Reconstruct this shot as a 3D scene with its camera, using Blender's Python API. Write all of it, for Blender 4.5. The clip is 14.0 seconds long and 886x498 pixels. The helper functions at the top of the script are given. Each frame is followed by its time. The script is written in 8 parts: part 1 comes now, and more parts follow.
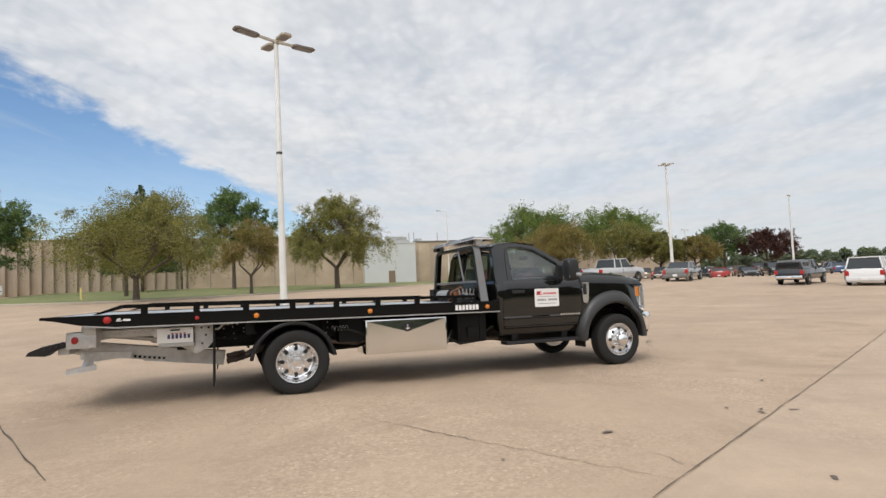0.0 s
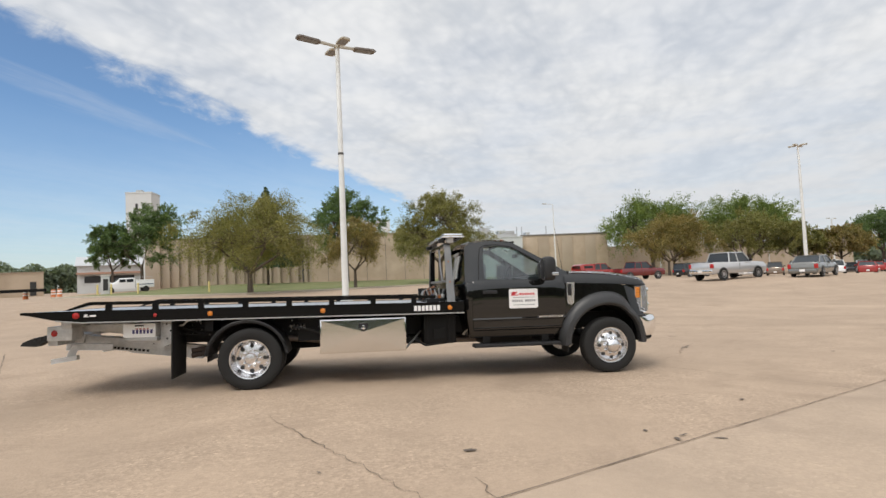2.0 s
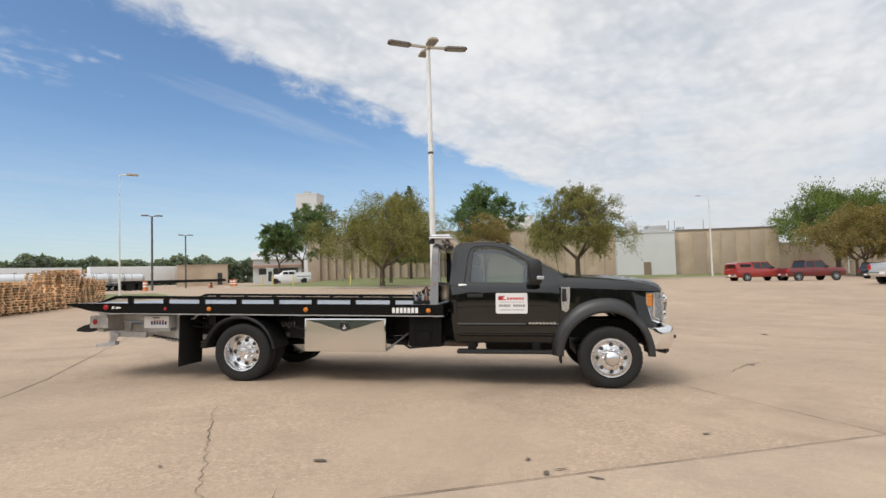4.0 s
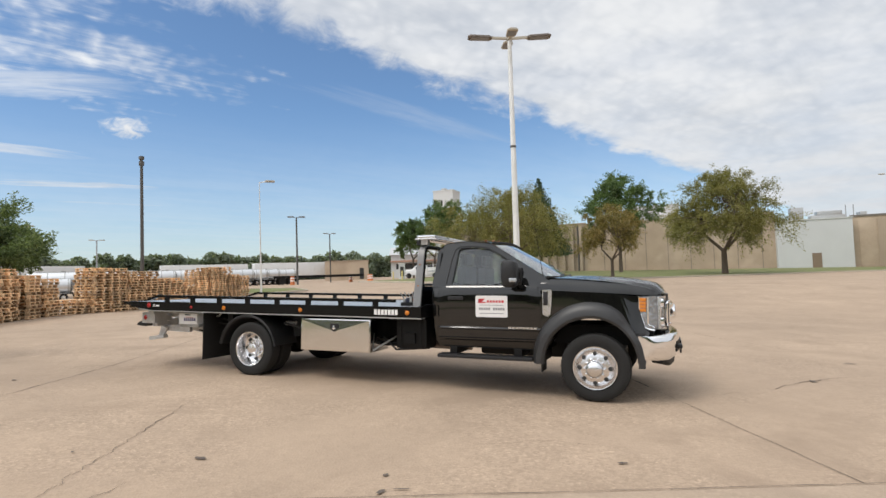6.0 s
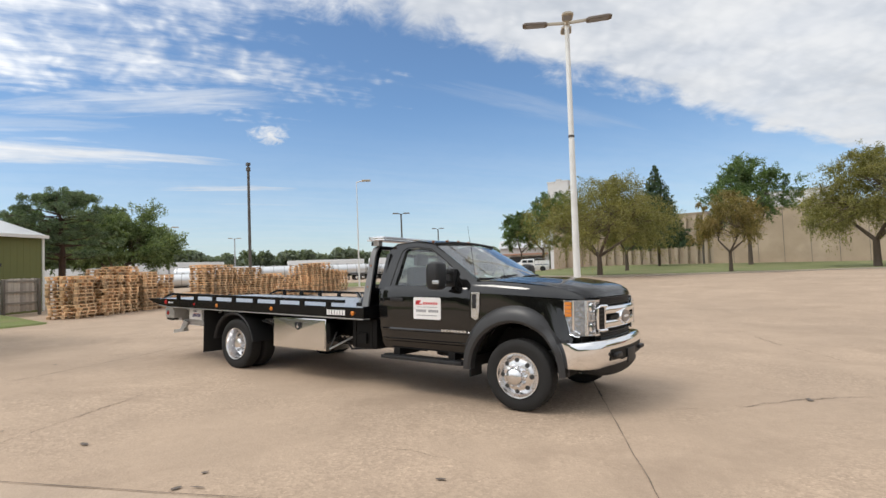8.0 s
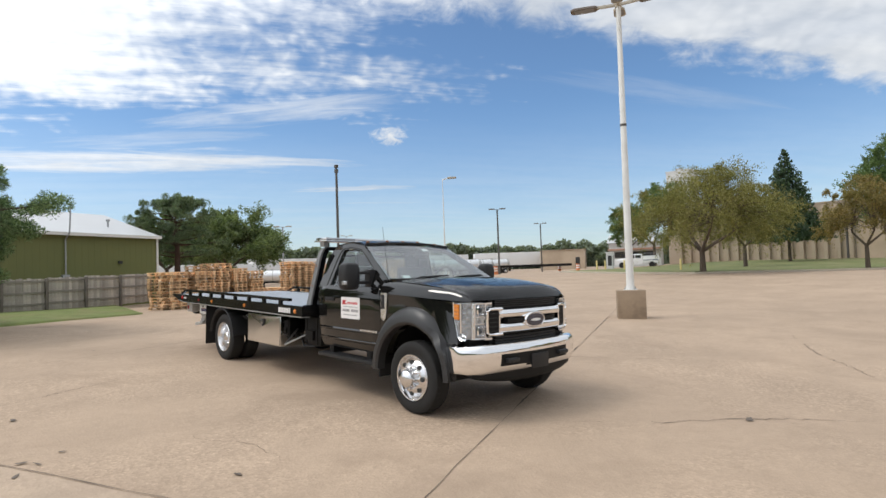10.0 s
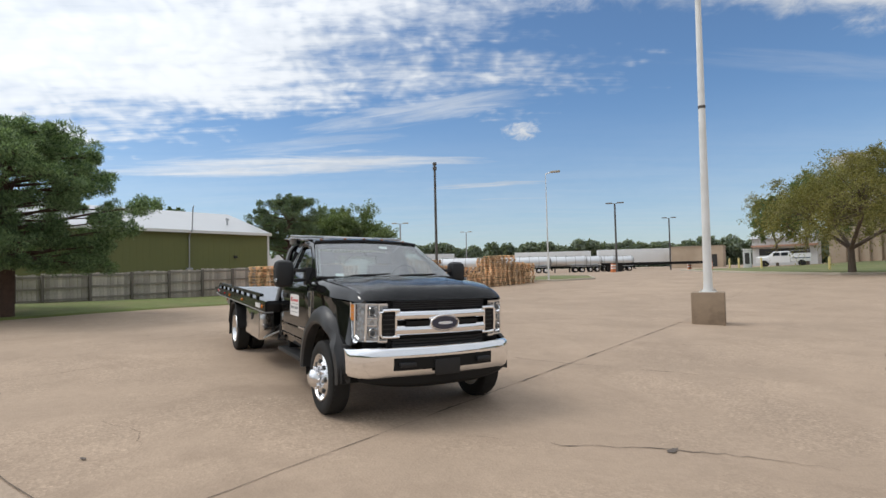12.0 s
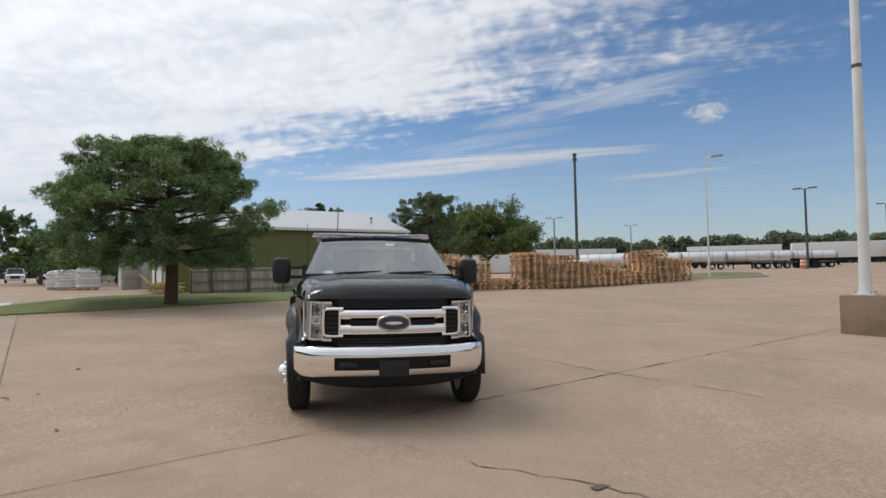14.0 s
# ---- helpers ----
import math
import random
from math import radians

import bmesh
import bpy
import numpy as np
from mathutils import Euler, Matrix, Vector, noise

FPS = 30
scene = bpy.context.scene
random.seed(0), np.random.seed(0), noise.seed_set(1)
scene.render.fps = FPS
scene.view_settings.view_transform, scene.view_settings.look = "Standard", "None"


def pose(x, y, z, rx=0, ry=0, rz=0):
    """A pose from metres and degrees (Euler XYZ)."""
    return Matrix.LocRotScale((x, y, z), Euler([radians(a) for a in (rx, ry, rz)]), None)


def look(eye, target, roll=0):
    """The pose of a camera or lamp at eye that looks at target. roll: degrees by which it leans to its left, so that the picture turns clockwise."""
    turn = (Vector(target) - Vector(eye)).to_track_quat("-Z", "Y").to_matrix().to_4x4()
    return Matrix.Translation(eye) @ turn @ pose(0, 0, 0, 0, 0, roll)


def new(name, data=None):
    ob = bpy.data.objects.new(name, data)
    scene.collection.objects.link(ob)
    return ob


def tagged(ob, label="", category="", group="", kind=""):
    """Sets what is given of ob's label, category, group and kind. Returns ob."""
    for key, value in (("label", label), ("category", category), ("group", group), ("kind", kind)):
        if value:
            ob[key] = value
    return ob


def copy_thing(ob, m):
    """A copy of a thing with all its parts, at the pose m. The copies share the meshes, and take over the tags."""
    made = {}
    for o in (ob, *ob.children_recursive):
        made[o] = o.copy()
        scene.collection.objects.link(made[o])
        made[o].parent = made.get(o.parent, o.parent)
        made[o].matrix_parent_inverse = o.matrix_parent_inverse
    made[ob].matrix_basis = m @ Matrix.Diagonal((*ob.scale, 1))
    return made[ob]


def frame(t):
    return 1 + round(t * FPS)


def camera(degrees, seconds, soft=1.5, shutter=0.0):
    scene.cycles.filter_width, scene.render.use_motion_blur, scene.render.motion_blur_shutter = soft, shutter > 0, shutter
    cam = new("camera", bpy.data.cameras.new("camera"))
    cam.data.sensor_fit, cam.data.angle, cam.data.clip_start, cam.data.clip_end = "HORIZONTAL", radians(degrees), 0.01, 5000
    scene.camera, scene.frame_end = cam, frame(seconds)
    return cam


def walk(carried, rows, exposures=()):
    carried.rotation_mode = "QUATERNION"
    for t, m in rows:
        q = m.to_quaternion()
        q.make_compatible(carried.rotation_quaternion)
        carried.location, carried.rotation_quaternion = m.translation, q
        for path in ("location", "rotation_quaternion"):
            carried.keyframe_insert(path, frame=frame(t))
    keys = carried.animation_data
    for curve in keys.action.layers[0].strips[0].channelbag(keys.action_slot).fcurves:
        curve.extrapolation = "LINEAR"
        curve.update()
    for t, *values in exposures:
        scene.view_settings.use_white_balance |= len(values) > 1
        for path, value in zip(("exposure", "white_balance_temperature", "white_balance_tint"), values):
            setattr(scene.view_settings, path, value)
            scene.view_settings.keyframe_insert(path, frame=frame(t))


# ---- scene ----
cam = camera(78.08, 14.0)
PATH = [
    (0, (-0.522, -7.018, 1.384), (0.1700, -5.1443, 1.4820), -2.69),
    (0.5, (-0.040, -7.158, 1.394), (0.5663, -5.2538, 1.4867), -2.66),
    (1, (0.440, -7.275, 1.386), (0.9563, -5.3452, 1.4795), -2.64),
    (1.5, (1.014, -7.290, 1.363), (1.4234, -5.3352, 1.4605), -2.64),
    (2, (1.584, -7.309, 1.363), (1.8603, -5.3305, 1.4589), -2.60),
    (2.5, (2.135, -7.267, 1.362), (2.2775, -5.2745, 1.4560), -2.58),
    (3, (2.709, -7.222, 1.356), (2.7115, -5.2248, 1.4543), -2.39),
    (5.5, (5.353, -6.670, 1.400), (4.6987, -4.7826, 1.4943), -1.48),
    (6, (5.826, -6.412, 1.407), (5.0545, -4.5695, 1.5003), -1.90),
    (6.5, (6.373, -6.167, 1.422), (5.4927, -4.3735, 1.5106), -2.04),
    (7, (6.867, -5.879, 1.437), (5.8986, -4.1313, 1.5244), -1.62),
    (7.5, (7.349, -5.617, 1.420), (6.2890, -3.9232, 1.5100), -2.02),
    (8, (7.804, -5.245, 1.432), (6.6459, -3.6161, 1.5153), -2.07),
    (10.5, (9.963, -3.235, 1.408), (8.4300, -1.9534, 1.4905), -1.90),
    (11, (10.267, -2.773, 1.405), (8.6743, -1.5662, 1.4867), -1.80),
    (11.5, (10.531, -2.161, 1.390), (8.8526, -1.0773, 1.4709), -1.81),
    (12, (10.749, -1.559, 1.380), (8.9957, -0.6010, 1.4598), -1.30),
    (12.5, (10.904, -0.983, 1.388), (9.0859, -0.1531, 1.4635), -0.96),
    (13, (11.106, -0.402, 1.387), (9.2221, 0.2671, 1.4610), -1.56),
    (13.5, (11.143, 0.134, 1.369), (9.2116, 0.6493, 1.4441), -1.51),
    (14, (11.178, 0.606, 1.363), (9.2158, 0.9848, 1.4383), -1.06),
]
walk(cam, [(t, look(eye, target, roll)) for t, eye, target, roll in PATH], [(0, -0.05, 6540, 10), (3, -0.04, 6560, 10), (6.5, -0.02, 6470, 10), (8, -0.01, 6470, 10), (11, -0.12, 6270, 9), (12.5, -0.36, 6240, 10), (14, -0.54, 6260, 11)])

# ---- ground shape ----
def smooth(a, b, x):
    t = min(1.0, max(0.0, (x - a) / (b - a)))
    return t * t * (3 - 2 * t)


def ground_z(x, y):
    """Height of the lot: it drains past the truck and rises gently toward the far kerb."""
    cx, cy = max(-60.0, min(70.0, x)), max(-12.0, y)
    level = 0.018 * max(0.0, -24.0 - cx) * smooth(8, 24, cy)          # the trailer yard lies level, and lower behind the pallets
    level += (0.018 * max(0.0, -12.0 - cx) - 0.008 * max(0.0, -26.0 - cx)) * smooth(8, 0, cy)     # so does the gravel yard behind the pine
    rise = (0.68 * smooth(14, 40, cy) + 0.5 * smooth(60, 100, cy)) * (1 - 0.2 * smooth(-26, -46, x))
    dip = 0.7 * smooth(-34, -62, x) * smooth(45, 25, y) * smooth(-8, 4, y)
    return -0.018 * cx - 0.02 * min(cy, 14.0) - level + rise - dip + 0.42 * smooth(22, 38, x) * smooth(50, 30, y) * smooth(0, 10, y) + 0.048 * math.exp(-(x * x + (y - 1.0) ** 2) / 5.0) - 0.004 * min(8.0, max(0.0, x + 0.5)) * smooth(30, 14, y) * smooth(25, 12, x)


# ---- world: sky with a broken cloud sheet ----
SUN_AZ, SUN_EL = 215.0, 56.0     # degrees clockwise from +y, and above the horizon
world = bpy.data.worlds.new("world")
scene.world = world
world.use_nodes = True
wt = world.node_tree
wt.nodes.clear()


class Net:
    """Small helper to wire math nodes."""

    def __init__(self, tree):
        self.t = tree

    def put(self, socket, v):
        if isinstance(v, bpy.types.NodeSocket):
            self.t.links.new(v, socket)
        elif v is not None:
            socket.default_value = v

    def m(self, op, a, b=None, c=None, clamp=False):
        n = self.t.nodes.new("ShaderNodeMath")
        n.operation, n.use_clamp = op, clamp
        for i, v in enumerate((a, b, c)):
            self.put(n.inputs[i], v)
        return n.outputs[0]

    def add(self, a, b):
        return self.m("ADD", a, b)

    def sub(self, a, b):
        return self.m("SUBTRACT", a, b)

    def mul(self, a, b):
        return self.m("MULTIPLY", a, b)

    def ramp(self, x, lo, hi):
        n = self.t.nodes.new("ShaderNodeMapRange")
        n.interpolation_type = "SMOOTHSTEP"
        self.put(n.inputs[0], x)
        n.inputs[1].default_value, n.inputs[2].default_value = lo, hi
        n.inputs[3].default_value, n.inputs[4].default_value = 0.0, 1.0
        return n.outputs[0]

    def noise(self, vec, scale, detail=4.0, rough=0.55, distort=0.0):
        n = self.t.nodes.new("ShaderNodeTexNoise")
        self.put(n.inputs["Vector"], vec)
        n.inputs["Scale"].default_value, n.inputs["Detail"].default_value = scale, detail
        n.inputs["Roughness"].default_value, n.inputs["Distortion"].default_value = rough, distort
        return n.outputs[0]

    def xyz(self, a, b, c):
        n = self.t.nodes.new("ShaderNodeCombineXYZ")
        for i, v in enumerate((a, b, c)):
            self.put(n.inputs[i], v)
        return n.outputs[0]

    def mix(self, f, a, b, blend="MIX"):
        n = self.t.nodes.new("ShaderNodeMix")
        n.data_type, n.blend_type = "RGBA", blend
        self.put(n.inputs[0], f), self.put(n.inputs[6], a), self.put(n.inputs[7], b)
        return n.outputs[2]


w = Net(wt)
coord = wt.nodes.new("ShaderNodeTexCoord")
sep = wt.nodes.new("ShaderNodeSeparateXYZ")
wt.links.new(coord.outputs["Generated"], sep.inputs[0])
dx, dy, dz = sep.outputs
up = w.m("MAXIMUM", dz, 0.0)
den = w.add(up, 0.05)
u, v = w.m("DIVIDE", dx, den), w.m("DIVIDE", dy, den)
sheet = w.xyz(u, v, 0.0)
# coordinates along and across the wind
c1, s1 = math.cos(radians(62)), math.sin(radians(62))
along, across = w.add(w.mul(u, c1), w.mul(v, s1)), w.sub(w.mul(v, c1), w.mul(u, s1))
wind = w.xyz(w.mul(along, 0.28), across, 0.0)
deep = w.add(up, 0.42)
near = w.xyz(w.m("DIVIDE", dx, deep), w.m("DIVIDE", dy, deep), 0.0)      # the same sheet as if it had depth: flakes stay round toward the skyline
n_big = w.noise(sheet, 0.9, 5, 0.6)
puffs = wt.nodes.new("ShaderNodeTexVoronoi")
puffs.feature = "SMOOTH_F1"
puffs.inputs["Scale"].default_value, puffs.inputs["Smoothness"].default_value = 34.0, 0.7
warp = wt.nodes.new("ShaderNodeTexNoise")
warp.inputs["Scale"].default_value, warp.inputs["Detail"].default_value = 9.0, 3.0
wt.links.new(near, warp.inputs["Vector"])
wt.links.new(w.mix(0.10, near, warp.outputs["Color"]), puffs.inputs["Vector"])
n_puff = w.sub(1.0, puffs.outputs["Distance"])      # little rounded flakes of cloud
n_streak = w.noise(wind, 2.6, 6, 0.62, 0.3)
n_flake = w.noise(near, 12.0, 5, 0.6, 0.4)
n_fine = w.noise(wind, 9.0, 5, 0.65, 0.5)


def centred(n, k):
    return w.mul(w.sub(n, 0.5), k)


# sheet A: everything to one side of a long straight front
dist_a = w.add(w.add(u, 1.46), w.mul(w.sub(v, 1.1), -0.417))
dist_a = w.add(dist_a, w.add(centred(n_big, 0.25), w.add(centred(n_streak, 0.5), centred(n_flake, 0.5))))
mask_a = w.ramp(dist_a, -0.06, 0.20)
# sheet B: the ragged field on the other side, ending in a point
e1 = w.add(w.mul(w.add(u, 1.93), 0.664), w.mul(w.sub(v, 1.65), -0.748))
e2 = w.add(w.mul(w.add(u, 1.80), -0.86), w.mul(w.sub(v, 1.62), -0.50))
dist_b = w.m("MINIMUM", e1, e2)
dist_b = w.add(dist_b, w.add(centred(n_streak, 1.9), w.add(w.mul(w.sub(n_puff, 0.62), 0.42), w.add(centred(n_big, 0.9), w.add(centred(n_flake, 0.6), centred(n_fine, 0.9))))))
mask_b = w.ramp(dist_b, -0.20, 0.72)


def streak(p, q, width, power=1.0):
    """A thin wisp of cloud from p to q on the sheet."""
    mx, my = (p[0] + q[0]) / 2, (p[1] + q[1]) / 2
    ln = math.hypot(q[0] - p[0], q[1] - p[1])
    ex, ey = (q[0] - p[0]) / ln, (q[1] - p[1]) / ln
    a = w.add(w.mul(w.sub(u, mx), ex), w.mul(w.sub(v, my), ey))
    b = w.sub(w.mul(w.sub(v, my), ex), w.mul(w.sub(u, mx), ey))
    fa = w.m("DIVIDE", a, ln / 2)
    fb = w.m("DIVIDE", b, width)
    r = w.add(w.mul(fa, fa), w.mul(fb, fb))
    r = w.sub(1.0, r)
    own = w.noise(w.xyz(w.mul(a, 1.6 / ln), w.mul(b, 0.9 / width), 3.1 * mx + my), 1.9, 7, 0.62, 0.7)
    r = w.add(r, w.add(centred(own, 2.5), centred(n_fine, 0.5)))
    return w.mul(w.ramp(r, 0.0, 1.3), power)


wisps = [streak((-4.7, -0.5), (-3.3, 2.3), 0.42, 1.0), streak((-4.5, 2.1), (-3.6, 3.2), 0.17, 0.75), streak((-4.9, 2.7), (-4.1, 3.9), 0.10, 0.5),
         streak((-2.84, 2.14), (-2.46, 1.86), 0.13, 1.0), streak((-3.3, 0.7), (-2.0, 1.75), 0.22, 0.6), streak((-3.9, 0.3), (-2.9, 1.5), 0.2, 0.35),
         streak((-7.4, 2.6), (-5.6, 4.6), 0.35, 0.45), streak((-0.85, 3.6), (-1.5, 1.9), 0.16, 0.16)]
thin = w.add(0.86, w.mul(w.ramp(n_big, 0.35, 0.62), 0.14))        # the sheet lets some blue through
cloud = w.m("MAXIMUM", w.mul(mask_a, thin), w.mul(mask_b, 0.97))
for s in wisps:
    cloud = w.m("MAXIMUM", cloud, s)
# haze that thickens toward the skyline
low = w.ramp(dz, 0.30, 0.0)
cloud = w.m("MAXIMUM", cloud, w.mul(low, w.add(0.42, centred(n_streak, 0.5))), clamp=True)
grey = w.add(w.mul(n_streak, 0.46), w.add(w.mul(n_puff, 0.14), w.add(w.mul(n_flake, 0.10), w.mul(n_big, 0.38))))
lum = w.ramp(grey, 0.34, 0.67)
soft_low = w.ramp(dz, 0.36, 0.04)                                   # haze evens the cloud out toward the skyline
lum = w.add(w.mul(lum, w.sub(1.0, w.mul(soft_low, 0.75))), w.mul(soft_low, 0.24))
cloud_col = w.mix(lum, (5.7, 6.05, 6.5, 1), (8.4, 8.5, 8.6, 1))
# cloud toward the sun is lit from behind and shines brighter
sun_dir = Vector((math.sin(radians(SUN_AZ)) * math.cos(radians(SUN_EL)), math.cos(radians(SUN_AZ)) * math.cos(radians(SUN_EL)), math.sin(radians(SUN_EL))))
toward = w.add(w.mul(dx, sun_dir.x), w.add(w.mul(dy, sun_dir.y), w.mul(dz, sun_dir.z)))
glow = w.add(1.0, w.mul(w.ramp(toward, 0.1, 1.0), 0.85))
cloud_col = w.mix(1.0, cloud_col, w.xyz(glow, glow, glow), "MULTIPLY")

sky = wt.nodes.new("ShaderNodeTexSky")
sky.sky_type, sky.sun_disc = "NISHITA", False
sky.sun_elevation, sky.sun_rotation = radians(SUN_EL), radians(SUN_AZ)
sky.air_density, sky.dust_density, sky.ozone_density, sky.altitude = 1.0, 0.6, 2.0, 200.0
back = wt.nodes.new("ShaderNodeBackground")
outw = wt.nodes.new("ShaderNodeOutputWorld")
blue = w.mix(1.0, sky.outputs[0], (1.08, 1.26, 1.38, 1), "MULTIPLY")
wt.links.new(w.mix(cloud, blue, cloud_col), back.inputs[0])
back.inputs[1].default_value = 0.104
wt.links.new(back.outputs[0], outw.inputs[0])

# the sun, veiled by thin cloud
sun = new("sun", bpy.data.lights.new("sun", "SUN"))
sun.data.energy, sun.data.angle, sun.data.color = 1.60, radians(20), (1.0, 0.94, 0.86)
sd = Vector((math.sin(radians(SUN_AZ)) * math.cos(radians(SUN_EL)), math.cos(radians(SUN_AZ)) * math.cos(radians(SUN_EL)), math.sin(radians(SUN_EL))))
sun.matrix_world = look(sd * 100, (0, 0, 0))


# ---- materials ----
def material(name, base, rough=0.6, metal=0.0, vary=0.12, scale=6.0, fine=60.0, bump=0.0, tint=None, island=0.0, coat=0.0, per_object=0.0, rough_vary=0.1, spec=0.5):
    """A procedural surface: base colour broken up at two scales, with roughness variation and fine relief."""
    mt = bpy.data.materials.new(name)
    mt.use_nodes = True
    t = mt.node_tree
    n = Net(t)
    bsdf = next(x for x in t.nodes if x.type == "BSDF_PRINCIPLED")
    tc = t.nodes.new("ShaderNodeTexCoord").outputs["Object"]
    big, small = n.noise(tc, scale, 4, 0.6), n.noise(tc, fine, 3, 0.6)
    f = n.add(n.mul(n.sub(big, 0.5), 2 * vary), n.mul(n.sub(small, 0.5), vary))
    if island:
        g = t.nodes.new("ShaderNodeNewGeometry")
        f = n.add(f, n.mul(n.sub(g.outputs["Random Per Island"], 0.5), island))
    if per_object:
        o = t.nodes.new("ShaderNodeObjectInfo")
        f = n.add(f, n.mul(n.sub(o.outputs["Random"], 0.5), per_object))
    k = n.add(1.0, f)
    col = n.mix(1.0, (*base, 1), n.xyz(k, k, k), "MULTIPLY")
    if tint:
        col = n.mix(n.ramp(n.noise(tc, scale * 0.6, 3, 0.6), 0.45, 0.68), col, (*tint, 1))
    t.links.new(col, bsdf.inputs["Base Color"])
    n.put(bsdf.inputs["Roughness"], n.m("ADD", rough, n.mul(n.sub(big, 0.5), rough_vary), clamp=True))
    bsdf.inputs["Metallic"].default_value = metal
    bsdf.inputs["Specular IOR Level"].default_value = spec
    if coat:
        bsdf.inputs["Coat Weight"].default_value, bsdf.inputs["Coat Roughness"].default_value = coat, 0.04
    if bump:
        b = t.nodes.new("ShaderNodeBump")
        b.inputs["Strength"].default_value, b.inputs["Distance"].default_value = bump, 0.02
        t.links.new(n.add(small, n.mul(big, 0.5)), b.inputs["Height"])
        t.links.new(b.outputs[0], bsdf.inputs["Normal"])
    return mt


def leafy(name, base, other, spread=0.55):
    mt = bpy.data.materials.new(name)
    mt.use_nodes = True
    t = mt.node_tree
    n = Net(t)
    bsdf = next(x for x in t.nodes if x.type == "BSDF_PRINCIPLED")
    g = t.nodes.new("ShaderNodeNewGeometry")
    tc = t.nodes.new("ShaderNodeTexCoord").outputs["Object"]
    col = n.mix(n.ramp(n.add(n.mul(g.outputs["Random Per Island"], 0.6), n.mul(n.noise(tc, 0.45, 2), 0.8)), 0.35, 1.05), (*base, 1), (*other, 1))
    k = n.add(1.0 - spread / 2, n.mul(g.outputs["Random Per Island"], spread))
    col = n.mix(1.0, col, n.xyz(k, k, k), "MULTIPLY")
    t.links.new(col, bsdf.inputs["Base Color"])
    bsdf.inputs["Roughness"].default_value = 0.55
    tr = t.nodes.new("ShaderNodeBsdfTranslucent")
    t.links.new(n.mix(1.0, col, (1.3, 1.3, 0.7, 1), "MULTIPLY"), tr.inputs[0])
    mx = t.nodes.new("ShaderNodeMixShader")
    mx.inputs[0].default_value = 0.42
    t.links.new(bsdf.outputs[0], mx.inputs[1]), t.links.new(tr.outputs[0], mx.inputs[2])
    out = next(x for x in t.nodes if x.type == "OUTPUT_MATERIAL")
    t.links.new(mx.outputs[0], out.inputs[0])
    return mt


def glass(name, tint=(0.6, 0.66, 0.66), clear=0.55, ior=2.3, dust=0.0):
    """Thin vehicle glass: part mirror, part see-through."""
    mt = bpy.data.materials.new(name)
    mt.use_nodes = True
    t = mt.node_tree
    t.nodes.clear()
    out = t.nodes.new("ShaderNodeOutputMaterial")
    tr, gl = t.nodes.new("ShaderNodeBsdfTransparent"), t.nodes.new("ShaderNodeBsdfGlossy")
    tr.inputs[0].default_value = (*[min(1, c * clear / 0.55) for c in tint], 1)
    gl.inputs[0].default_value, gl.inputs["Roughness"].default_value = (0.95, 0.97, 1, 1), 0.02
    # Schlick's curve, the same from both sides of the pane
    lw, pw, fr = t.nodes.new("ShaderNodeLayerWeight"), t.nodes.new("ShaderNodeMath"), t.nodes.new("ShaderNodeMath")
    f0 = ((ior - 1) / (ior + 1)) ** 2
    lw.inputs["Blend"].default_value = 0.5
    pw.operation, fr.operation = "POWER", "MULTIPLY_ADD"
    pw.inputs[1].default_value, fr.inputs[1].default_value, fr.inputs[2].default_value = 5.0, 1 - f0, f0
    t.links.new(lw.outputs["Facing"], pw.inputs[0]), t.links.new(pw.outputs[0], fr.inputs[0])
    mx = t.nodes.new("ShaderNodeMixShader")
    t.links.new(fr.outputs[0], mx.inputs[0])
    t.links.new(tr.outputs[0], mx.inputs[1]), t.links.new(gl.outputs[0], mx.inputs[2])
    if dust:
        df, film = t.nodes.new("ShaderNodeBsdfDiffuse"), t.nodes.new("ShaderNodeMixShader")
        df.inputs[0].default_value = (0.5, 0.48, 0.45, 1)
        film.inputs[0].default_value = dust
        t.links.new(mx.outputs[0], film.inputs[1]), t.links.new(df.outputs[0], film.inputs[2])
        mx = film
    t.links.new(mx.outputs[0], out.inputs[0])
    return mt


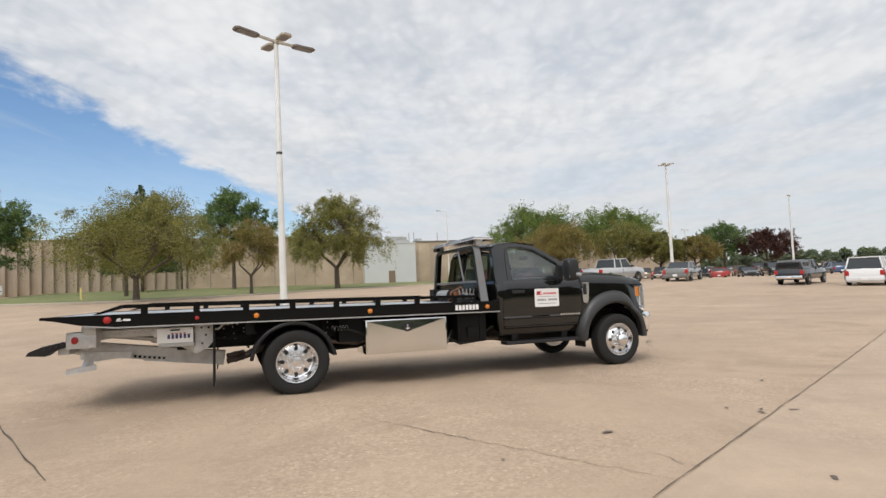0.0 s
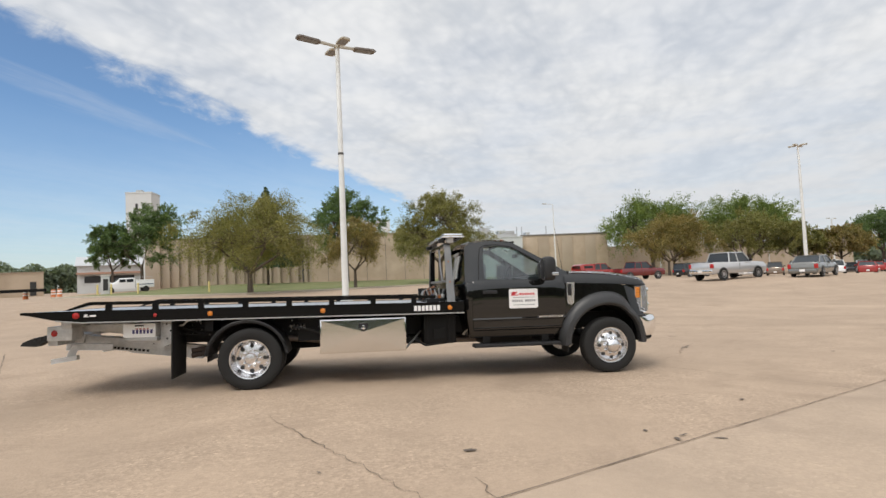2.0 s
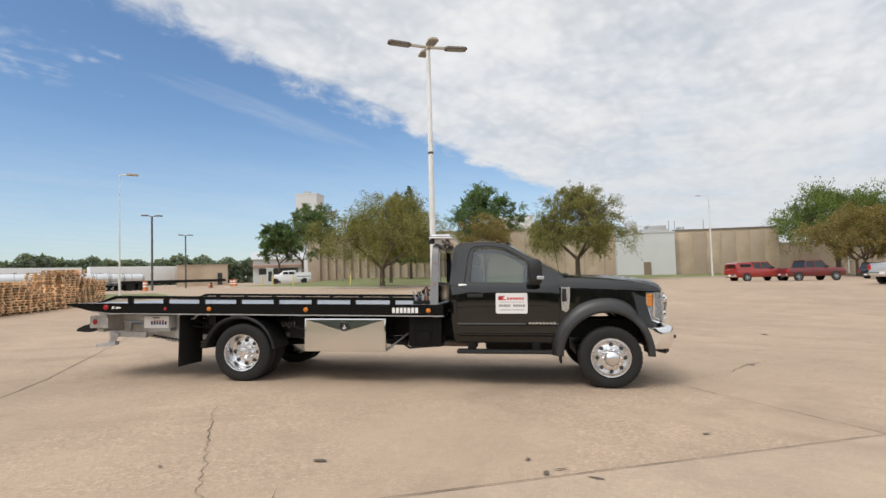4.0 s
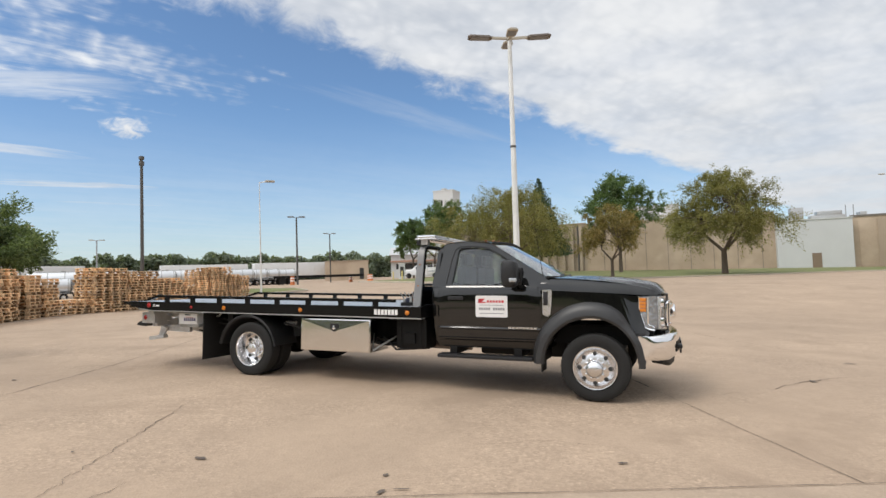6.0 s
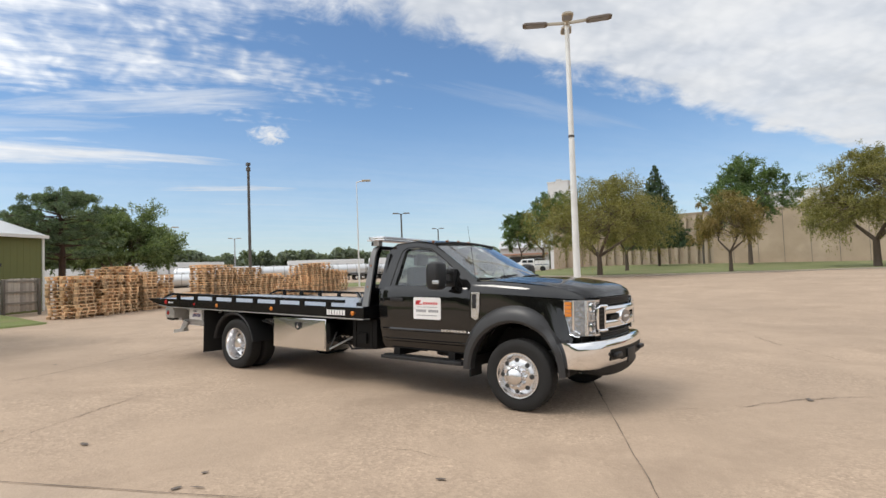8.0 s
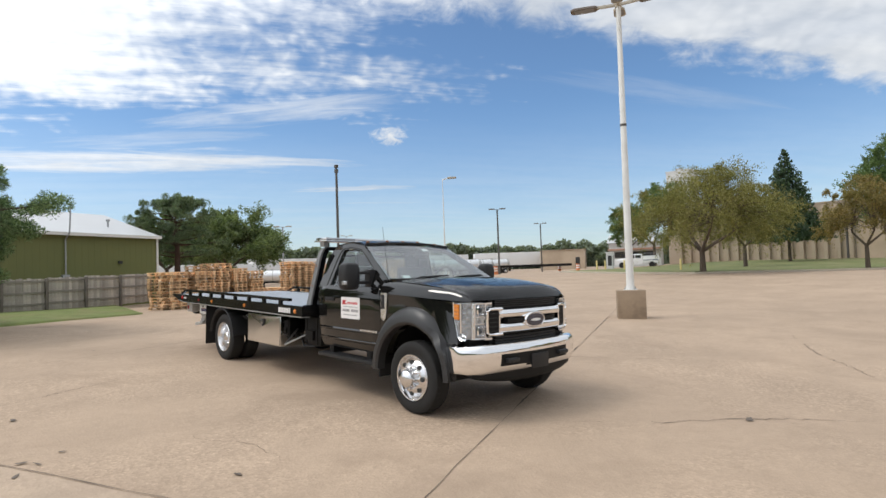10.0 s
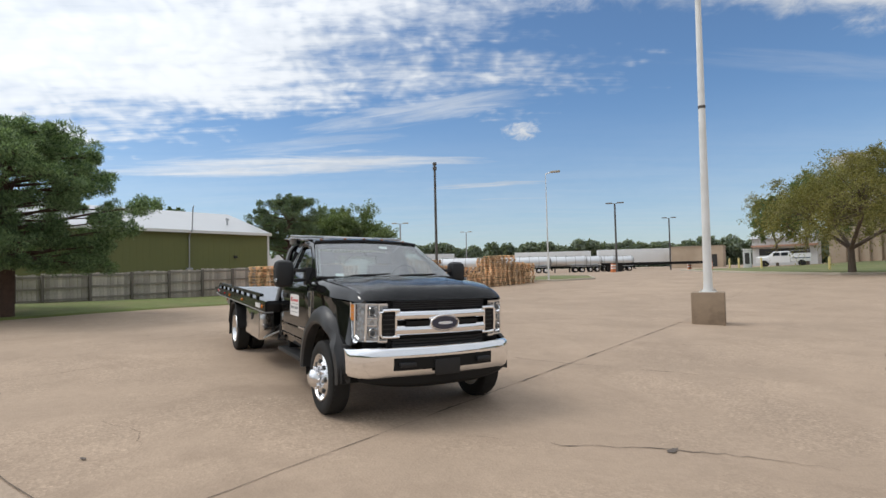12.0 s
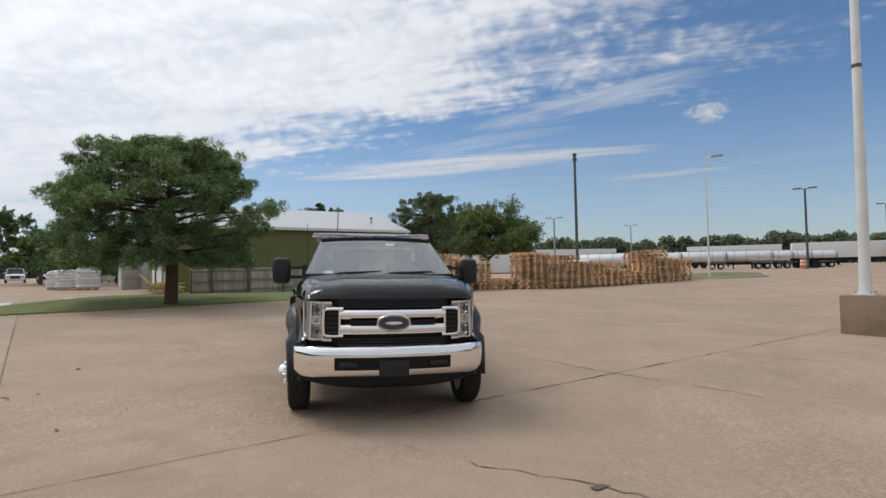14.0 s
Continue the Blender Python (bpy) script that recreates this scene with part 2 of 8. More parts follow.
def pavement(name, base, dark, pebble=1.0):
    """Worn exposed-aggregate concrete with stains and fine stones."""
    mt = bpy.data.materials.new(name)
    mt.use_nodes = True
    t = mt.node_tree
    n = Net(t)
    bsdf = next(x for x in t.nodes if x.type == "BSDF_PRINCIPLED")
    tc = t.nodes.new("ShaderNodeTexCoord").outputs["Object"]
    stain, patch, mid, grit = n.noise(tc, 0.11, 4, 0.6), n.noise(tc, 0.55, 5, 0.65, 0.6), n.noise(tc, 5.0, 4, 0.7), n.noise(tc, 85.0, 2, 0.6)
    vor = t.nodes.new("ShaderNodeTexVoronoi")
    vor.inputs["Scale"].default_value = 42.0
    t.links.new(tc, vor.inputs["Vector"])
    k = n.add(n.mul(n.sub(patch, 0.5), 0.55), n.add(n.mul(n.sub(stain, 0.5), 0.48), n.add(n.mul(n.sub(mid, 0.5), 0.22), n.mul(n.sub(grit, 0.5), 0.36 * pebble))))
    sep_c = t.nodes.new("ShaderNodeSeparateColor")
    t.links.new(vor.outputs["Color"], sep_c.inputs[0])
    worn = n.ramp(n.noise(tc, 0.33, 4, 0.6, 0.5), 0.42, 0.60)           # patches where the stones lie bare
    k = n.add(k, n.mul(n.mul(n.sub(sep_c.outputs[0], 0.5), 0.24 * pebble), n.add(0.35, worn)))
    k = n.add(k, n.mul(n.mul(n.ramp(sep_c.outputs[1], 0.86, 0.98), 0.24 * pebble), worn))
    k = n.add(1.0, k)
    col = n.mix(1.0, (*base, 1), n.xyz(k, k, k), "MULTIPLY")
    col = n.mix(n.mul(n.ramp(n.noise(tc, 0.42, 6, 0.68, 0.9), 0.52, 0.72), 0.62), col, (*dark, 1))
    t.links.new(col, bsdf.inputs["Base Color"])
    bsdf.inputs["Roughness"].default_value = 0.92
    b = t.nodes.new("ShaderNodeBump")
    b.inputs["Strength"].default_value, b.inputs["Distance"].default_value = 0.55, 0.006
    t.links.new(n.add(n.mul(vor.outputs["Distance"], 1.0), n.add(grit, mid)), b.inputs["Height"])
    t.links.new(b.outputs[0], bsdf.inputs["Normal"])
    return mt


M_LOT = pavement("lot_concrete", (0.378, 0.282, 0.202), (0.28, 0.205, 0.145))
M_APRON = pavement("apron_concrete", (0.395, 0.302, 0.222), (0.32, 0.243, 0.18), 0.45)
M_JOINT = material("joint_tar", (0.085, 0.068, 0.052), 0.9, vary=0.4, scale=9, bump=0.3)
M_CRACK = material("hairline_crack", (0.13, 0.10, 0.075), 0.95, vary=0.45, scale=3, bump=0.3, tint=(0.22, 0.17, 0.125))
M_STAIN = material("oil_stain", (0.12, 0.095, 0.075), 0.75, vary=0.3)
M_GRASS = material("grass", (0.135, 0.155, 0.050), 0.9, vary=0.35, scale=0.5, fine=14, bump=0.5, tint=(0.21, 0.195, 0.085))
M_VERGE = material("verge_grass", (0.135, 0.165, 0.042), 0.9, vary=0.5, scale=1.6, fine=24, bump=0.8, tint=(0.17, 0.165, 0.060))
M_KERB = material("kerb_concrete", (0.42, 0.37, 0.30), 0.9, vary=0.2, scale=1.5, bump=0.2)
M_WALL = material("wall_tan", (0.40, 0.325, 0.245), 0.88, vary=0.14, scale=0.25, fine=5, bump=0.1, tint=(0.36, 0.285, 0.21))
M_WALL2 = material("wall_buff", (0.42, 0.33, 0.24), 0.88, vary=0.22, scale=0.3, fine=6, bump=0.1, tint=(0.50, 0.40, 0.30))
M_PALE = material("wall_white", (0.56, 0.57, 0.565), 0.8, vary=0.06, scale=0.5)
M_ROOFEDGE = material("roof_edge", (0.17, 0.15, 0.13), 0.7)
M_DARK = material("dark_opening", (0.03, 0.03, 0.03), 0.6)
M_GREENWALL = material("green_siding", (0.150, 0.162, 0.052), 0.6, vary=0.08, scale=1.0)
M_TINROOF = material("tin_roof", (0.52, 0.53, 0.54), 0.45, metal=0.25, vary=0.08, scale=0.8)
M_TRIMWHITE = material("trim_white", (0.72, 0.72, 0.70), 0.6, vary=0.05)
M_FENCE = material("weathered_boards", (0.46, 0.42, 0.37), 0.9, vary=0.5, scale=2.2, fine=40, bump=0.3, per_object=0.55, tint=(0.27, 0.24, 0.20))
M_RAIL = material("fence_rail", (0.25, 0.225, 0.195), 0.9, vary=0.4, scale=4, bump=0.3)
M_POST = material("fence_post", (0.16, 0.14, 0.12), 0.9, vary=0.3, scale=4, bump=0.3)
M_POLE = material("white_pole_paint", (0.70, 0.70, 0.68), 0.5, vary=0.08, scale=1.5, tint=(0.6, 0.6, 0.57))
M_DPOLE = material("dark_pole", (0.09, 0.085, 0.08), 0.7, vary=0.2, scale=2)
M_GALVPOLE = material("galvanised_pole", (0.36, 0.37, 0.38), 0.5, metal=0.5, vary=0.15)
M_LAMPBRONZE = material("lamp_bronze", (0.15, 0.125, 0.105), 0.6, vary=0.15)
M_LAMPTAN = material("lamp_tan", (0.42, 0.38, 0.31), 0.6, vary=0.12)
M_BLOCK = material("block_concrete", (0.30, 0.225, 0.155), 0.92, vary=0.22, scale=3, fine=40, bump=0.3, tint=(0.22, 0.165, 0.115))
M_PALLET = material("pallet_wood", (0.72, 0.50, 0.30), 0.85, vary=0.25, scale=6, fine=50, bump=0.25, island=0.75, per_object=0.6)
M_BARK = material("bark", (0.11, 0.085, 0.065), 0.95, vary=0.35, scale=4, fine=30, bump=0.6)
M_PINEBARK = material("pine_bark", (0.085, 0.052, 0.038), 0.95, vary=0.4, scale=5, fine=25, bump=0.8)
M_YELLOW = material("safety_yellow", (0.62, 0.50, 0.20), 0.6, vary=0.12)
M_ORANGE = material("barrel_orange", (0.62, 0.20, 0.07), 0.6, vary=0.1)
M_STEELTANK = material("polished_tank", (0.70, 0.71, 0.72), 0.32, metal=0.55, vary=0.08, scale=1)
M_TRAILER = material("trailer_white", (0.74, 0.75, 0.75), 0.45, vary=0.06, scale=0.6)
M_RUBBER = material("rubber", (0.020, 0.0195, 0.019), 0.78, vary=0.2, bump=0.15, spec=0.3)
M_PLASTIC = material("black_plastic", (0.016, 0.016, 0.017), 0.5, vary=0.15, scale=20, spec=0.4)
M_FLARE = material("flare_plastic", (0.030, 0.030, 0.031), 0.42, vary=0.15, scale=20, spec=0.5)
M_CHASSIS = material("chassis_black", (0.007, 0.007, 0.007), 0.55, vary=0.3, spec=0.25)
M_PAINT = material("black_paint", (0.007, 0.0068, 0.0066), 0.04, vary=0.2, rough_vary=0.02, spec=0.72)
M_HOOD = material("hood_paint", (0.013, 0.013, 0.014), 0.09, vary=0.25, rough_vary=0.04, spec=0.7, coat=0.8)
M_DECKBLACK = material("deck_black_enamel", (0.004, 0.004, 0.0045), 0.18, vary=0.15, rough_vary=0.05, spec=0.3)
M_DECK = material("deck_plate", (0.46, 0.48, 0.51), 0.42, metal=0.55, vary=0.12, scale=2, fine=30, bump=0.1)
M_CHROME = material("chrome", (0.92, 0.92, 0.93), 0.07, metal=1.0, vary=0.02, rough_vary=0.02)
M_ALU = material("polished_aluminium", (0.80, 0.80, 0.81), 0.24, metal=1.0, vary=0.05)
M_STAINLESS = material("stainless_sheet", (0.74, 0.73, 0.71), 0.10, metal=1.0, vary=0.03, scale=2, rough_vary=0.05)
M_LIFT = material("bright_galvanised_steel", (0.60, 0.60, 0.59), 0.40, metal=0.45, vary=0.35, scale=9, fine=50, bump=0.15)
M_GALV = material("galvanised_steel", (0.45, 0.45, 0.44), 0.42, metal=0.7, vary=0.22, scale=8, bump=0.1)
M_AMBER = material("amber_lens", (0.66, 0.22, 0.03), 0.25, vary=0.08)
M_RED = material("red_lens", (0.40, 0.02, 0.02), 0.25, vary=0.08)
M_AMBERDARK = material("amber_lens_dark", (0.28, 0.10, 0.03), 0.3, vary=0.08)
M_LAMPCASE = material("lamp_case", (0.34, 0.35, 0.36), 0.14, metal=0.9, vary=0.9, scale=22, bump=0.5)
M_PLATEWHITE = material("plate_white", (0.85, 0.85, 0.84), 0.4, vary=0.03)
M_LENS = material("clear_lens", (0.50, 0.52, 0.54), 0.08, metal=0.6, vary=0.1, scale=14)
M_DECAL = material("white_decal", (0.78, 0.77, 0.76), 0.5, vary=0.03)
M_DECALRED = material("red_decal", (0.55, 0.03, 0.04), 0.5, vary=0.04)
M_DECALGREY = material("grey_decal", (0.22, 0.22, 0.23), 0.5, vary=0.04)
M_BLUE = material("blue_enamel", (0.010, 0.018, 0.050), 0.25, vary=0.05, coat=1.0)
M_SEAT = material("seat_cloth", (0.10, 0.10, 0.105), 0.9, vary=0.2)
M_HANDLE = material("grey_post_paint", (0.17, 0.17, 0.17), 0.45, metal=0.3, vary=0.1)
M_GLASS = glass("cab_glass", tint=(0.52, 0.62, 0.60), clear=0.55, ior=1.85, dust=0.02)
M_SCREEN = glass("windscreen_glass", tint=(0.56, 0.66, 0.64), clear=0.68, ior=2.75, dust=0.05)
M_CARGLASS = material("tinted_glass", (0.03, 0.035, 0.04), 0.07, vary=0.05)
L_OLIVE = leafy("leaves_olive", (0.165, 0.172, 0.056), (0.255, 0.232, 0.086))
L_GREEN = leafy("leaves_green", (0.082, 0.138, 0.058), (0.150, 0.212, 0.085))
L_MIDGREEN = leafy("leaves_mid_green", (0.115, 0.165, 0.075), (0.185, 0.235, 0.110))
L_BRIGHT = leafy("leaves_bright", (0.125, 0.185, 0.058), (0.195, 0.240, 0.082))
L_RUST = leafy("leaves_rust", (0.190, 0.175, 0.058), (0.290, 0.215, 0.090))
L_PURPLE = leafy("leaves_purple", (0.07, 0.035, 0.033), (0.11, 0.05, 0.045))
L_SPRUCE = leafy("needles_spruce", (0.042, 0.078, 0.046), (0.070, 0.11, 0.062))
L_PINE = leafy("needles_pine", (0.075, 0.135, 0.068), (0.205, 0.285, 0.150), 0.8)
L_PINEDARK = leafy("needles_dark_pine", (0.080, 0.125, 0.080), (0.180, 0.235, 0.145), 0.8)
# aerial haze is mixed into this leaf colour: paler and greyer than real foliage
L_FARHAZE = leafy("leaves_far_hazed", (0.140, 0.180, 0.130), (0.195, 0.235, 0.165), 0.35)


# ---- mesh helpers ----
def part(name, bm, mt, parent=None, label="", flat=False):
    """Link a bmesh as one mesh object, under a thing or a part."""
    me = bpy.data.meshes.new(name)
    bmesh.ops.recalc_face_normals(bm, faces=bm.faces)
    bm.to_mesh(me)
    bm.free()
    me.materials.append(mt)
    if not flat:
        for p in me.polygons:
            p.use_smooth = True
        me.set_sharp_from_angle(angle=radians(32))
    ob = new(name, me)
    if parent:
        ob.parent = parent
    if label:
        ob["label"] = label
    return ob


def shared(name, me, parent, m):
    ob = new(name, me)
    ob.parent = parent
    ob.matrix_basis = m
    return ob


def empty(name, m, label, category, group="", kind=""):
    e = new(name)
    e.empty_display_size = 0.2
    e.matrix_basis = m
    return tagged(e, label, category, group, kind)


def box(bm, x0, x1, y0, y1, z0, z1, bevel=0.0):
    vs = [bm.verts.new((x, y, z)) for z in (z0, z1) for x, y in ((x0, y0), (x1, y0), (x1, y1), (x0, y1))]
    fs = [bm.faces.new([vs[i] for i in f]) for f in ((3, 2, 1, 0), (4, 5, 6, 7), (0, 1, 5, 4), (1, 2, 6, 5), (2, 3, 7, 6), (3, 0, 4, 7))]
    if bevel:
        es = list({e for f in fs for e in f.edges})
        bmesh.ops.bevel(bm, geom=es, offset=bevel, segments=2, affect="EDGES", profile=0.6)
    return bm


def B():
    return bmesh.new()


def boxes(*specs, bevel=0.0):
    bm = B()
    for s in specs:
        box(bm, *s, bevel=bevel)
    return bm


def ring_pts(c, ax, r, n, ph=0.0):
    ax = Vector(ax).normalized()
    a = ax.orthogonal().normalized()
    if abs(ax.z) < 0.9:
        a = Vector((0, 0, 1)).cross(ax).normalized()
    b = ax.cross(a)
    return [Vector(c) + r * (math.cos(ph + 2 * math.pi * i / n) * a + math.sin(ph + 2 * math.pi * i / n) * b) for i in range(n)]


def loft(bm, loops, close=True, caps=True):
    """Skin a list of point loops of equal length."""
    rows = [[bm.verts.new(p) for p in lp] for lp in loops]
    n = len(rows[0])
    for a, b in zip(rows, rows[1:]):
        for i in range(n if close else n - 1):
            j = (i + 1) % n
            try:
                bm.faces.new((a[i], a[j], b[j], b[i]))
            except ValueError:
                pass
    if caps and close:
        bm.faces.new(rows[0][::-1]), bm.faces.new(rows[-1])
    return bm


def rod(bm, p, q, r, r2=None, n=10):
    p, q = Vector(p), Vector(q)
    return loft(bm, [ring_pts(p, q - p, r, n), ring_pts(q, q - p, r if r2 is None else r2, n)])


def tube(bm, pts, r, n=8):
    """A bent tube through the points; r is one radius or a list."""
    pts = [Vector(p) for p in pts]
    loops = []
    for i, p in enumerate(pts):
        d = (pts[min(i + 1, len(pts) - 1)] - pts[max(i - 1, 0)])
        loops.append(ring_pts(p, d, r[i] if isinstance(r, (list, tuple)) else r, n))
    return loft(bm, loops)


def lathe(bm, prof, origin, axis="y", n=32, caps=True):
    """Turn a profile of (radius, along) about an axis through the origin."""
    ox, oy, oz = origin
    loops = []
    for r, a in prof:
        lp = []
        for i in range(n):
            c, s = math.cos(2 * math.pi * i / n) * r, math.sin(2 * math.pi * i / n) * r
            lp.append({"y": (ox + c, oy + a, oz + s), "z": (ox + c, oy + s, oz + a), "x": (ox + a, oy + c, oz + s)}[axis])
        loops.append(lp)
    return loft(bm, loops, caps=caps)


def prism(bm, poly, y0, y1, axis="y"):
    """Extrude a side-view outline (x, z) from y0 to y1 (axis y), or a front outline (y, z) along x."""
    def at(p, d):
        return (p[0], d, p[1]) if axis == "y" else (d, p[0], p[1]) if axis == "x" else (p[0], p[1], d)
    a = [bm.verts.new(at(p, y0)) for p in poly]
    b = [bm.verts.new(at(p, y1)) for p in poly]
    n = len(poly)
    for i in range(n):
        j = (i + 1) % n
        bm.faces.new((a[i], a[j], b[j], b[i]))
    f1, f2 = bm.faces.new(a[::-1]), bm.faces.new(b)
    bmesh.ops.triangulate(bm, faces=[f1, f2], ngon_method="EAR_CLIP")
    return bm


def frame_ring(bm, outer, inner, place, thick):
    """A flat frame between two matched outlines; place(p, d) gives the point at depth d."""
    n = len(outer)
    rows = [[bm.verts.new(place(p, d)) for p in ring] for ring, d in ((outer, 0), (inner, 0), (inner, thick), (outer, thick))]
    for a, b in ((0, 1), (1, 2), (2, 3), (3, 0)):
        for i in range(n):
            j = (i + 1) % n
            bm.faces.new((rows[a][i], rows[a][j], rows[b][j], rows[b][i]))
    return bm


def mesh_object(name, verts, faces, mt, smooth_it=False):
    me = bpy.data.meshes.new(name)
    me.from_pydata([tuple(p) for p in verts], [], faces)
    me.materials.append(mt)
    if smooth_it:
        for p in me.polygons:
            p.use_smooth = True
    me.update()
    return new(name, me)


# ---- ground ----
def spaced(lo, hi, step, far, grow):
    """Coordinates with an even step in the middle that widens outward."""
    xs = list(np.arange(lo, hi + 1e-6, step))
    d, a, b = step, xs[0], xs[-1]
    while b < far:
        d *= grow
        a, b = a - d, b + d
        xs = [a] + xs + [b]
    return [float(q) for q in xs]


gx, gy = spaced(-32, 32, 1.0, 2500, 1.25), spaced(-16, 40, 1.0, 2500, 1.22)
verts = [(x, y, ground_z(x, y)) for y in gy for x in gx]
nx = len(gx)
faces = [(j * nx + i, j * nx + i + 1, (j + 1) * nx + i + 1, (j + 1) * nx + i) for j in range(len(gy) - 1) for i in range(nx - 1)]
ground = tagged(mesh_object("ground", verts, faces, M_LOT, True), "tan weathered concrete parking lot with stains and cracks", "ground", kind="structure")


def mesh_z(x, y):
    """Height of the ground sheet itself at a point (as its cells are drawn)."""
    i = max(0, min(nx - 2, sum(1 for q in gx if q <= x) - 1))
    j = max(0, min(len(gy) - 2, sum(1 for q in gy if q <= y) - 1))
    fx, fy = (x - gx[i]) / (gx[i + 1] - gx[i]), (y - gy[j]) / (gy[j + 1] - gy[j])
    z = lambda a, b: ground_z(gx[a], gy[b])
    return (z(i, j) * (1 - fx) + z(i + 1, j) * fx) * (1 - fy) + (z(i, j + 1) * (1 - fx) + z(i + 1, j + 1) * fx) * fy


def ribbon(name, pts, width, mt, lift=0.004, wobble=0.0, taper=False, step=0.25, seed=1, broken=0.0):
    """A thin strip that lies on the lot along a line."""
    rnd = random.Random(seed)
    line = []
    for (x0, y0), (x1, y1) in zip(pts, pts[1:]):
        n = max(1, int(math.hypot(x1 - x0, y1 - y0) / step))
        line += [(x0 + (x1 - x0) * k / n, y0 + (y1 - y0) * k / n) for k in range(n)]
    line.append(pts[-1])
    vs, fs, gap = [], [], False
    for i, (x, y) in enumerate(line):
        a, b = line[max(i - 1, 0)], line[min(i + 1, len(line) - 1)]
        d = math.hypot(b[0] - a[0], b[1] - a[1]) or 1
        px, py = -(b[1] - a[1]) / d, (b[0] - a[0]) / d
        o = rnd.uniform(-wobble, wobble)
        h = width / 2 * (rnd.uniform(0.35, 1.3) if wobble else rnd.uniform(0.8, 1.2))
        if taper:
            h *= 0.25 + 0.75 * math.sin(math.pi * i / max(1, len(line) - 1))
        for s in (-1, 1):
            qx, qy = x + px * (o + s * h), y + py * (o + s * h)
            vs.append((qx, qy, mesh_z(qx, qy) + lift))
        if broken and i % 5 == 0:
            gap = rnd.random() < broken
        if i and not (broken and gap):
            k = 2 * i
            fs.append((k - 2, k - 1, k + 1, k))
    return tagged(mesh_object(name, vs, fs, mt), kind="structure")


# the smoother concrete beyond the long joint, laid flush
AX, AY = 0.899, 0.438           # direction of the long joint
def on_a(s, off=0.0):
    return (1.64 + AX * s + AY * off, -4.41 + AY * s - AX * off)


def on_b(s):
    return (6.96 - 0.442 * s, -1.80 + 0.897 * s)


vs, fs = [], []
for j in range(25):
    for i in range(41):
        x, y = on_a(-30 + i * 1.75, 0.02 + j * 1.4)
        vs.append((x, y, mesh_z(x, y) + 0.006))
for j in range(24):
    for i in range(40):
        k = j * 41 + i
        fs.append((k, k + 1, k + 42, k + 41))
tagged(mesh_object("pavement", vs, fs, M_APRON, True), "smoother pale concrete apron along the lot's long joint", "pavement", kind="structure")
ribbon("pavement_joint", [on_a(-26), on_a(38)], 0.011, M_CRACK, 0.010, 0.006, seed=2, broken=0.15)
ribbon("pavement_joint", [on_b(0), on_b(30)], 0.010, M_CRACK, 0.005, 0.008, seed=3)
ribbon("pavement_joint", [on_b(3.4), on_b(24)], 0.020, M_JOINT, 0.009, 0.012, step=0.10, seed=33, broken=0.72)
ribbon("pavement_joint", [(-1.85, -2.4), (-2.9, -0.1), (-6.83, 6.76)], 0.016, M_JOINT, 0.005, 0.01, seed=4)
CRACKS = [
    ([(2.0, -4.2), (1.68, -3.66), (1.48, -3.28), (1.2, -2.8), (0.86, -2.13), (0.5, -1.5)], 0.022),
    ([(6.31, 1.07), (6.92, 1.68), (7.47, 2.44), (7.9, 2.86), (8.43, 3.23)], 0.030),
    ([(2.1, 3.2), (2.75, 3.9), (3.7, 4.4), (4.34, 4.84), (5.15, 5.41), (6.26, 6.08)], 0.036), ([(2.56, 7.62), (3.25, 8.02), (3.72, 8.63)], 0.05),
    ([(5.49, 11.05), (6.79, 7.95), (7.53, 6.72), (8.11, 5.64)], 0.035), ([(2.3, -4.2), (2.25, -3.7)], 0.02),
    ([(6.0, 18.4), (6.6, 18.1), (7.2, 18.0)], 0.10), ([(9.5, 16.5), (11.2, 17.0)], 0.06), ([(-3.3, -7.05), (-3.71, -5.85)], 0.03),
    ([(-5.0, -3.5), (-4.2, -1.5)], 0.025), ([(1.71, -4.05), (1.9, -4.3)], 0.025), ([(9.6, 9.4), (8.8, 11.3), (8.9, 13.0)], 0.03),
    ([(3.5, -2.3), (4.8, -1.6), (5.6, -1.6)], 0.012), ([(-8.0, 4.0), (-5.8, 5.1), (-4.0, 5.2)], 0.03), ([(-9, 9), (-6, 10.4)], 0.03)]
for k, (pts, wd) in enumerate(CRACKS):
    ribbon("pavement_crack", pts, wd * 0.55, M_CRACK, 0.006 if k not in (3,) else 0.007, 0.03, True, 0.08, seed=20 + k, broken=0.08 if k < 2 else 0.4)


def blot(x, y, rx, ry, turn, seed):
    """A flat dark stain with an uneven rim."""
    rnd = random.Random(seed)
    pts = []
    for i in range(14):
        a = 2 * math.pi * i / 14
        r = rnd.uniform(0.65, 1.15)
        ex, ey = rx * r * math.cos(a), ry * r * math.sin(a)
        qx, qy = x + ex * math.cos(turn) - ey * math.sin(turn), y + ex * math.sin(turn) + ey * math.cos(turn)
        pts.append((qx, qy, mesh_z(qx, qy) + 0.012))
    return tagged(mesh_object("pavement_stain", pts, [tuple(range(14))], M_STAIN), kind="structure")


for k, (x, y, rx, ry) in enumerate([(2.31, -3.12, 0.055, 0.03), (2.85, -4.62, 0.05, 0.02), (7.5, 2.42, 0.09, 0.035), (-3.0, -1.5, 0.05, 0.03), (5.4, -2.0, 0.04, 0.02),
                                    (3.85, -2.9, 0.03, 0.02), (1.2, -3.4, 0.02, 0.015), (8.4, 4.4, 0.12, 0.03), (9.3, 1.0, 0.04, 0.03), (10.0, 8.0, 0.15, 0.05), (4.3, -3.25, 0.06, 0.02), (4.08, -3.09, 0.07, 0.010), (3.97, -3.19, 0.045, 0.022)]):
    blot(x, y, rx, ry, k * 0.9, 60 + k)


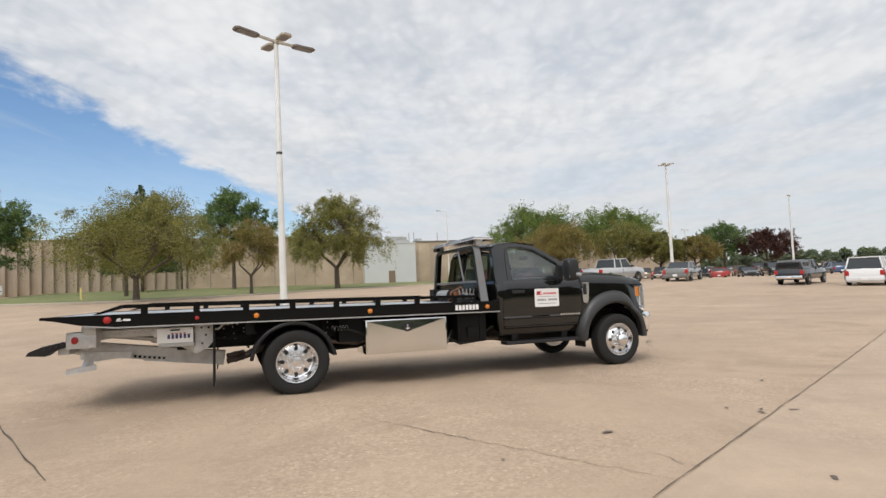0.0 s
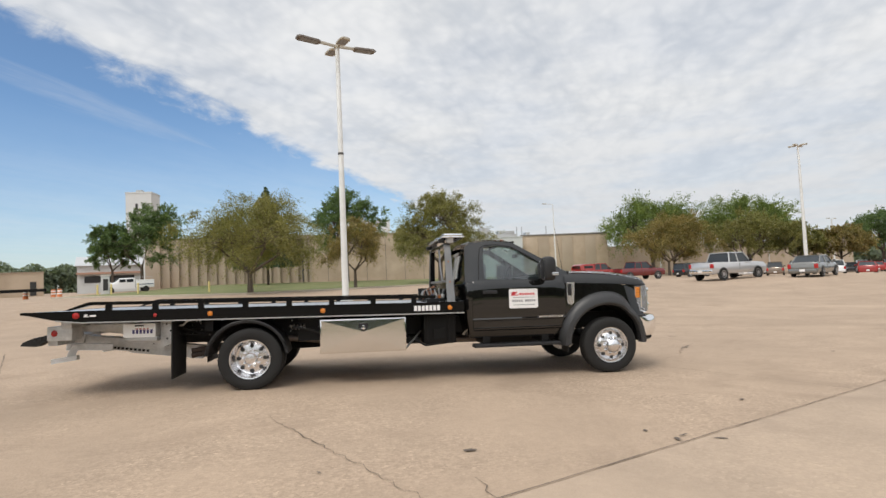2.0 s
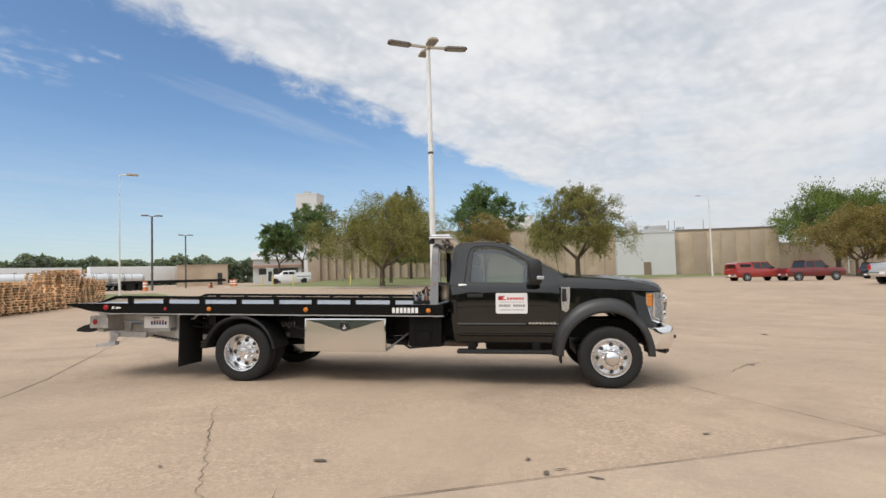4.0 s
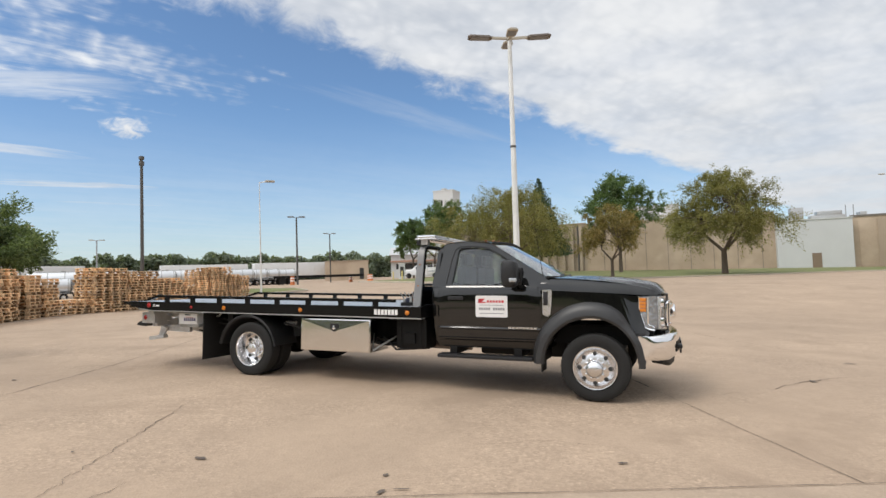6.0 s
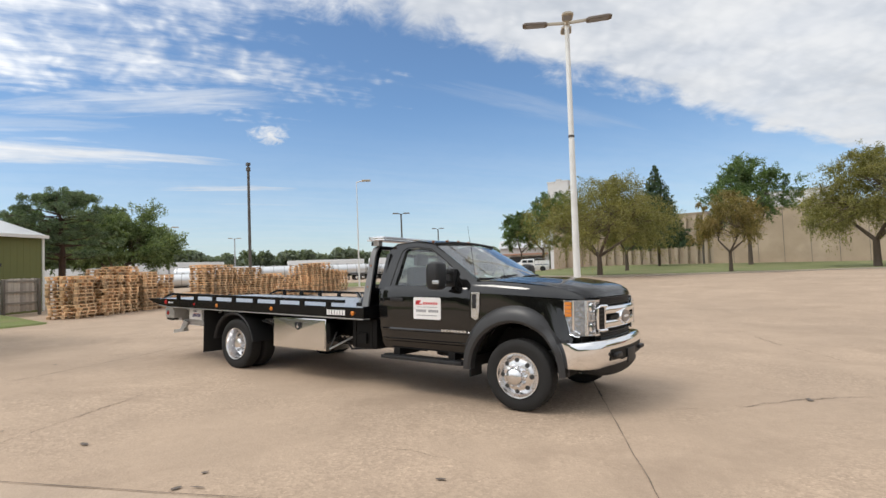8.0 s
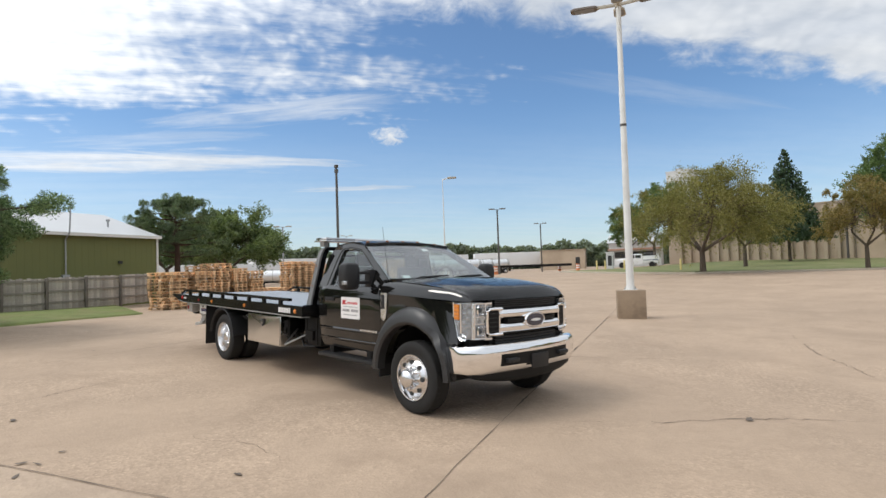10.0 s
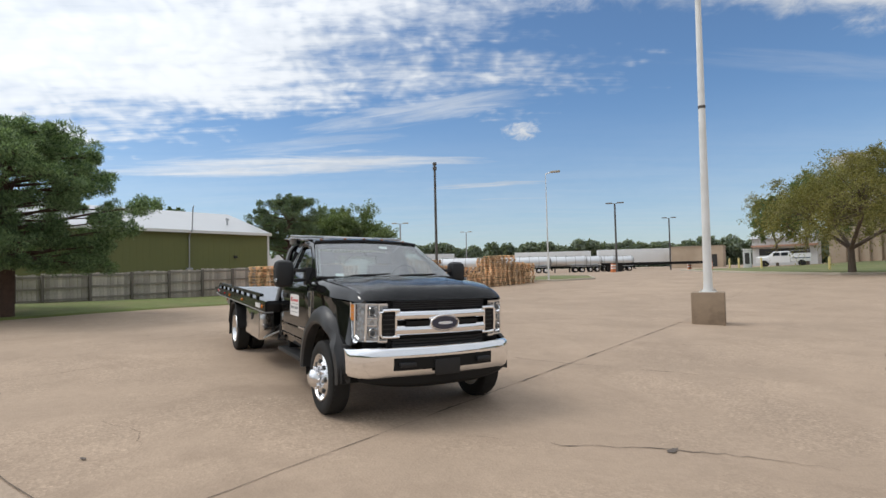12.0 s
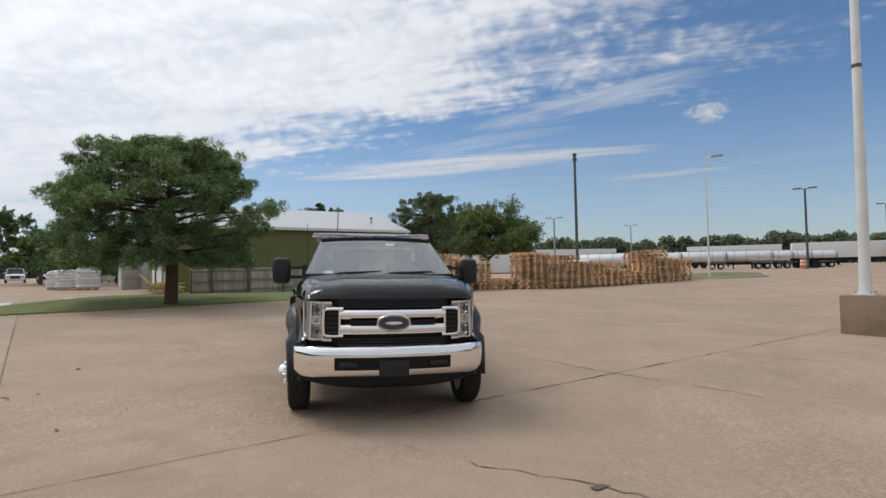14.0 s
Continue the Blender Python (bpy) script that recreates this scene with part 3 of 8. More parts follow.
def bank(name, front, rear, label, lift=0.13, rows=8, height=None, mt=None):
    """A raised lawn between two matched lines of points."""
    vs, fs, n = [], [], len(front)
    for j in range(rows + 1):
        for i in range(n):
            f = max(0, j - 1) / (rows - 1) + (0.012 if j == 1 else 0)
            x, y = front[i][0] * (1 - f) + rear[i][0] * f, front[i][1] * (1 - f) + rear[i][1] * f
            z = height(x, y) if height else ground_z(x, y) + lift
            vs.append((x, y, z if j else ground_z(x, y) - 0.03))
    for j in range(rows):
        for i in range(n - 1):
            k = j * n + i
            fs.append((k, k + 1, k + n + 1, k + n))
    return tagged(mesh_object(name, vs, fs, mt or M_GRASS, True), label, "lawn", kind="structure")


def kerb(pts, label, height=0.15, width=0.16, step=2.0):
    """A concrete kerb, a real step, along a line."""
    line = []
    for (x0, y0), (x1, y1) in zip(pts, pts[1:]):
        n = max(1, int(math.hypot(x1 - x0, y1 - y0) / step))
        line += [(x0 + (x1 - x0) * k / n, y0 + (y1 - y0) * k / n) for k in range(n)]
    line.append(pts[-1])
    loops = []
    for i, (x, y) in enumerate(line):
        a, b = line[max(i - 1, 0)], line[min(i + 1, len(line) - 1)]
        d = math.hypot(b[0] - a[0], b[1] - a[1]) or 1
        px, py = -(b[1] - a[1]) / d * width / 2, (b[0] - a[0]) / d * width / 2
        z = ground_z(x, y)
        loops.append([(x - px, y - py, z - 0.25), (x + px, y + py, z - 0.25), (x + px, y + py, z + height), (x - px * 0.7, y - py * 0.7, z + height), (x - px, y - py, z + height - 0.03)])
    bm = loft(B(), loops)
    return tagged(part("kerb", bm, M_KERB), label, "kerb", kind="structure")


def dense(pts, step):
    out = []
    for (x0, y0), (x1, y1) in zip(pts, pts[1:]):
        n = max(1, int(math.hypot(x1 - x0, y1 - y0) / step))
        out += [(x0 + (x1 - x0) * k / n, y0 + (y1 - y0) * k / n) for k in range(n)]
    return out + [pts[-1]]


LAWN = [(-27, 47), (-22, 42.5), (-14, 38.8), (-8, 38.0), (0, 47.0), (10, 62), (24, 74), (60, 92)]
front = dense(LAWN, 3.0)
bank("lawn", front, [(x - 4 if x < -8 else x, max(99.5, y + 3)) for x, y in front], "mown lawn with dry patches before the plant wall")
kerb(LAWN, "pale concrete kerb round the lawn")
VERGE_FRONT = [(6.0, -17.5), (-2.0, -12.2), (-5.0, -9.8), (-6.4, -8.5), (-8.0, -6.1), (-10.3, -3.1), (-11.8, -0.7), (-13.0, 1.5), (-13.4, 1.9)]
VERGE_REAR = [(5.2, -18.6), (-2.9, -13.3), (-6.0, -10.8), (-8.0, -9.8), (-13.2, -8.6), (-16.4, -6.2), (-18.0, -2.6), (-19.6, 1.6), (-19.9, 2.2)]


def verge_z(x, y):
    """The verge climbs a little from the lot to the fence."""
    return ground_z(x, y) + 0.05 + 0.12 * smooth(0.8, 4.5, -(x + 11.0) * 0.75 - y * 0.55)


def split(pts, n):
    """Every stretch of a line cut into n steps."""
    return [(p[0] + (q[0] - p[0]) * k / n, p[1] + (q[1] - p[1]) * k / n) for p, q in zip(pts, pts[1:]) for k in range(n)] + [pts[-1]]


bank("lawn", split(VERGE_FRONT, 4), split(VERGE_REAR, 4), "green verge below the board fence and pine", 0.07, 20, verge_z, M_VERGE)
ISLE = [(-28.0, 27.0), (-24.5, 24.0), (-21.2, 26.0), (-20.2, 28.4), (-23, 30.5), (-28.5, 30.5)]
kerb(ISLE, "low kerb round the small lot island", 0.14)
bank("lawn", [ISLE[0], ISLE[1], ISLE[2], ISLE[3]], [ISLE[5], (-26, 30.5), ISLE[4], (-20.6, 28.9)], "small grass island in the lot", 0.11, 3)


# ---- the plant building ----
def wall_box(name, x0, x1, y0, y1, z0, z1, mt, label, parent=None):
    return part(name, boxes((x0, x1, y0, y1, z0, z1)), mt, parent, label)


plant = empty("plant_building", pose(0, 0, 0), "long tan precast concrete plant building behind the lawn", "building")
wall_box("wall", -39, -9, 100, 150, -1, 10.1, M_WALL, "ribbed tan precast wall", plant)
wall_box("wall", -9, 22, 100.0, 150, -1, 9.9, M_WALL2, "plain buff precast wall", plant)
wall_box("wall", 22, 32.5, 98.6, 150, -1.5, 8.3, M_PALE, "white painted wall block", plant)
wall_box("wall", 32.5, 51, 100, 150, -1.5, 8.5, M_WALL2, "weathered buff wall", plant)
wall_box("wall", 51, 120, 112, 150, -2, 6.2, M_WALL, "lower far wing", plant)
for x0, x1, y, z in ((-39.1, -9, 99.9, 10.1), (-9, 22, 99.9, 9.9), (32.5, 51.1, 99.9, 8.5)):
    part("roof_edge", boxes((x0, x1, y, y + 0.3, z, z + 0.28)), M_ROOFEDGE if x0 > 30 else M_WALL, plant)
part("roof_edge", boxes((21.9, 32.6, 98.5, 98.8, 8.3, 8.5)), M_PALE, plant)
# ribs of the left wall, and panel joints
rib = part("wall_rib", boxes((-0.28, 0.28, 99.45, 100.0, -1, 9.9), bevel=0.04), M_WALL, plant)
rib.matrix_basis = pose(-36.5, 0, 0)
for k in range(1, 17):
    shared("wall_rib", rib.data, plant, pose(-36.5 + 1.65 * k, 0, 0))
jt = part("panel_joint", boxes((-0.04, 0.04, 99.985, 100.0, -1, 9.7)), M_ROOFEDGE, plant)
jt.matrix_basis = pose(-9.6, -0.02, 0)
for k in range(1, 9):
    shared("panel_joint", jt.data, plant, pose(-9.6 + 3.7 * k, -0.02, 0))
part("down_pipe", rod(B(), (-10.6, 99.7, 0.3), (-10.6, 99.7, 9.8), 0.16), M_DPOLE, plant, "dark down pipe")
part("door", boxes((26.8, 28.1, 98.5, 98.62, 0.2, 2.9)), material("door_brown", (0.22, 0.16, 0.11), 0.7), plant, "brown steel door")
for k in range(7):
    part("wall_panel", boxes((33.6 + k * 2.5, 35.9 + k * 2.5, 99.93, 100.0, 0.4, 8.1), bevel=0.02), M_WALL if k % 2 else M_WALL2, plant)
# roof plant
for x, y, z, w_, h in ((25.1, 104, 8.3, 1.9, 2.6), (28.4, 106, 8.3, 5.0, 1.2), (29.4, 106, 9.4, 3.6, 0.8), (36, 108, 8.5, 1.0, 1.4), (44, 110, 8.5, 2.0, 0.8)):
    part("roof_unit", boxes((x, x + w_, y, y + 2.2, z, z + h), bevel=0.05), M_GALV, plant, "grey rooftop unit")
for x in (33.5, 34.6, 40.0):
    part("roof_stack", rod(B(), (x, 106, 8.4), (x, 106, 11.0), 0.08), M_GALVPOLE, plant)
tower = part("stair_tower", boxes((-65.0, -58.2, 156, 162.5, -1, 28.3)), M_PALE, plant, "pale concrete tower")
part("tower_cap", boxes((-65.1, -58.1, 155.9, 162.6, 28.3, 28.7)), M_PALE, tower)
part("tower_window", boxes((-62.4, -61.8, 155.9, 156.0, 23.6, 25.4)), M_DARK, tower)
part("tower_vent", boxes((-63, -61.5, 158, 160, 28.9, 29.6)), M_GALV, tower)
wall_box("silo_block", -4, 8, 140, 150, 9, 17.0, M_PALE, "pale upper block", plant)

office = empty("low_block_building", pose(-53.5, 86.0, ground_z(-53.5, 86) + 0.5, 0, 0, 31), "low beige concrete block building beside the drive", "building")
part("wall", boxes((-4.1, 4.1, -4, 4, -1.2, 3.1)), M_WALL2, office)
part("roof_edge", boxes((-4.2, 4.2, -4.1, 4.1, 3.1, 3.22)), M_WALL, office)
part("door", boxes((2.4, 3.2, -4.04, -4.0, -0.4, 1.7)), M_DARK, office)
gate = empty("gatehouse", pose(-41.5, 92, ground_z(-41, 92), 0, 0, 22), "white gatehouse with pale roof beside trees", "building")
part("wall", boxes((-4.5, 4.5, -3, 3, -0.5, 4.4)), M_PALE, gate)
part("roof", prism(B(), [(-3.4, 4.4), (3.4, 4.4), (0, 6.0)], -4.8, 4.8, "x"), M_TINROOF, gate)
part("window", boxes((-3.5, 3.5, -3.05, -3.0, 1.6, 2.7)), M_DARK, gate)
part("awning", boxes((-4.6, 4.6, -3.6, -3.0, 3.0, 3.3)), material("awning_rust", (0.45, 0.27, 0.2), 0.8), gate)

# ---- the green shed ----
SH = -67.9
shed = empty("metal_shed", pose(-22.79, 4.88, 0, 0, 0, SH), "olive green metal shed with a pale tin roof", "shed")
LS, DS = 13.55, 9.2            # length along the fence, depth behind it
part("wall", boxes((0, LS, -DS, 0, 0.0, 3.76)), M_GREENWALL, shed, "olive green ribbed metal wall")
first = part("wall_seam", boxes((-0.02, 0.02, 0.0, 0.006, 0.3, 3.72)), M_GREENWALL, shed)
first.matrix_basis = pose(0.3, 0, 0)
for k in range(1, 44):
    shared("wall_seam", first.data, shed, pose(0.3 + 0.305 * k, 0, 0))
bm = loft(B(), [[(-0.06, 0.28, 3.74), (-0.06, -DS / 2, 5.26), (-0.06, -DS - 0.28, 3.74), (-0.06, -DS - 0.28, 3.82), (-0.06, -DS / 2, 5.36), (-0.06, 0.28, 3.82)],
                [(LS + 0.06, 0.28, 3.74), (LS + 0.06, -DS / 2, 5.26), (LS + 0.06, -DS - 0.28, 3.74), (LS + 0.06, -DS - 0.28, 3.82), (LS + 0.06, -DS / 2, 5.36), (LS + 0.06, 0.28, 3.82)]])
roof = part("roof", bm, M_TINROOF, shed, "pale tin roof")
for xx in (0.0, LS):
    part("gable", prism(B(), [(0.0, 3.76), (-DS / 2, 5.25), (-DS, 3.76)], xx - 0.02, xx + 0.02, "x"), M_GREENWALL, shed)
part("eave_trim", boxes((-0.06, LS + 0.06, 0.28, 0.33, 3.68, 3.83)), M_TRIMWHITE, shed, "white eave trim")
part("corner_trim", boxes((-0.06, 0.05, -0.05, 0.05, 0.2, 3.76)), M_TRIMWHITE, shed)
part("corner_trim", boxes((LS - 0.05, LS + 0.06, -0.05, 0.05, 0.2, 3.76)), M_TRIMWHITE, shed)
part("end_wall", boxes((LS, LS + 0.06, -DS, -0.05, 0.2, 3.76)), M_GREENWALL, shed)
part("sliding_door", boxes((LS + 0.06, LS + 0.12, -3.1, -0.7, 0.3, 3.3)), M_TRIMWHITE, shed, "white sliding door")
part("door_jamb", boxes((LS + 0.06, LS + 0.16, -3.6, -3.1, 0.3, 3.4)), M_DARK, shed, "dark steel door jamb")
part("corner_trim", boxes((LS + 0.06, LS + 0.12, -5.4, -3.7, 0.2, 3.5)), M_TRIMWHITE, shed, "cream trim board")
part("roof_vent", tube(B(), [(1.77, -1.43, 4.2), (1.77, -1.43, 4.62), (1.77, -1.43, 4.63), (1.77, -1.43, 4.74)], [0.05, 0.05, 0.10, 0.10], 8), M_GALVPOLE, shed, "short roof vent pipe")
conduit = part("conduit", tube(B(), [(4.76, 0.09, 0.6), (4.76, 0.09, 3.5), (4.76, 0.40, 3.8), (4.72, 0.42, 5.0), (4.72, 0.52, 5.08)], [0.035] * 5, 8), M_GALVPOLE, shed, "grey service conduit rising past the eave")
part("meter_box", boxes((4.6, 4.92, 0.02, 0.16, 1.5, 1.85), bevel=0.01), M_GALVPOLE, conduit)
part("wall_lamp", boxes((2.02, 2.2, 0.0, 0.12, 2.36, 2.5)), M_DARK, shed)
rear_shed = empty("rear_shed", pose(-33.5, -9.0, 0.3, 0, 0, SH), "grey tin-roofed shed behind the green one", "shed")
part("wall", boxes((-6, 6, -3, 3, -0.3, 4.6)), M_PALE, rear_shed)
part("roof", prism(B(), [(-3.3, 4.6), (3.3, 4.6), (0, 6.0)], -6.2, 6.2, "x"), M_TINROOF, rear_shed)


# ---- the flatbed tow truck ----
# local frame: x forward from the rear axle, y to the driver's side, z up from the ground
TRUCK = pose(0.015, 1.027, -0.009, -1.226, 1.277, 0.9) @ Matrix.Diagonal((0.996, 0.972, 0.975, 1))
truck = empty("tow_truck", TRUCK, "black flatbed tow truck with chrome front, parked on concrete", "truck")
WB = 4.9


def face_out(ob, d):
    """Turn a pane's faces so that they look along d."""
    me = ob.data
    if sum(p.normal.dot(Vector(d)) for p in me.polygons) < 0:
        me.flip_normals()
    return ob


def tumble(z):
    """Half width of the cab side at a height."""
    return 0.998 - max(0.0, z - 1.32) * 0.40 - max(0.0, 0.85 - z) * 0.10


# cab shell below the windows: rounded slices
def slice_loop(x0, x1, hw, z, r=0.10, n=4):
    lp = []
    for cx, cy, a0 in ((x1 - r, hw - r, 0), (x0 + r, hw - r, 90), (x0 + r, -hw + r, 180), (x1 - r, -hw + r, 270)):
        for k in range(n + 1):
            a = radians(a0 + 90 * k / n)
            lp.append((cx + r * math.cos(a), cy + r * math.sin(a), z))
    return lp


bm = B()
loft(bm, [slice_loop(2.93, 4.36, 0.955, 0.55, 0.05), slice_loop(2.90, 4.36, 0.985, 0.62, 0.06), slice_loop(2.87, 4.36, 1.000, 0.80, 0.07),
          slice_loop(2.855, 4.36, 1.012, 1.02, 0.07), slice_loop(2.85, 4.36, 1.018, 1.20, 0.07), slice_loop(2.85, 4.37, 1.012, 1.27, 0.07), slice_loop(2.85, 4.37, 0.995, 1.32, 0.07), slice_loop(2.86, 4.36, 0.975, 1.36, 0.07)])
cab = part("cab_body", bm, M_PAINT, truck, "gloss black regular cab body")

OUT = [(2.86, 1.33), (2.885, 1.70), (2.905, 1.85), (2.985, 1.918), (3.30, 1.945), (3.62, 1.905), (4.00, 1.675), (4.36, 1.45), (4.38, 1.33)]
INN = [(3.135, 1.375), (3.16, 1.68), (3.17, 1.815), (3.20, 1.855), (3.38, 1.868), (3.60, 1.83), (3.80, 1.712), (3.985, 1.592), (4.02, 1.36)]
for s in (-1, 1):
    bm = frame_ring(B(), OUT, INN, lambda p, d, s=s: (p[0], s * (tumble(p[1]) - d), p[1]), 0.07)
    part("window_frame", bm, M_PAINT, truck)
    bm = B()
    bm.faces.new([bm.verts.new((x, s * (tumble(z) - 0.03), z)) for x, z in INN])
    face_out(part("side_window", bm, M_GLASS, truck, "clear cab side window"), (0, s, 0))
    # rear quarter pillar seam and door seams
    bm = B()
    for a, b in zip([(3.06, 1.37), (3.095, 1.70), (3.125, 1.83), (3.19, 1.875), (3.36, 1.885), (3.59, 1.85), (3.80, 1.725)], [(3.095, 1.70), (3.125, 1.83), (3.19, 1.875), (3.36, 1.885), (3.59, 1.85), (3.80, 1.725), (3.97, 1.61)]):
        rod(bm, (a[0], s * (tumble(a[1]) + 0.001), a[1]), (b[0], s * (tumble(b[1]) + 0.001), b[1]), 0.006, n=6)
    part("door_seal", bm, M_RUBBER, truck)
    rows = []
    for z, x0, x1, dy in ((0.645, 2.975, 4.285, -0.030), (0.652, 2.965, 4.290, -0.012), (0.662, 2.962, 4.292, -0.001), (0.680, 2.960, 4.294, 0.002), (0.692, 2.959, 4.295, -0.012), (0.740, 2.957, 4.298, -0.010), (0.785, 2.955, 4.300, -0.006),
                          (0.794, 2.955, 4.300, 0.003), (0.806, 2.954, 4.301, 0.004), (0.824, 2.953, 4.302, -0.010), (0.90, 2.951, 4.304, -0.005), (1.02, 2.950, 4.305, -0.001), (1.12, 2.952, 4.300, 0.0), (1.20, 2.955, 4.295, 0.0), (1.25, 2.960, 4.285, 0.0), (1.29, 2.964, 4.277, 0.0), (1.32, 2.967, 4.271, 0.0), (1.35, 2.970, 4.265, -0.012)):
        y = 1.022 + dy - 1.0 * max(0, z - 1.215) ** 2
        rows.append([(x0, s * (y - 0.022), z), (x0 + 0.006, s * (y - 0.004), z)] + [(x0 + 0.016 + (x1 - x0 - 0.032) * f, s * (y + 0.004 * (1 - (2 * f - 1) ** 2)), z) for f in np.linspace(0, 1, 9)] + [(x1 - 0.006, s * (y - 0.004), z), (x1, s * (y - 0.022), z)])
    door = part("door", loft(B(), rows, close=False), M_PAINT, truck, "gloss black door with two pressed creases")
    part("door_handle", boxes((3.10, 3.31, s * 1.018, s * 1.040, 1.165, 1.215), bevel=0.008), M_PLASTIC, door, "black door handle")
    part("door_badge", boxes(*[(3.90 + 0.045 * k, 3.935 + 0.045 * k, s * 1.02, s * 1.030, 0.81, 0.835) for k in range(8)]), M_ALU, door, "small chrome lettered badge")
    # magnetic sign: white plate with a red mark and grey bars
    sign = part("door_sign", prism(B(), [(3.475, 0.965), (3.49, 0.95), (3.875, 0.95), (3.89, 0.965), (3.89, 1.21), (3.875, 1.225), (3.49, 1.225), (3.475, 1.21)], s * 1.022, s * 1.027), M_DECAL, door, "white magnetic sign with red mark and grey bars")
    lg = B()
    if s < 0:
        prism(lg, [(3.515, 1.185), (3.60, 1.185), (3.56, 1.145), (3.61, 1.145), (3.605, 1.13), (3.505, 1.13), (3.555, 1.17), (3.515, 1.17)], s * 1.0275, s * 1.0285)
        for k in range(6):
            box(lg, 3.625 + 0.038 * k, 3.652 + 0.038 * k, s * 1.0275, s * 1.0285, 1.135, 1.165)
    else:
        box(lg, 3.51, 3.84, s * 1.0275, s * 1.0285, 1.135, 1.18)
    part("sign_logo", lg, M_DECALRED, sign)
    lg = boxes(*[(3.52 + 0.031 * k, 3.542 + 0.031 * k, s * 1.0275, s * 1.0285, 1.04, 1.072) for k in range(11) if k != 5], (3.53, 3.84, s * 1.0275, s * 1.0285, 0.995, 1.003), (3.53, 3.84, s * 1.0275, s * 1.0285, 1.10, 1.106))
    part("sign_lettering", lg, M_DECALGREY, sign)
    # chrome fender vent
    vent = part("fender_vent", prism(B(), [(4.325, 1.00), (4.385, 0.97), (4.42, 1.00), (4.435, 1.16), (4.44, 1.30), (4.325, 1.30), (4.33, 1.14)], s * 1.015, s * 1.028), M_ALU, truck, "chrome fender vent surround")
    part("vent_insert", boxes((4.335, 4.392, s * 1.028, s * 1.033, 1.11, 1.28), bevel=0.002), M_PLASTIC, vent)
    # mirror
    bm = B()
    ring = []
    for q in range(20):
        c, d = math.cos(2 * math.pi * q / 20), math.sin(2 * math.pi * q / 20)
        ring.append((math.copysign(abs(c) ** 0.55, c), math.copysign(abs(d) ** 0.55, d)))
    loft(bm, [[(3.99 + a * cx - (0.02 if cx < 0 else 0), s * 1.245 + h * cy, z) for cx, cy in ring]
              for z, a, h in ((1.332, 0.030, 0.055), (1.340, 0.055, 0.085), (1.362, 0.075, 0.104), (1.42, 0.084, 0.113), (1.52, 0.087, 0.116), (1.60, 0.083, 0.113), (1.642, 0.070, 0.098), (1.662, 0.045, 0.070), (1.668, 0.02, 0.04))])
    mir = part("mirror", bm, M_PLASTIC, truck, "large black towing mirror")
    part("mirror_glass", boxes((3.898, 3.912, s * 1.245 - 0.09, s * 1.245 + 0.09, 1.37, 1.63)), M_CHROME, mir)
    part("mirror_lamp", boxes((4.00, 4.09, s * 1.345, s * 1.366, 1.40, 1.445), bevel=0.006), M_LENS, mir, "chrome and amber mirror lamp")
    part("mirror_arm", boxes((3.98, 4.04, min(s * 0.93, s * 1.15), max(s * 0.93, s * 1.15), 1.40, 1.44), (3.98, 4.04, min(s * 0.93, s * 1.15), max(s * 0.93, s * 1.15), 1.52, 1.56), (3.94, 4.06, min(s * 0.90, s * 0.985), max(s * 0.90, s * 0.985), 1.36, 1.58), bevel=0.008), M_PLASTIC, mir)

# roof, back wall, screen
bm = B()
prof = [(2.895, 1.82), (2.925, 1.892), (3.0, 1.935), (3.30, 1.965), (3.50, 1.95), (3.63, 1.912)]
loft(bm, [[(x + (0.03 if x > 3.6 else 0) * (1 - f * f), tumble(z) * f * 0.995, z + 0.035 * (1 - f * f)) for f in np.linspace(-1, 1, 13)] for x, z in prof], close=False)
bmesh.ops.solidify(bm, geom=list(bm.faces), thickness=0.02)
part("roof", bm, M_PAINT, truck, "black cab roof panel")
bm = frame_ring(B(), [(-0.97, 1.33), (0.97, 1.33), (0.84, 1.80), (-0.84, 1.80)], [(-0.70, 1.40), (0.70, 1.40), (0.66, 1.76), (-0.66, 1.76)], lambda p, d: (2.865 + d + (p[1] - 1.33) * 0.06, p[0], p[1]), 0.05)
part("rear_wall", bm, M_PAINT, truck)
bm = B()
bm.faces.new([bm.verts.new((2.885 + (z - 1.33) * 0.06, y, z)) for y, z in ((-0.70, 1.40), (0.70, 1.40), (0.66, 1.76), (-0.66, 1.76))])
face_out(part("rear_window", bm, M_GLASS, truck, "cab rear window"), (-1, 0, 0))
bm = B()
loft(bm, [[(3.635 + t * 0.745 + (0.10 * t + 0.035) * (1 - f * f), (0.752 + 0.185 * t) * f, 1.905 - t * 0.455 + 0.03 * (1 - f * f) * (1 - t)) for f in np.linspace(-1, 1, 13)] for t in np.linspace(0, 1, 6)], close=False)
face_out(part("windscreen", bm, M_SCREEN, truck, "cab windscreen reflecting sky"), (1, 0, 1))
bm = B()
for t, zz in ((0.0, 0.012), (1.0, 0.006)):
    tube(bm, [(3.635 + t * 0.745 + (0.10 * t + 0.035) * (1 - f * f), (0.752 + 0.185 * t) * f, 1.905 - t * 0.455 + 0.03 * (1 - f * f) * (1 - t) + zz) for f in np.linspace(-1, 1, 13)], 0.018, 6)
part("windscreen_trim", bm, M_RUBBER, truck)
for yy in (-0.62, 0.02):
    bm = tube(B(), [(4.47, yy, 1.455), (4.46, yy + 0.12, 1.485), (4.42, yy + 0.62, 1.50)], 0.011, 6)
    rod(bm, (4.45, yy + 0.18, 1.478), (4.41, yy + 0.66, 1.492), 0.008, n=6)
    part("wiper", bm, M_PLASTIC, truck)
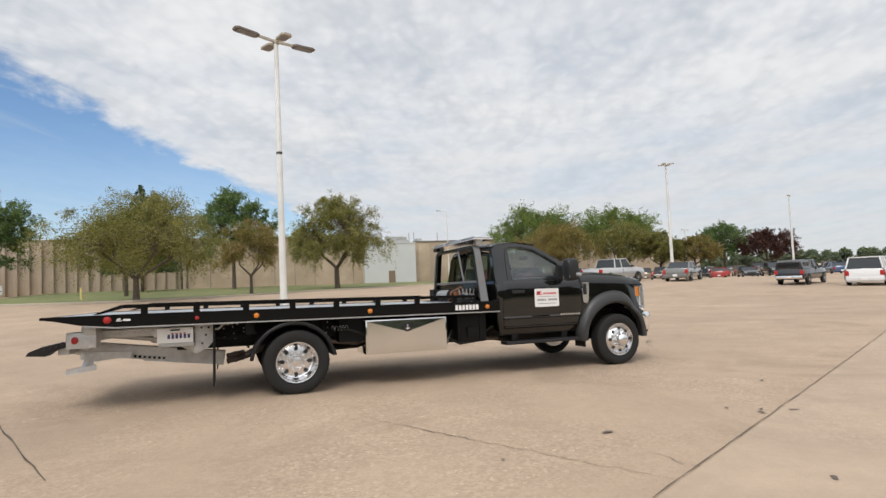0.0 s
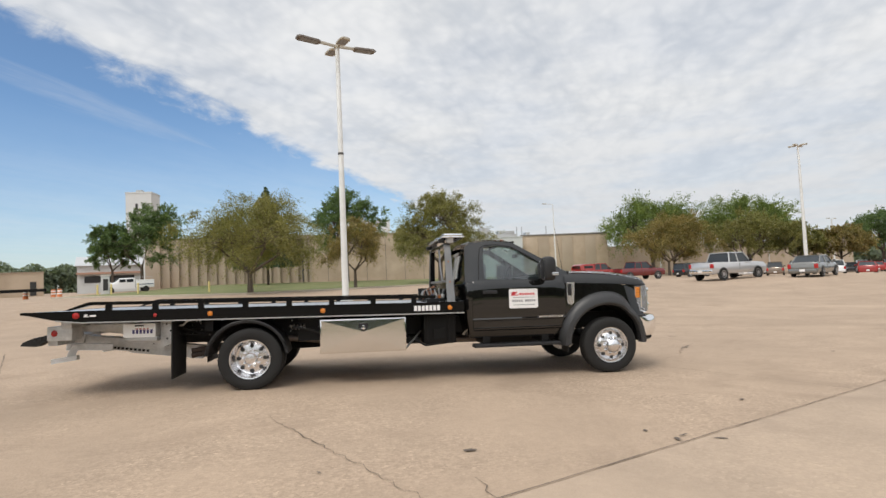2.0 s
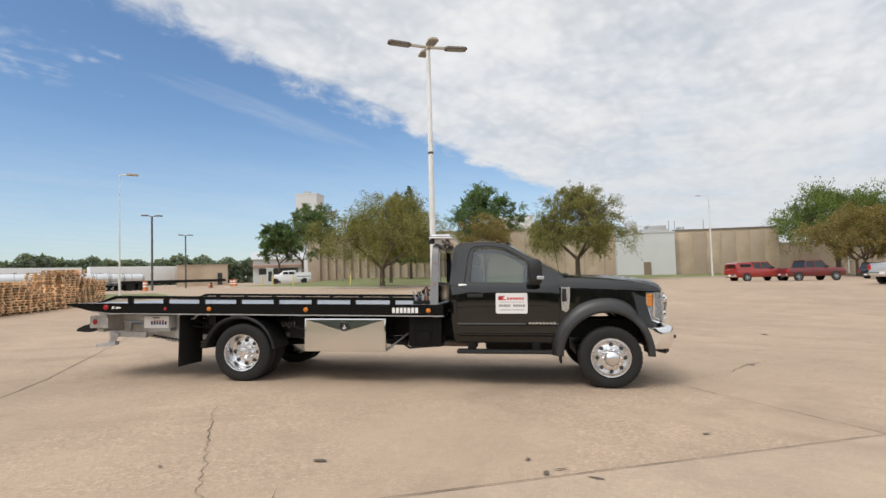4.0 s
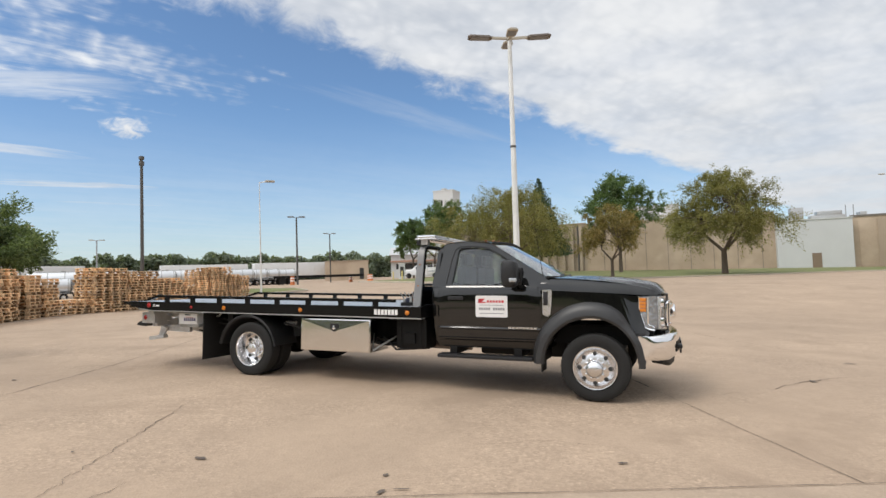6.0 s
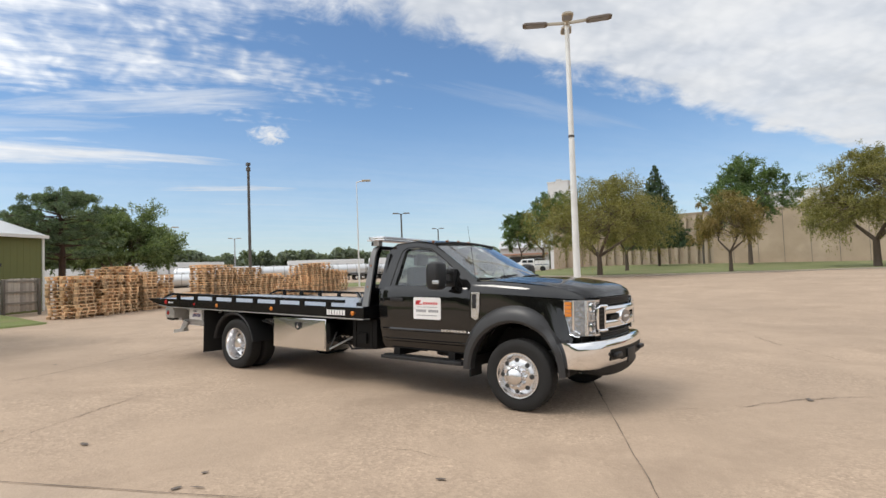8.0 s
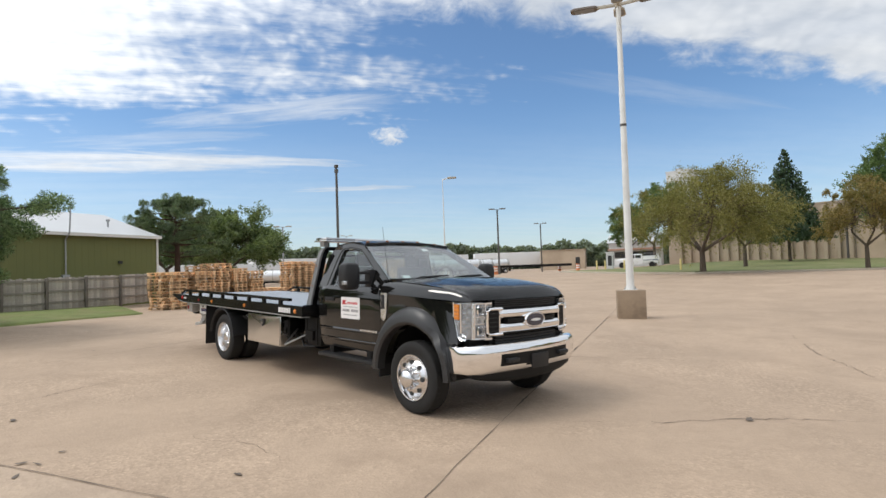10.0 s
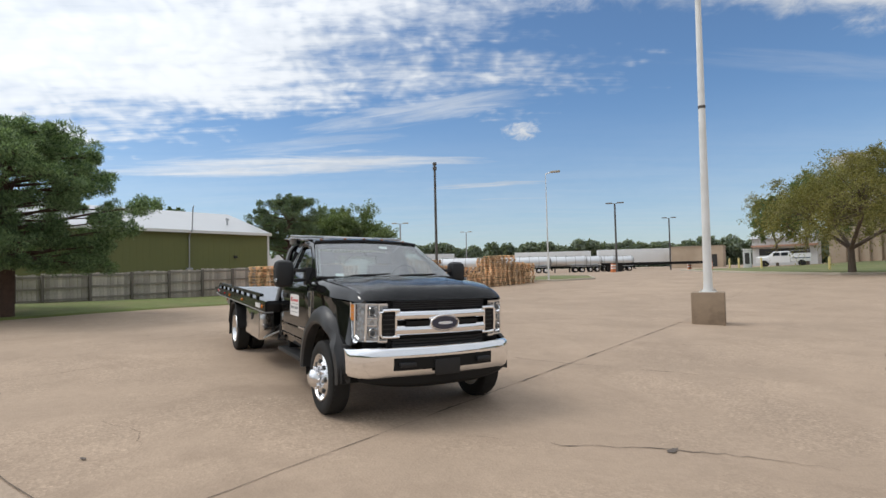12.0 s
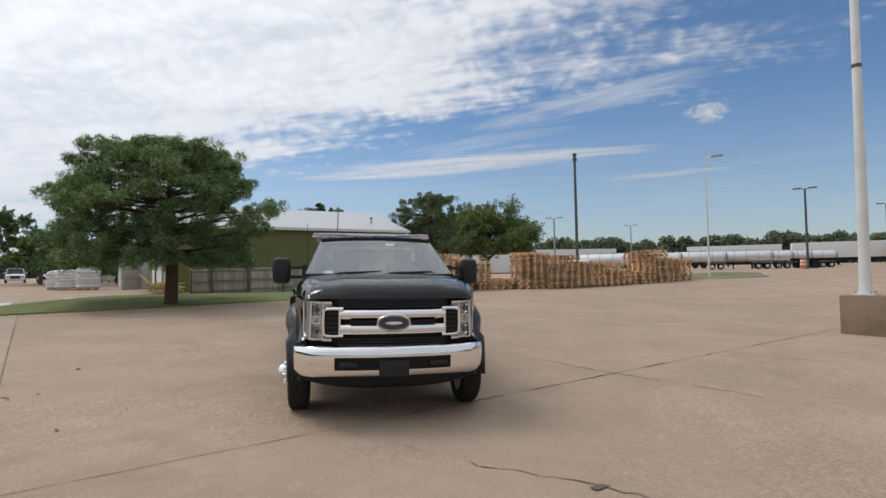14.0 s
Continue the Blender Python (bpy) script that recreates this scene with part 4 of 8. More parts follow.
for yy, t0, ln in ((-0.70, 0.86, 0.10), (0.12, 0.10, 0.12)):
    bm = B()
    loft(bm, [[(3.635 + t * 0.745 + (0.10 * t + 0.035) * (1 - (q / (0.752 + 0.185 * t)) ** 2) - 0.012, q, 1.905 - t * 0.455 + 0.03 * (1 - t) - 0.012) for q in (yy, yy + ln)] for t in (t0, t0 + 0.07)], close=False)
    part("windscreen_sticker", bm, M_DECAL, truck, "small white windscreen sticker")
for y in (-0.62, -0.28, 0.0, 0.28, 0.62):
    bm = lathe(B(), [(0.022, -0.02), (0.022, 0.002), (0.015, 0.010), (0.004, 0.012)], (3.50, y, 1.950 + 0.035 * (1 - (y / 0.76) ** 2)), "z", 10)
    part("roof_marker", bm, M_AMBERDARK, truck, "small amber roof marker lamp")
# interior
part("dashboard", boxes((4.02, 4.36, -0.88, 0.88, 1.20, 1.42), bevel=0.05), M_PLASTIC, truck)
for y in (-0.45, 0.45):
    bm = boxes((3.10, 3.24, y - 0.25, y + 0.25, 1.20, 1.62), (3.13, 3.22, y - 0.13, y + 0.13, 1.63, 1.80), bevel=0.05)
    part("cab_seat", bm, M_SEAT, truck, "grey cloth cab seat")
bm = B()
loft(bm, [[Vector((3.88 + 0.05 * math.sin(a), 0.45 + (0.19 + 0.014 * math.cos(b)) * math.cos(a), 1.43 + (0.19 + 0.014 * math.cos(b)) * math.sin(a))) + Vector((0.014 * math.sin(b), 0, 0)) for b in [k * math.pi / 3 for k in range(6)]] for a in [k * math.pi / 12 for k in range(25)]], caps=False)
part("steering_wheel", bm, M_PLASTIC, truck)
part("rear_view_mirror", boxes((3.86, 3.90, -0.12, 0.12, 1.73, 1.79), bevel=0.01), M_PLASTIC, truck)

# hood: lofted across, with raised shoulders
def hood_row(x, ze, zm, hw):
    row = []
    for f in np.linspace(-1, 1, 33):
        a = abs(f)
        z = zm - (zm - ze) * a ** (3 + 3.5 * smooth(5.0, 5.5, x)) + 0.016 * (1 - smooth(0.50, 0.72, a)) * smooth(4.5, 5.0, x) * smooth(5.75, 5.6, x)
        row.append((x - 0.10 * a ** 4 * smooth(5.15, 5.6, x), hw * f, z))
    return row


bm = B()
loft(bm, [hood_row(x, ze, zm, hw) for x, ze, zm, hw in ((4.36, 1.440, 1.470, 0.93), (4.46, 1.444, 1.478, 0.935), (4.70, 1.432, 1.474, 0.935), (4.95, 1.413, 1.460, 0.93), (5.2, 1.388, 1.438, 0.92),
          (5.40, 1.360, 1.410, 0.915), (5.52, 1.340, 1.390, 0.91), (5.60, 1.326, 1.374, 0.905), (5.65, 1.311, 1.358, 0.90), (5.69, 1.292, 1.334, 0.893), (5.72, 1.270, 1.300, 0.886), (5.735, 1.254, 1.270, 0.88), (5.74, 1.244, 1.250, 0.875))], close=False)
bmesh.ops.solidify(bm, geom=list(bm.faces), thickness=0.02)
part("hood", bm, M_HOOD, truck, "black sculpted hood")

# fenders with the wheel opening cut out
def arch(r, a0, a1, n, cx=WB, cz=0.405, fx=1.0):
    return [(cx + fx * r * math.cos(radians(a)), cz + r * math.sin(radians(a))) for a in np.linspace(a0, a1, n)]


for s in (-1, 1):
    poly = [(4.30, 0.60), (4.30, 1.292), (4.6, 1.284), (4.9, 1.270), (5.2, 1.246), (5.425, 1.224), (5.42, 1.08), (5.50, 0.845), (5.55, 0.80), (5.49, 0.72)] + arch(0.57, 28, 165, 16)
    bm = B()
    prism(bm, poly, s * 0.86, s * 1.0)
    for vv in bm.verts:
        if abs(vv.co.y) > 0.95:
            vv.co.y = s * (1.012 - max(0, vv.co.x - 5.1) ** 2 * 0.30)
    # rounded shoulder up to the hood
    loops = []
    for x, z0, z1, y1, y0 in ((4.30, 1.290, 1.438, 0.925, 1.012), (4.6, 1.282, 1.434, 0.927, 1.012), (4.9, 1.272, 1.412, 0.922, 1.012), (5.2, 1.256, 1.384, 0.910, 1.009), (5.35, 1.246, 1.362, 0.902, 0.995), (5.43, 1.240, 1.347, 0.897, 0.982),
                              (5.50, 1.238, 1.326, 0.893, 0.968), (5.56, 1.236, 1.304, 0.887, 0.952), (5.61, 1.234, 1.278, 0.880, 0.930), (5.645, 1.232, 1.250, 0.868, 0.905)):
        loops.append([(x, s * 0.82, z0)] + [(x, s * (y1 + (y0 - y1) * (math.cos(q) ** 0.8 - 0.456) / 0.544), z0 + (z1 - z0) * math.sin(q) / 0.927) for q in np.linspace(0, 1.186, 7)] + [(x, s * 0.82, z1 - 0.035)])
    loft(bm, loops)
    part("fender", bm, M_PAINT, truck, "black front fender")
    # flare: a bulged band round the opening
    loops = []
    for a in np.linspace(-6, 188, 26):
        c, q = math.cos(radians(a)), math.sin(radians(a))
        ri = 0.56
        ro = ri + (0.14 + 0.06 * max(0, q)) * (1 - 0.45 * max(0, c) ** 2)
        lp = []
        for r, y in ((ri, 0.98), (ri, 1.085), (ri + 0.03, 1.105), (ri + 0.09, 1.10), (ro - 0.03, 1.055), (ro, 1.00), (ro, 0.96)):
            px = WB + c * r * (1.0 if c < 0 else 0.92)
            lp.append((min(px, 5.62), s * (y - max(0, px - 5.2) * 0.16), max(0.40, 0.405 + q * r)))
        loops.append(lp)
    bm = loft(B(), loops)
    part("fender_flare", bm, M_FLARE, truck, "matte black plastic wheel-arch flare")
    # inner well and splash flap
    bm = loft(B(), [[(x, s * y, z) for x, z in arch(0.585, 0, 180, 14)] for y in (0.45, 1.0)], close=False)
    part("wheel_well", bm, M_CHASSIS, truck)
    part("splash_flap", boxes((4.30, 4.32, s * 0.78, s * 1.04, 0.30, 0.66), bevel=0.004), M_RUBBER, truck)
    # running board
    rb = part("running_board", boxes((2.96, 4.20, min(s * 0.86, s * 1.06), max(s * 0.86, s * 1.06), 0.415, 0.465), bevel=0.015), M_PLASTIC, truck, "black running board")
    for x in (3.1, 3.95):
        part("step_bracket", boxes((x, x + 0.10, min(s * 0.5, s * 0.96), max(s * 0.5, s * 0.96), 0.455, 0.60), bevel=0.006), M_CHASSIS, rb)

# radiator wall behind the grille, closing the nose
part("nose_panel", boxes((5.40, 5.60, -0.84, 0.84, 0.55, 1.24)), M_CHASSIS, truck)

# grille
def front_x(y, base):
    return base - 0.16 * (abs(y) / 0.95) ** 2.2


def strip(bm, y0, y1, z0, z1, base, depth=0.03, n=10, bevel=0.0):
    """A bar across the nose that follows its curve."""
    loops = []
    for f in np.linspace(0, 1, n):
        y = y0 + (y1 - y0) * f
        x = front_x(y, base)
        loops.append([(x - depth, y, z0), (x, y, z0 + bevel), (x, y, z1 - bevel), (x - depth, y, z1)])
    return loft(bm, loops)


def bar(bm, y0, y1, z0, z1, base, bulge=0.022, n=14, crown=0.0):
    """A convex bar across the nose, swelling toward its middle."""
    loops = []
    for f in np.linspace(0, 1, n):
        y = y0 + (y1 - y0) * f
        x, g = front_x(y, base), crown * (1 - (2 * f - 1) ** 2)
        a, b = z0 - g, z1 + g
        loops.append([(x - 0.09, y, a)] + [(x - 0.02 + (bulge + 0.02) * math.sin(math.pi * q) ** 0.75, y, a + (b - a) * (0.5 - 0.5 * math.cos(math.pi * q))) for q in np.linspace(0.02, 0.98, 11)] + [(x - 0.09, y, b)])
    return loft(bm, loops)


bm = strip(B(), -0.60, 0.60, 0.75, 1.245, 5.735, 0.05)
grille = part("grille", bm, M_CHASSIS, truck, "black grille with chrome bars")
for k in range(4):
    z = 1.162 + 0.022 * k
    part("grille_slat", strip(B(), -0.55, 0.55, z, z + 0.012, 5.775, 0.04), M_PLASTIC, grille)
for k in range(4):
    z = 0.752 + 0.028 * k
    part("grille_slat", strip(B(), -0.55, 0.55, z, z + 0.016, 5.775, 0.04), M_PLASTIC, grille)
for z0, z1 in ((1.046, 1.146), (0.892, 1.002)):
    part("grille_bar", bar(B(), -0.545, 0.545, z0, z1, 5.806, 0.034), M_CHROME, grille, "polished chrome grille bar")
for s in (-1, 1):
    path = [(front_x(y, 5.828), s * y, z) for y, z in ((0.50, 1.152), (0.60, 1.154), (0.67, 1.150), (0.694, 1.128), (0.698, 1.015), (0.694, 0.908), (0.67, 0.888), (0.60, 0.884), (0.50, 0.886))]
    bm = tube(B(), path, 0.017, 10)
    tube(bm, [(front_x(0.536, 5.826), s * 0.536, z) for z in (1.150, 1.015, 0.888)], 0.012, 10)
    part("grille_surround", bm, M_CHROME, grille, "chrome surround at the grille's end")
    cell = part("grille_cell", strip(B(), s * 0.548, s * 0.680, 0.894, 1.144, 5.822, 0.03, 4), M_CHASSIS, grille)
    for k in range(5):
        part("cell_slat", strip(B(), s * 0.552, s * 0.664, 0.914 + 0.046 * k, 0.926 + 0.046 * k, 5.828, 0.02, 3), M_PLASTIC, cell)
bm = strip(B(), -0.43, 0.43, 0.998, 1.042, 5.836, 0.06, 10)
part("grille_gap", bm, M_CHASSIS, grille)


def oval(bm, cx, hw, hh, cz, x0, x1, n=28):
    a = [(x0, cx + hw * math.cos(2 * math.pi * i / n), cz + hh * math.sin(2 * math.pi * i / n)) for i in range(n)]
    b = [(x1, cx + hw * 0.96 * math.cos(2 * math.pi * i / n), cz + hh * 0.94 * math.sin(2 * math.pi * i / n)) for i in range(n)]
    return loft(bm, [a, b])


badge = part("badge_rim", loft(B(), [[(x, k * 0.178 * math.cos(2 * math.pi * q / 32), 1.014 + (k * 0.178 - 0.086) * math.sin(2 * math.pi * q / 32)) for q in range(32)] for x, k in ((5.80, 1.0), (5.838, 1.0), (5.850, 0.985), (5.857, 0.96), (5.857, 0.935), (5.852, 0.91))]), M_CHROME, grille, "chrome oval badge rim")
part("badge_plate", oval(B(), 0, 0.158, 0.072, 1.014, 5.85, 5.861), M_BLUE, badge, "plain dark blue oval plate")
bm = oval(B(), 0, 0.090, 0.016, 1.014, 5.858, 5.864)
part("badge_bar", bm, M_DECAL, badge)

def bezel(bm, x, y, z, hw, hh):
    """A square reflector bowl of many little facets that narrows backward."""
    loops = []
    for d, k in ((-0.02, 1.02), (0.010, 1.02), (0.016, 0.97), (0.010, 0.92), (0.002, 0.80), (-0.010, 0.66), (-0.030, 0.45)):
        lp = []
        for q in range(20):
            c, e = math.cos(2 * math.pi * q / 20), math.sin(2 * math.pi * q / 20)
            m = 1 / max(abs(c), abs(e)) ** 0.75
            lp.append((x + d + (0.006 if q % 2 and k < 0.9 else 0), y + c * m * hw * k, z + e * m * hh * k))
        loops.append(lp)
    return loft(bm, loops)


M_BULB = material("projector_glass", (0.05, 0.055, 0.06), 0.05, vary=0.05)
for s in (-1, 1):
    # headlamp: stepped clear housing wrapping round the corner
    loops = []
    for y, z0, z1, back in ((0.612, 1.165, 1.230, 0.02), (0.66, 1.165, 1.232, 0.02), (0.708, 0.83, 1.232, 0.02), (0.80, 0.825, 1.238, 0.02), (0.865, 0.828, 1.238, 0.035), (0.910, 0.832, 1.236, 0.08), (0.942, 0.836, 1.232, 0.15), (0.962, 0.842, 1.228, 0.22), (0.968, 0.90, 1.225, 0.245)):
        x = front_x(y, 5.82) - back
        loops.append([(5.40, s * (y - 0.03), z0), (x, s * y, z0 + 0.01), (x, s * y, z1 - 0.01), (5.40, s * (y - 0.03), z1)])
    low_arm = [[(5.40, s * y, 0.822), (front_x(y, 5.80), s * y, 0.828), (front_x(y, 5.80), s * y, 0.868), (5.40, s * y, 0.874)] for y in (0.612, 0.66, 0.71)]
    lamp = part("headlamp", loft(loft(B(), loops), low_arm), M_LAMPCASE, truck, "clear headlamp with chrome reflectors")
    for zc, r in ((0.925, 0.050), (1.145, 0.050)):
        pod = part("headlamp_reflector", bezel(B(), front_x(0.765, 5.82) - 0.022, s * 0.775, zc, 0.060, r), M_CHROME, lamp, "square chrome reflector")
        part("projector_lens", lathe(B(), [(0.0, 0.030), (0.020, 0.026), (0.036, 0.012), (0.042, -0.01)], (front_x(0.765, 5.82) - 0.040, s * 0.770, zc), "x", 16), M_BULB, pod, "dark glass projector lens")
    bm = B()
    for y0, y1, z0, z1 in ((0.70, 0.87, 1.208, 1.220), (0.70, 0.87, 0.842, 0.854), (0.695, 0.706, 0.842, 1.220), (0.846, 0.872, 0.842, 1.220), (0.615, 0.70, 1.204, 1.224), (0.615, 0.70, 0.832, 0.850),  (0.72, 0.86, 1.072, 1.080), (0.72, 0.86, 0.998, 1.006)):
        strip(bm, s * y0, s * y1, z0, z1, 5.806, 0.03, 4)
    part("light_guide", bm, M_ALU, lamp, "bright bracket-shaped light guide")
    part("headlamp_bar", strip(B(), s * 0.72, s * 0.86, 1.010, 1.066, 5.800, 0.03, 4), M_LENS, lamp, "clear strip in the headlamp")
    bm = boxes(*[(5.432, 5.510, min(s * 0.940, s * 0.972), max(s * 0.940, s * 0.972), z, z + 0.036) for z in (1.045, 1.086, 1.127, 1.168)], bevel=0.005)
    part("turn_lamp", bm, M_AMBER, lamp, "amber side turn lens")
    path = [(5.425, s * 0.968, 1.226), (5.425, s * 0.968, 1.07), (5.50, s * 0.957, 0.86), (5.56, s * 0.942, 0.838), (5.60, s * 0.915, 0.834)]
    part("lamp_trim", tube(B(), path, 0.011, 8), M_CHROME, lamp, "chrome edge of the headlamp")
    path = [(5.53, s * 0.958, 1.215), (5.53, s * 0.955, 0.90), (5.60, s * 0.925, 0.865)]
    part("lamp_divider", tube(B(), path, 0.013, 8), M_CHROME, lamp, "chrome divider in the headlamp")

# bumper
def bump_x(y):
    return 5.905 - 0.13 * (abs(y) / 0.95) ** 2 - 0.16 * max(0, (abs(y) - 0.78) / 0.20) ** 2


loops = []
for y in (-0.998, -0.994, -0.985, -0.97, -0.93, -0.88, -0.8, -0.65, -0.45, -0.2, 0, 0.2, 0.45, 0.65, 0.8, 0.88, 0.93, 0.97, 0.985, 0.994, 0.998):
    x = bump_x(min(abs(y), 0.985)) - (0.06 if abs(y) > 0.99 else 0) - (0.06 if abs(y) > 0.996 else 0)
    e = 0.02 * max(0, (abs(y) - 0.85) / 0.13)
    d = 0.5 if abs(y) > 0.99 else 1.0
    loops.append([(x - 0.14 * d, y, 0.782 - e), (x - 0.075 * d, y, 0.788 - e), (x - 0.04 * d, y, 0.782 - e), (x - 0.018 * d, y, 0.764 - e), (x - 0.006, y, 0.735 - e), (x, y, 0.70), (x, y, 0.64), (x - 0.008, y, 0.57 + e), (x - 0.026 * d, y, 0.515 + e), (x - 0.05 * d, y, 0.485 + e), (x - 0.085 * d, y, 0.472 + e), (x - 0.14 * d, y, 0.48 + e)])
bumper = part("front_bumper", loft(B(), loops), M_CHROME, truck, "polished chrome front bumper")
def bstrip(bm, y0, y1, z0, z1, lift, n=10):
    return loft(bm, [[(bump_x(y) - 0.03, y, z0), (bump_x(y) + lift, y, z0), (bump_x(y) + lift, y, z1), (bump_x(y) - 0.03, y, z1)] for y in np.linspace(y0, y1, n)])


part("bumper_opening", bstrip(B(), -0.585, 0.585, 0.558, 0.682, 0.003), M_CHASSIS, bumper, "black opening in the bumper")
for y in (-0.45, 0.45):
    part("tow_hook", boxes((5.85, 5.93, y - 0.09, y + 0.09, 0.590, 0.640), bevel=0.02), M_PLASTIC, bumper, "black tow hook")
part("plate_bracket", boxes((5.905, 5.925, -0.150, 0.150, 0.490, 0.650), bevel=0.006), M_PLASTIC, bumper, "bare black licence plate bracket")
bm = B()
loft(bm, [[(bump_x(y) - 0.20, y, 0.50), (bump_x(y) - 0.19, y, 0.385 + 0.07 * (abs(y) / 0.88) ** 3), (bump_x(y) - 0.10, y, 0.365 + 0.08 * (abs(y) / 0.88) ** 3), (bump_x(y) - 0.07, y, 0.40 + 0.06 * (abs(y) / 0.88) ** 3), (bump_x(y) - 0.065, y, 0.50)] for y in np.linspace(-0.88, 0.88, 17)])
part("air_dam", bm, M_CHASSIS, truck, "black plastic air dam")
for s in (-1, 1):
    part("bumper_end_cap", boxes((5.40, 5.50, s * 0.93, s * 0.985, 0.44, 0.80), bevel=0.02), M_PLASTIC, truck)


# wheels
def tyre_mesh(width, cut=1.0):
    """A tyre; cut scales the sidewall outward of the rim."""
    h = width / 2
    prof = [(0.255, -h * 0.80), (0.285, -h * 0.96), (0.33, -h), (0.372, -h * 0.95), (0.395, -h * 0.80), (0.402, -h * 0.5), (0.405, 0), (0.402, h * 0.5), (0.395, h * 0.80), (0.372, h * 0.95), (0.33, h), (0.285, h * 0.96), (0.255, h * 0.80)]
    prof = [(0.262 + (r - 0.262) * cut, y) for r, y in prof]
    bm = lathe(B(), prof, (0, 0, 0), "y", 48, False)
    for k in range(40):
        a = 2 * math.pi * k / 40
        for y0, y1 in ((-h * 0.66, -h * 0.34), (h * 0.34, h * 0.66)):
            r0, r1 = 0.262 + 0.130 * cut, 0.262 + 0.1425 * cut
            t = 0.022
            p = []
            for r in (r0, r1):
                for yy in (y0, y1):
                    for d in (-t, t):
                        p.append(bm.verts.new((r * math.cos(a + d), yy, r * math.sin(a + d))))
            for f in ((4, 5, 7, 6), (0, 1, 5, 4), (2, 6, 7, 3), (0, 4, 6, 2), (1, 3, 7, 5)):
                bm.faces.new([p[i] for i in f])
    return bm


def wheel(x, y, s, front):
    """One wheel as a part of the truck; s is the side it faces."""
    root = new("wheel")
    root.parent = truck
    root.matrix_basis = Matrix.Translation((x, y, 0.382 if front else 0.414)) @ Matrix.Diagonal((1, -s, 1, 1))
    root["label"] = "front wheel with polished rim" if front else "dual rear wheel with polished rim"
    part("tyre", tyre_mesh(0.225, 0.97), M_RUBBER, root, "black truck tyre")
    if front:
        prof = [(0.262, 0.095), (0.262, -0.092), (0.252, -0.112), (0.240, -0.110), (0.228, -0.085), (0.216, -0.06), (0.200, -0.075), (0.165, -0.112), (0.120, -0.122), (0.095, -0.122), (0.0, -0.122)]
        hub = [(0.098, -0.11), (0.098, -0.190), (0.086, -0.212), (0.060, -0.232), (0.02, -0.238), (0.0, -0.238)]
        hole_y, hole_r, nut_y, nut_r = -0.108, 0.172, -0.135, 0.112
    else:
        prof = [(0.262, 0.095), (0.262, -0.092), (0.252, -0.112), (0.240, -0.110), (0.224, -0.07), (0.214, 0.0), (0.205, 0.035), (0.185, 0.045), (0.12, 0.035), (0.0, 0.035)]
        hub = [(0.080, 0.04), (0.080, -0.06), (0.066, -0.078), (0.02, -0.084), (0.0, -0.084)]
        hole_y, hole_r, nut_y, nut_r = 0.034, 0.162, 0.018, 0.108
    part("rim", lathe(B(), prof, (0, 0, 0), "y", 40), M_ALU, root, "polished aluminium rim")
    part("hub_cap", lathe(B(), hub, (0, 0, 0), "y", 24), M_ALU, root, "polished hub cap")
    hm = lathe(B(), [(0.0, -0.004), (0.024, -0.004), (0.026, 0.0), (0.026, 0.02)], (0, 0, 0), "y", 12)
    first = part("rim_hole", hm, M_DARK, root)
    first.matrix_basis = pose(hole_r, hole_y - 0.006, 0)
    for k in range(1, 8):
        a = 2 * math.pi * k / 8
        shared("rim_hole", first.data, root, pose(hole_r * math.cos(a), hole_y - 0.006, hole_r * math.sin(a)))
    nm = lathe(B(), [(0.016, 0.02), (0.016, -0.02), (0.010, -0.038), (0.0, -0.040)], (0, 0, 0), "y", 8)
    first = part("lug_nut", nm, M_CHROME, root)
    first.matrix_basis = pose(nut_r, nut_y, 0)
    for k in range(1, 10):
        a = 2 * math.pi * k / 10
        shared("lug_nut", first.data, root, pose(nut_r * math.cos(a), nut_y, nut_r * math.sin(a)))


for s in (-1, 1):
    wheel(WB + 0.03, s * 0.955, s, True)
    wheel(0.035, s * 1.075, s, False)
    inner = part("inner_tyre", tyre_mesh(0.225, 0.97), M_RUBBER, truck)
    inner.matrix_basis = pose(0.035, s * 0.80, 0.414)

# frame, axles, drive line
bm = boxes(*[(-1.35, 5.45, s * 0.43 - 0.035, s * 0.43 + 0.035, 0.60, 0.84) for s in (-1, 1)], *[(x, x + 0.08, -0.43, 0.43, 0.64, 0.80) for x in (-1.2, -0.5, 0.6, 1.6, 2.6, 3.6, 4.6)])
part("chassis_frame", bm, M_CHASSIS, truck, "black ladder frame rails")
bm = rod(B(), (0, -0.75, 0.405), (0, 0.75, 0.405), 0.07)
lathe(bm, [(0.05, -0.16), (0.17, -0.10), (0.19, 0), (0.17, 0.10), (0.05, 0.16)], (0, 0, 0.405), "x", 16)
part("rear_axle", bm, M_CHASSIS, truck)
bm = rod(B(), (WB, -0.85, 0.40), (WB, 0.85, 0.40), 0.055)
box(bm, WB - 0.35, WB + 0.30, -0.55, 0.55, 0.36, 0.50)
part("front_axle", bm, M_CHASSIS, truck)
part("drive_shaft", rod(B(), (0.1, 0, 0.45), (3.4, 0, 0.55), 0.05), M_CHASSIS, truck)
part("gearbox", boxes((3.3, 4.5, -0.30, 0.30, 0.38, 0.80), bevel=0.06), M_CHASSIS, truck)
bm = tube(B(), [(3.2, -0.35, 0.48), (2.2, -0.45, 0.50), (1.0, -0.50, 0.55), (0.5, -0.62, 0.62), (-0.30, -0.64, 0.60), (-0.46, -0.70, 0.54), (-0.56, -0.74, 0.50)], 0.045, 10)
part("exhaust", bm, material("exhaust_steel", (0.20, 0.17, 0.15), 0.5, metal=0.8, vary=0.3), truck, "dull steel twin exhaust tip")
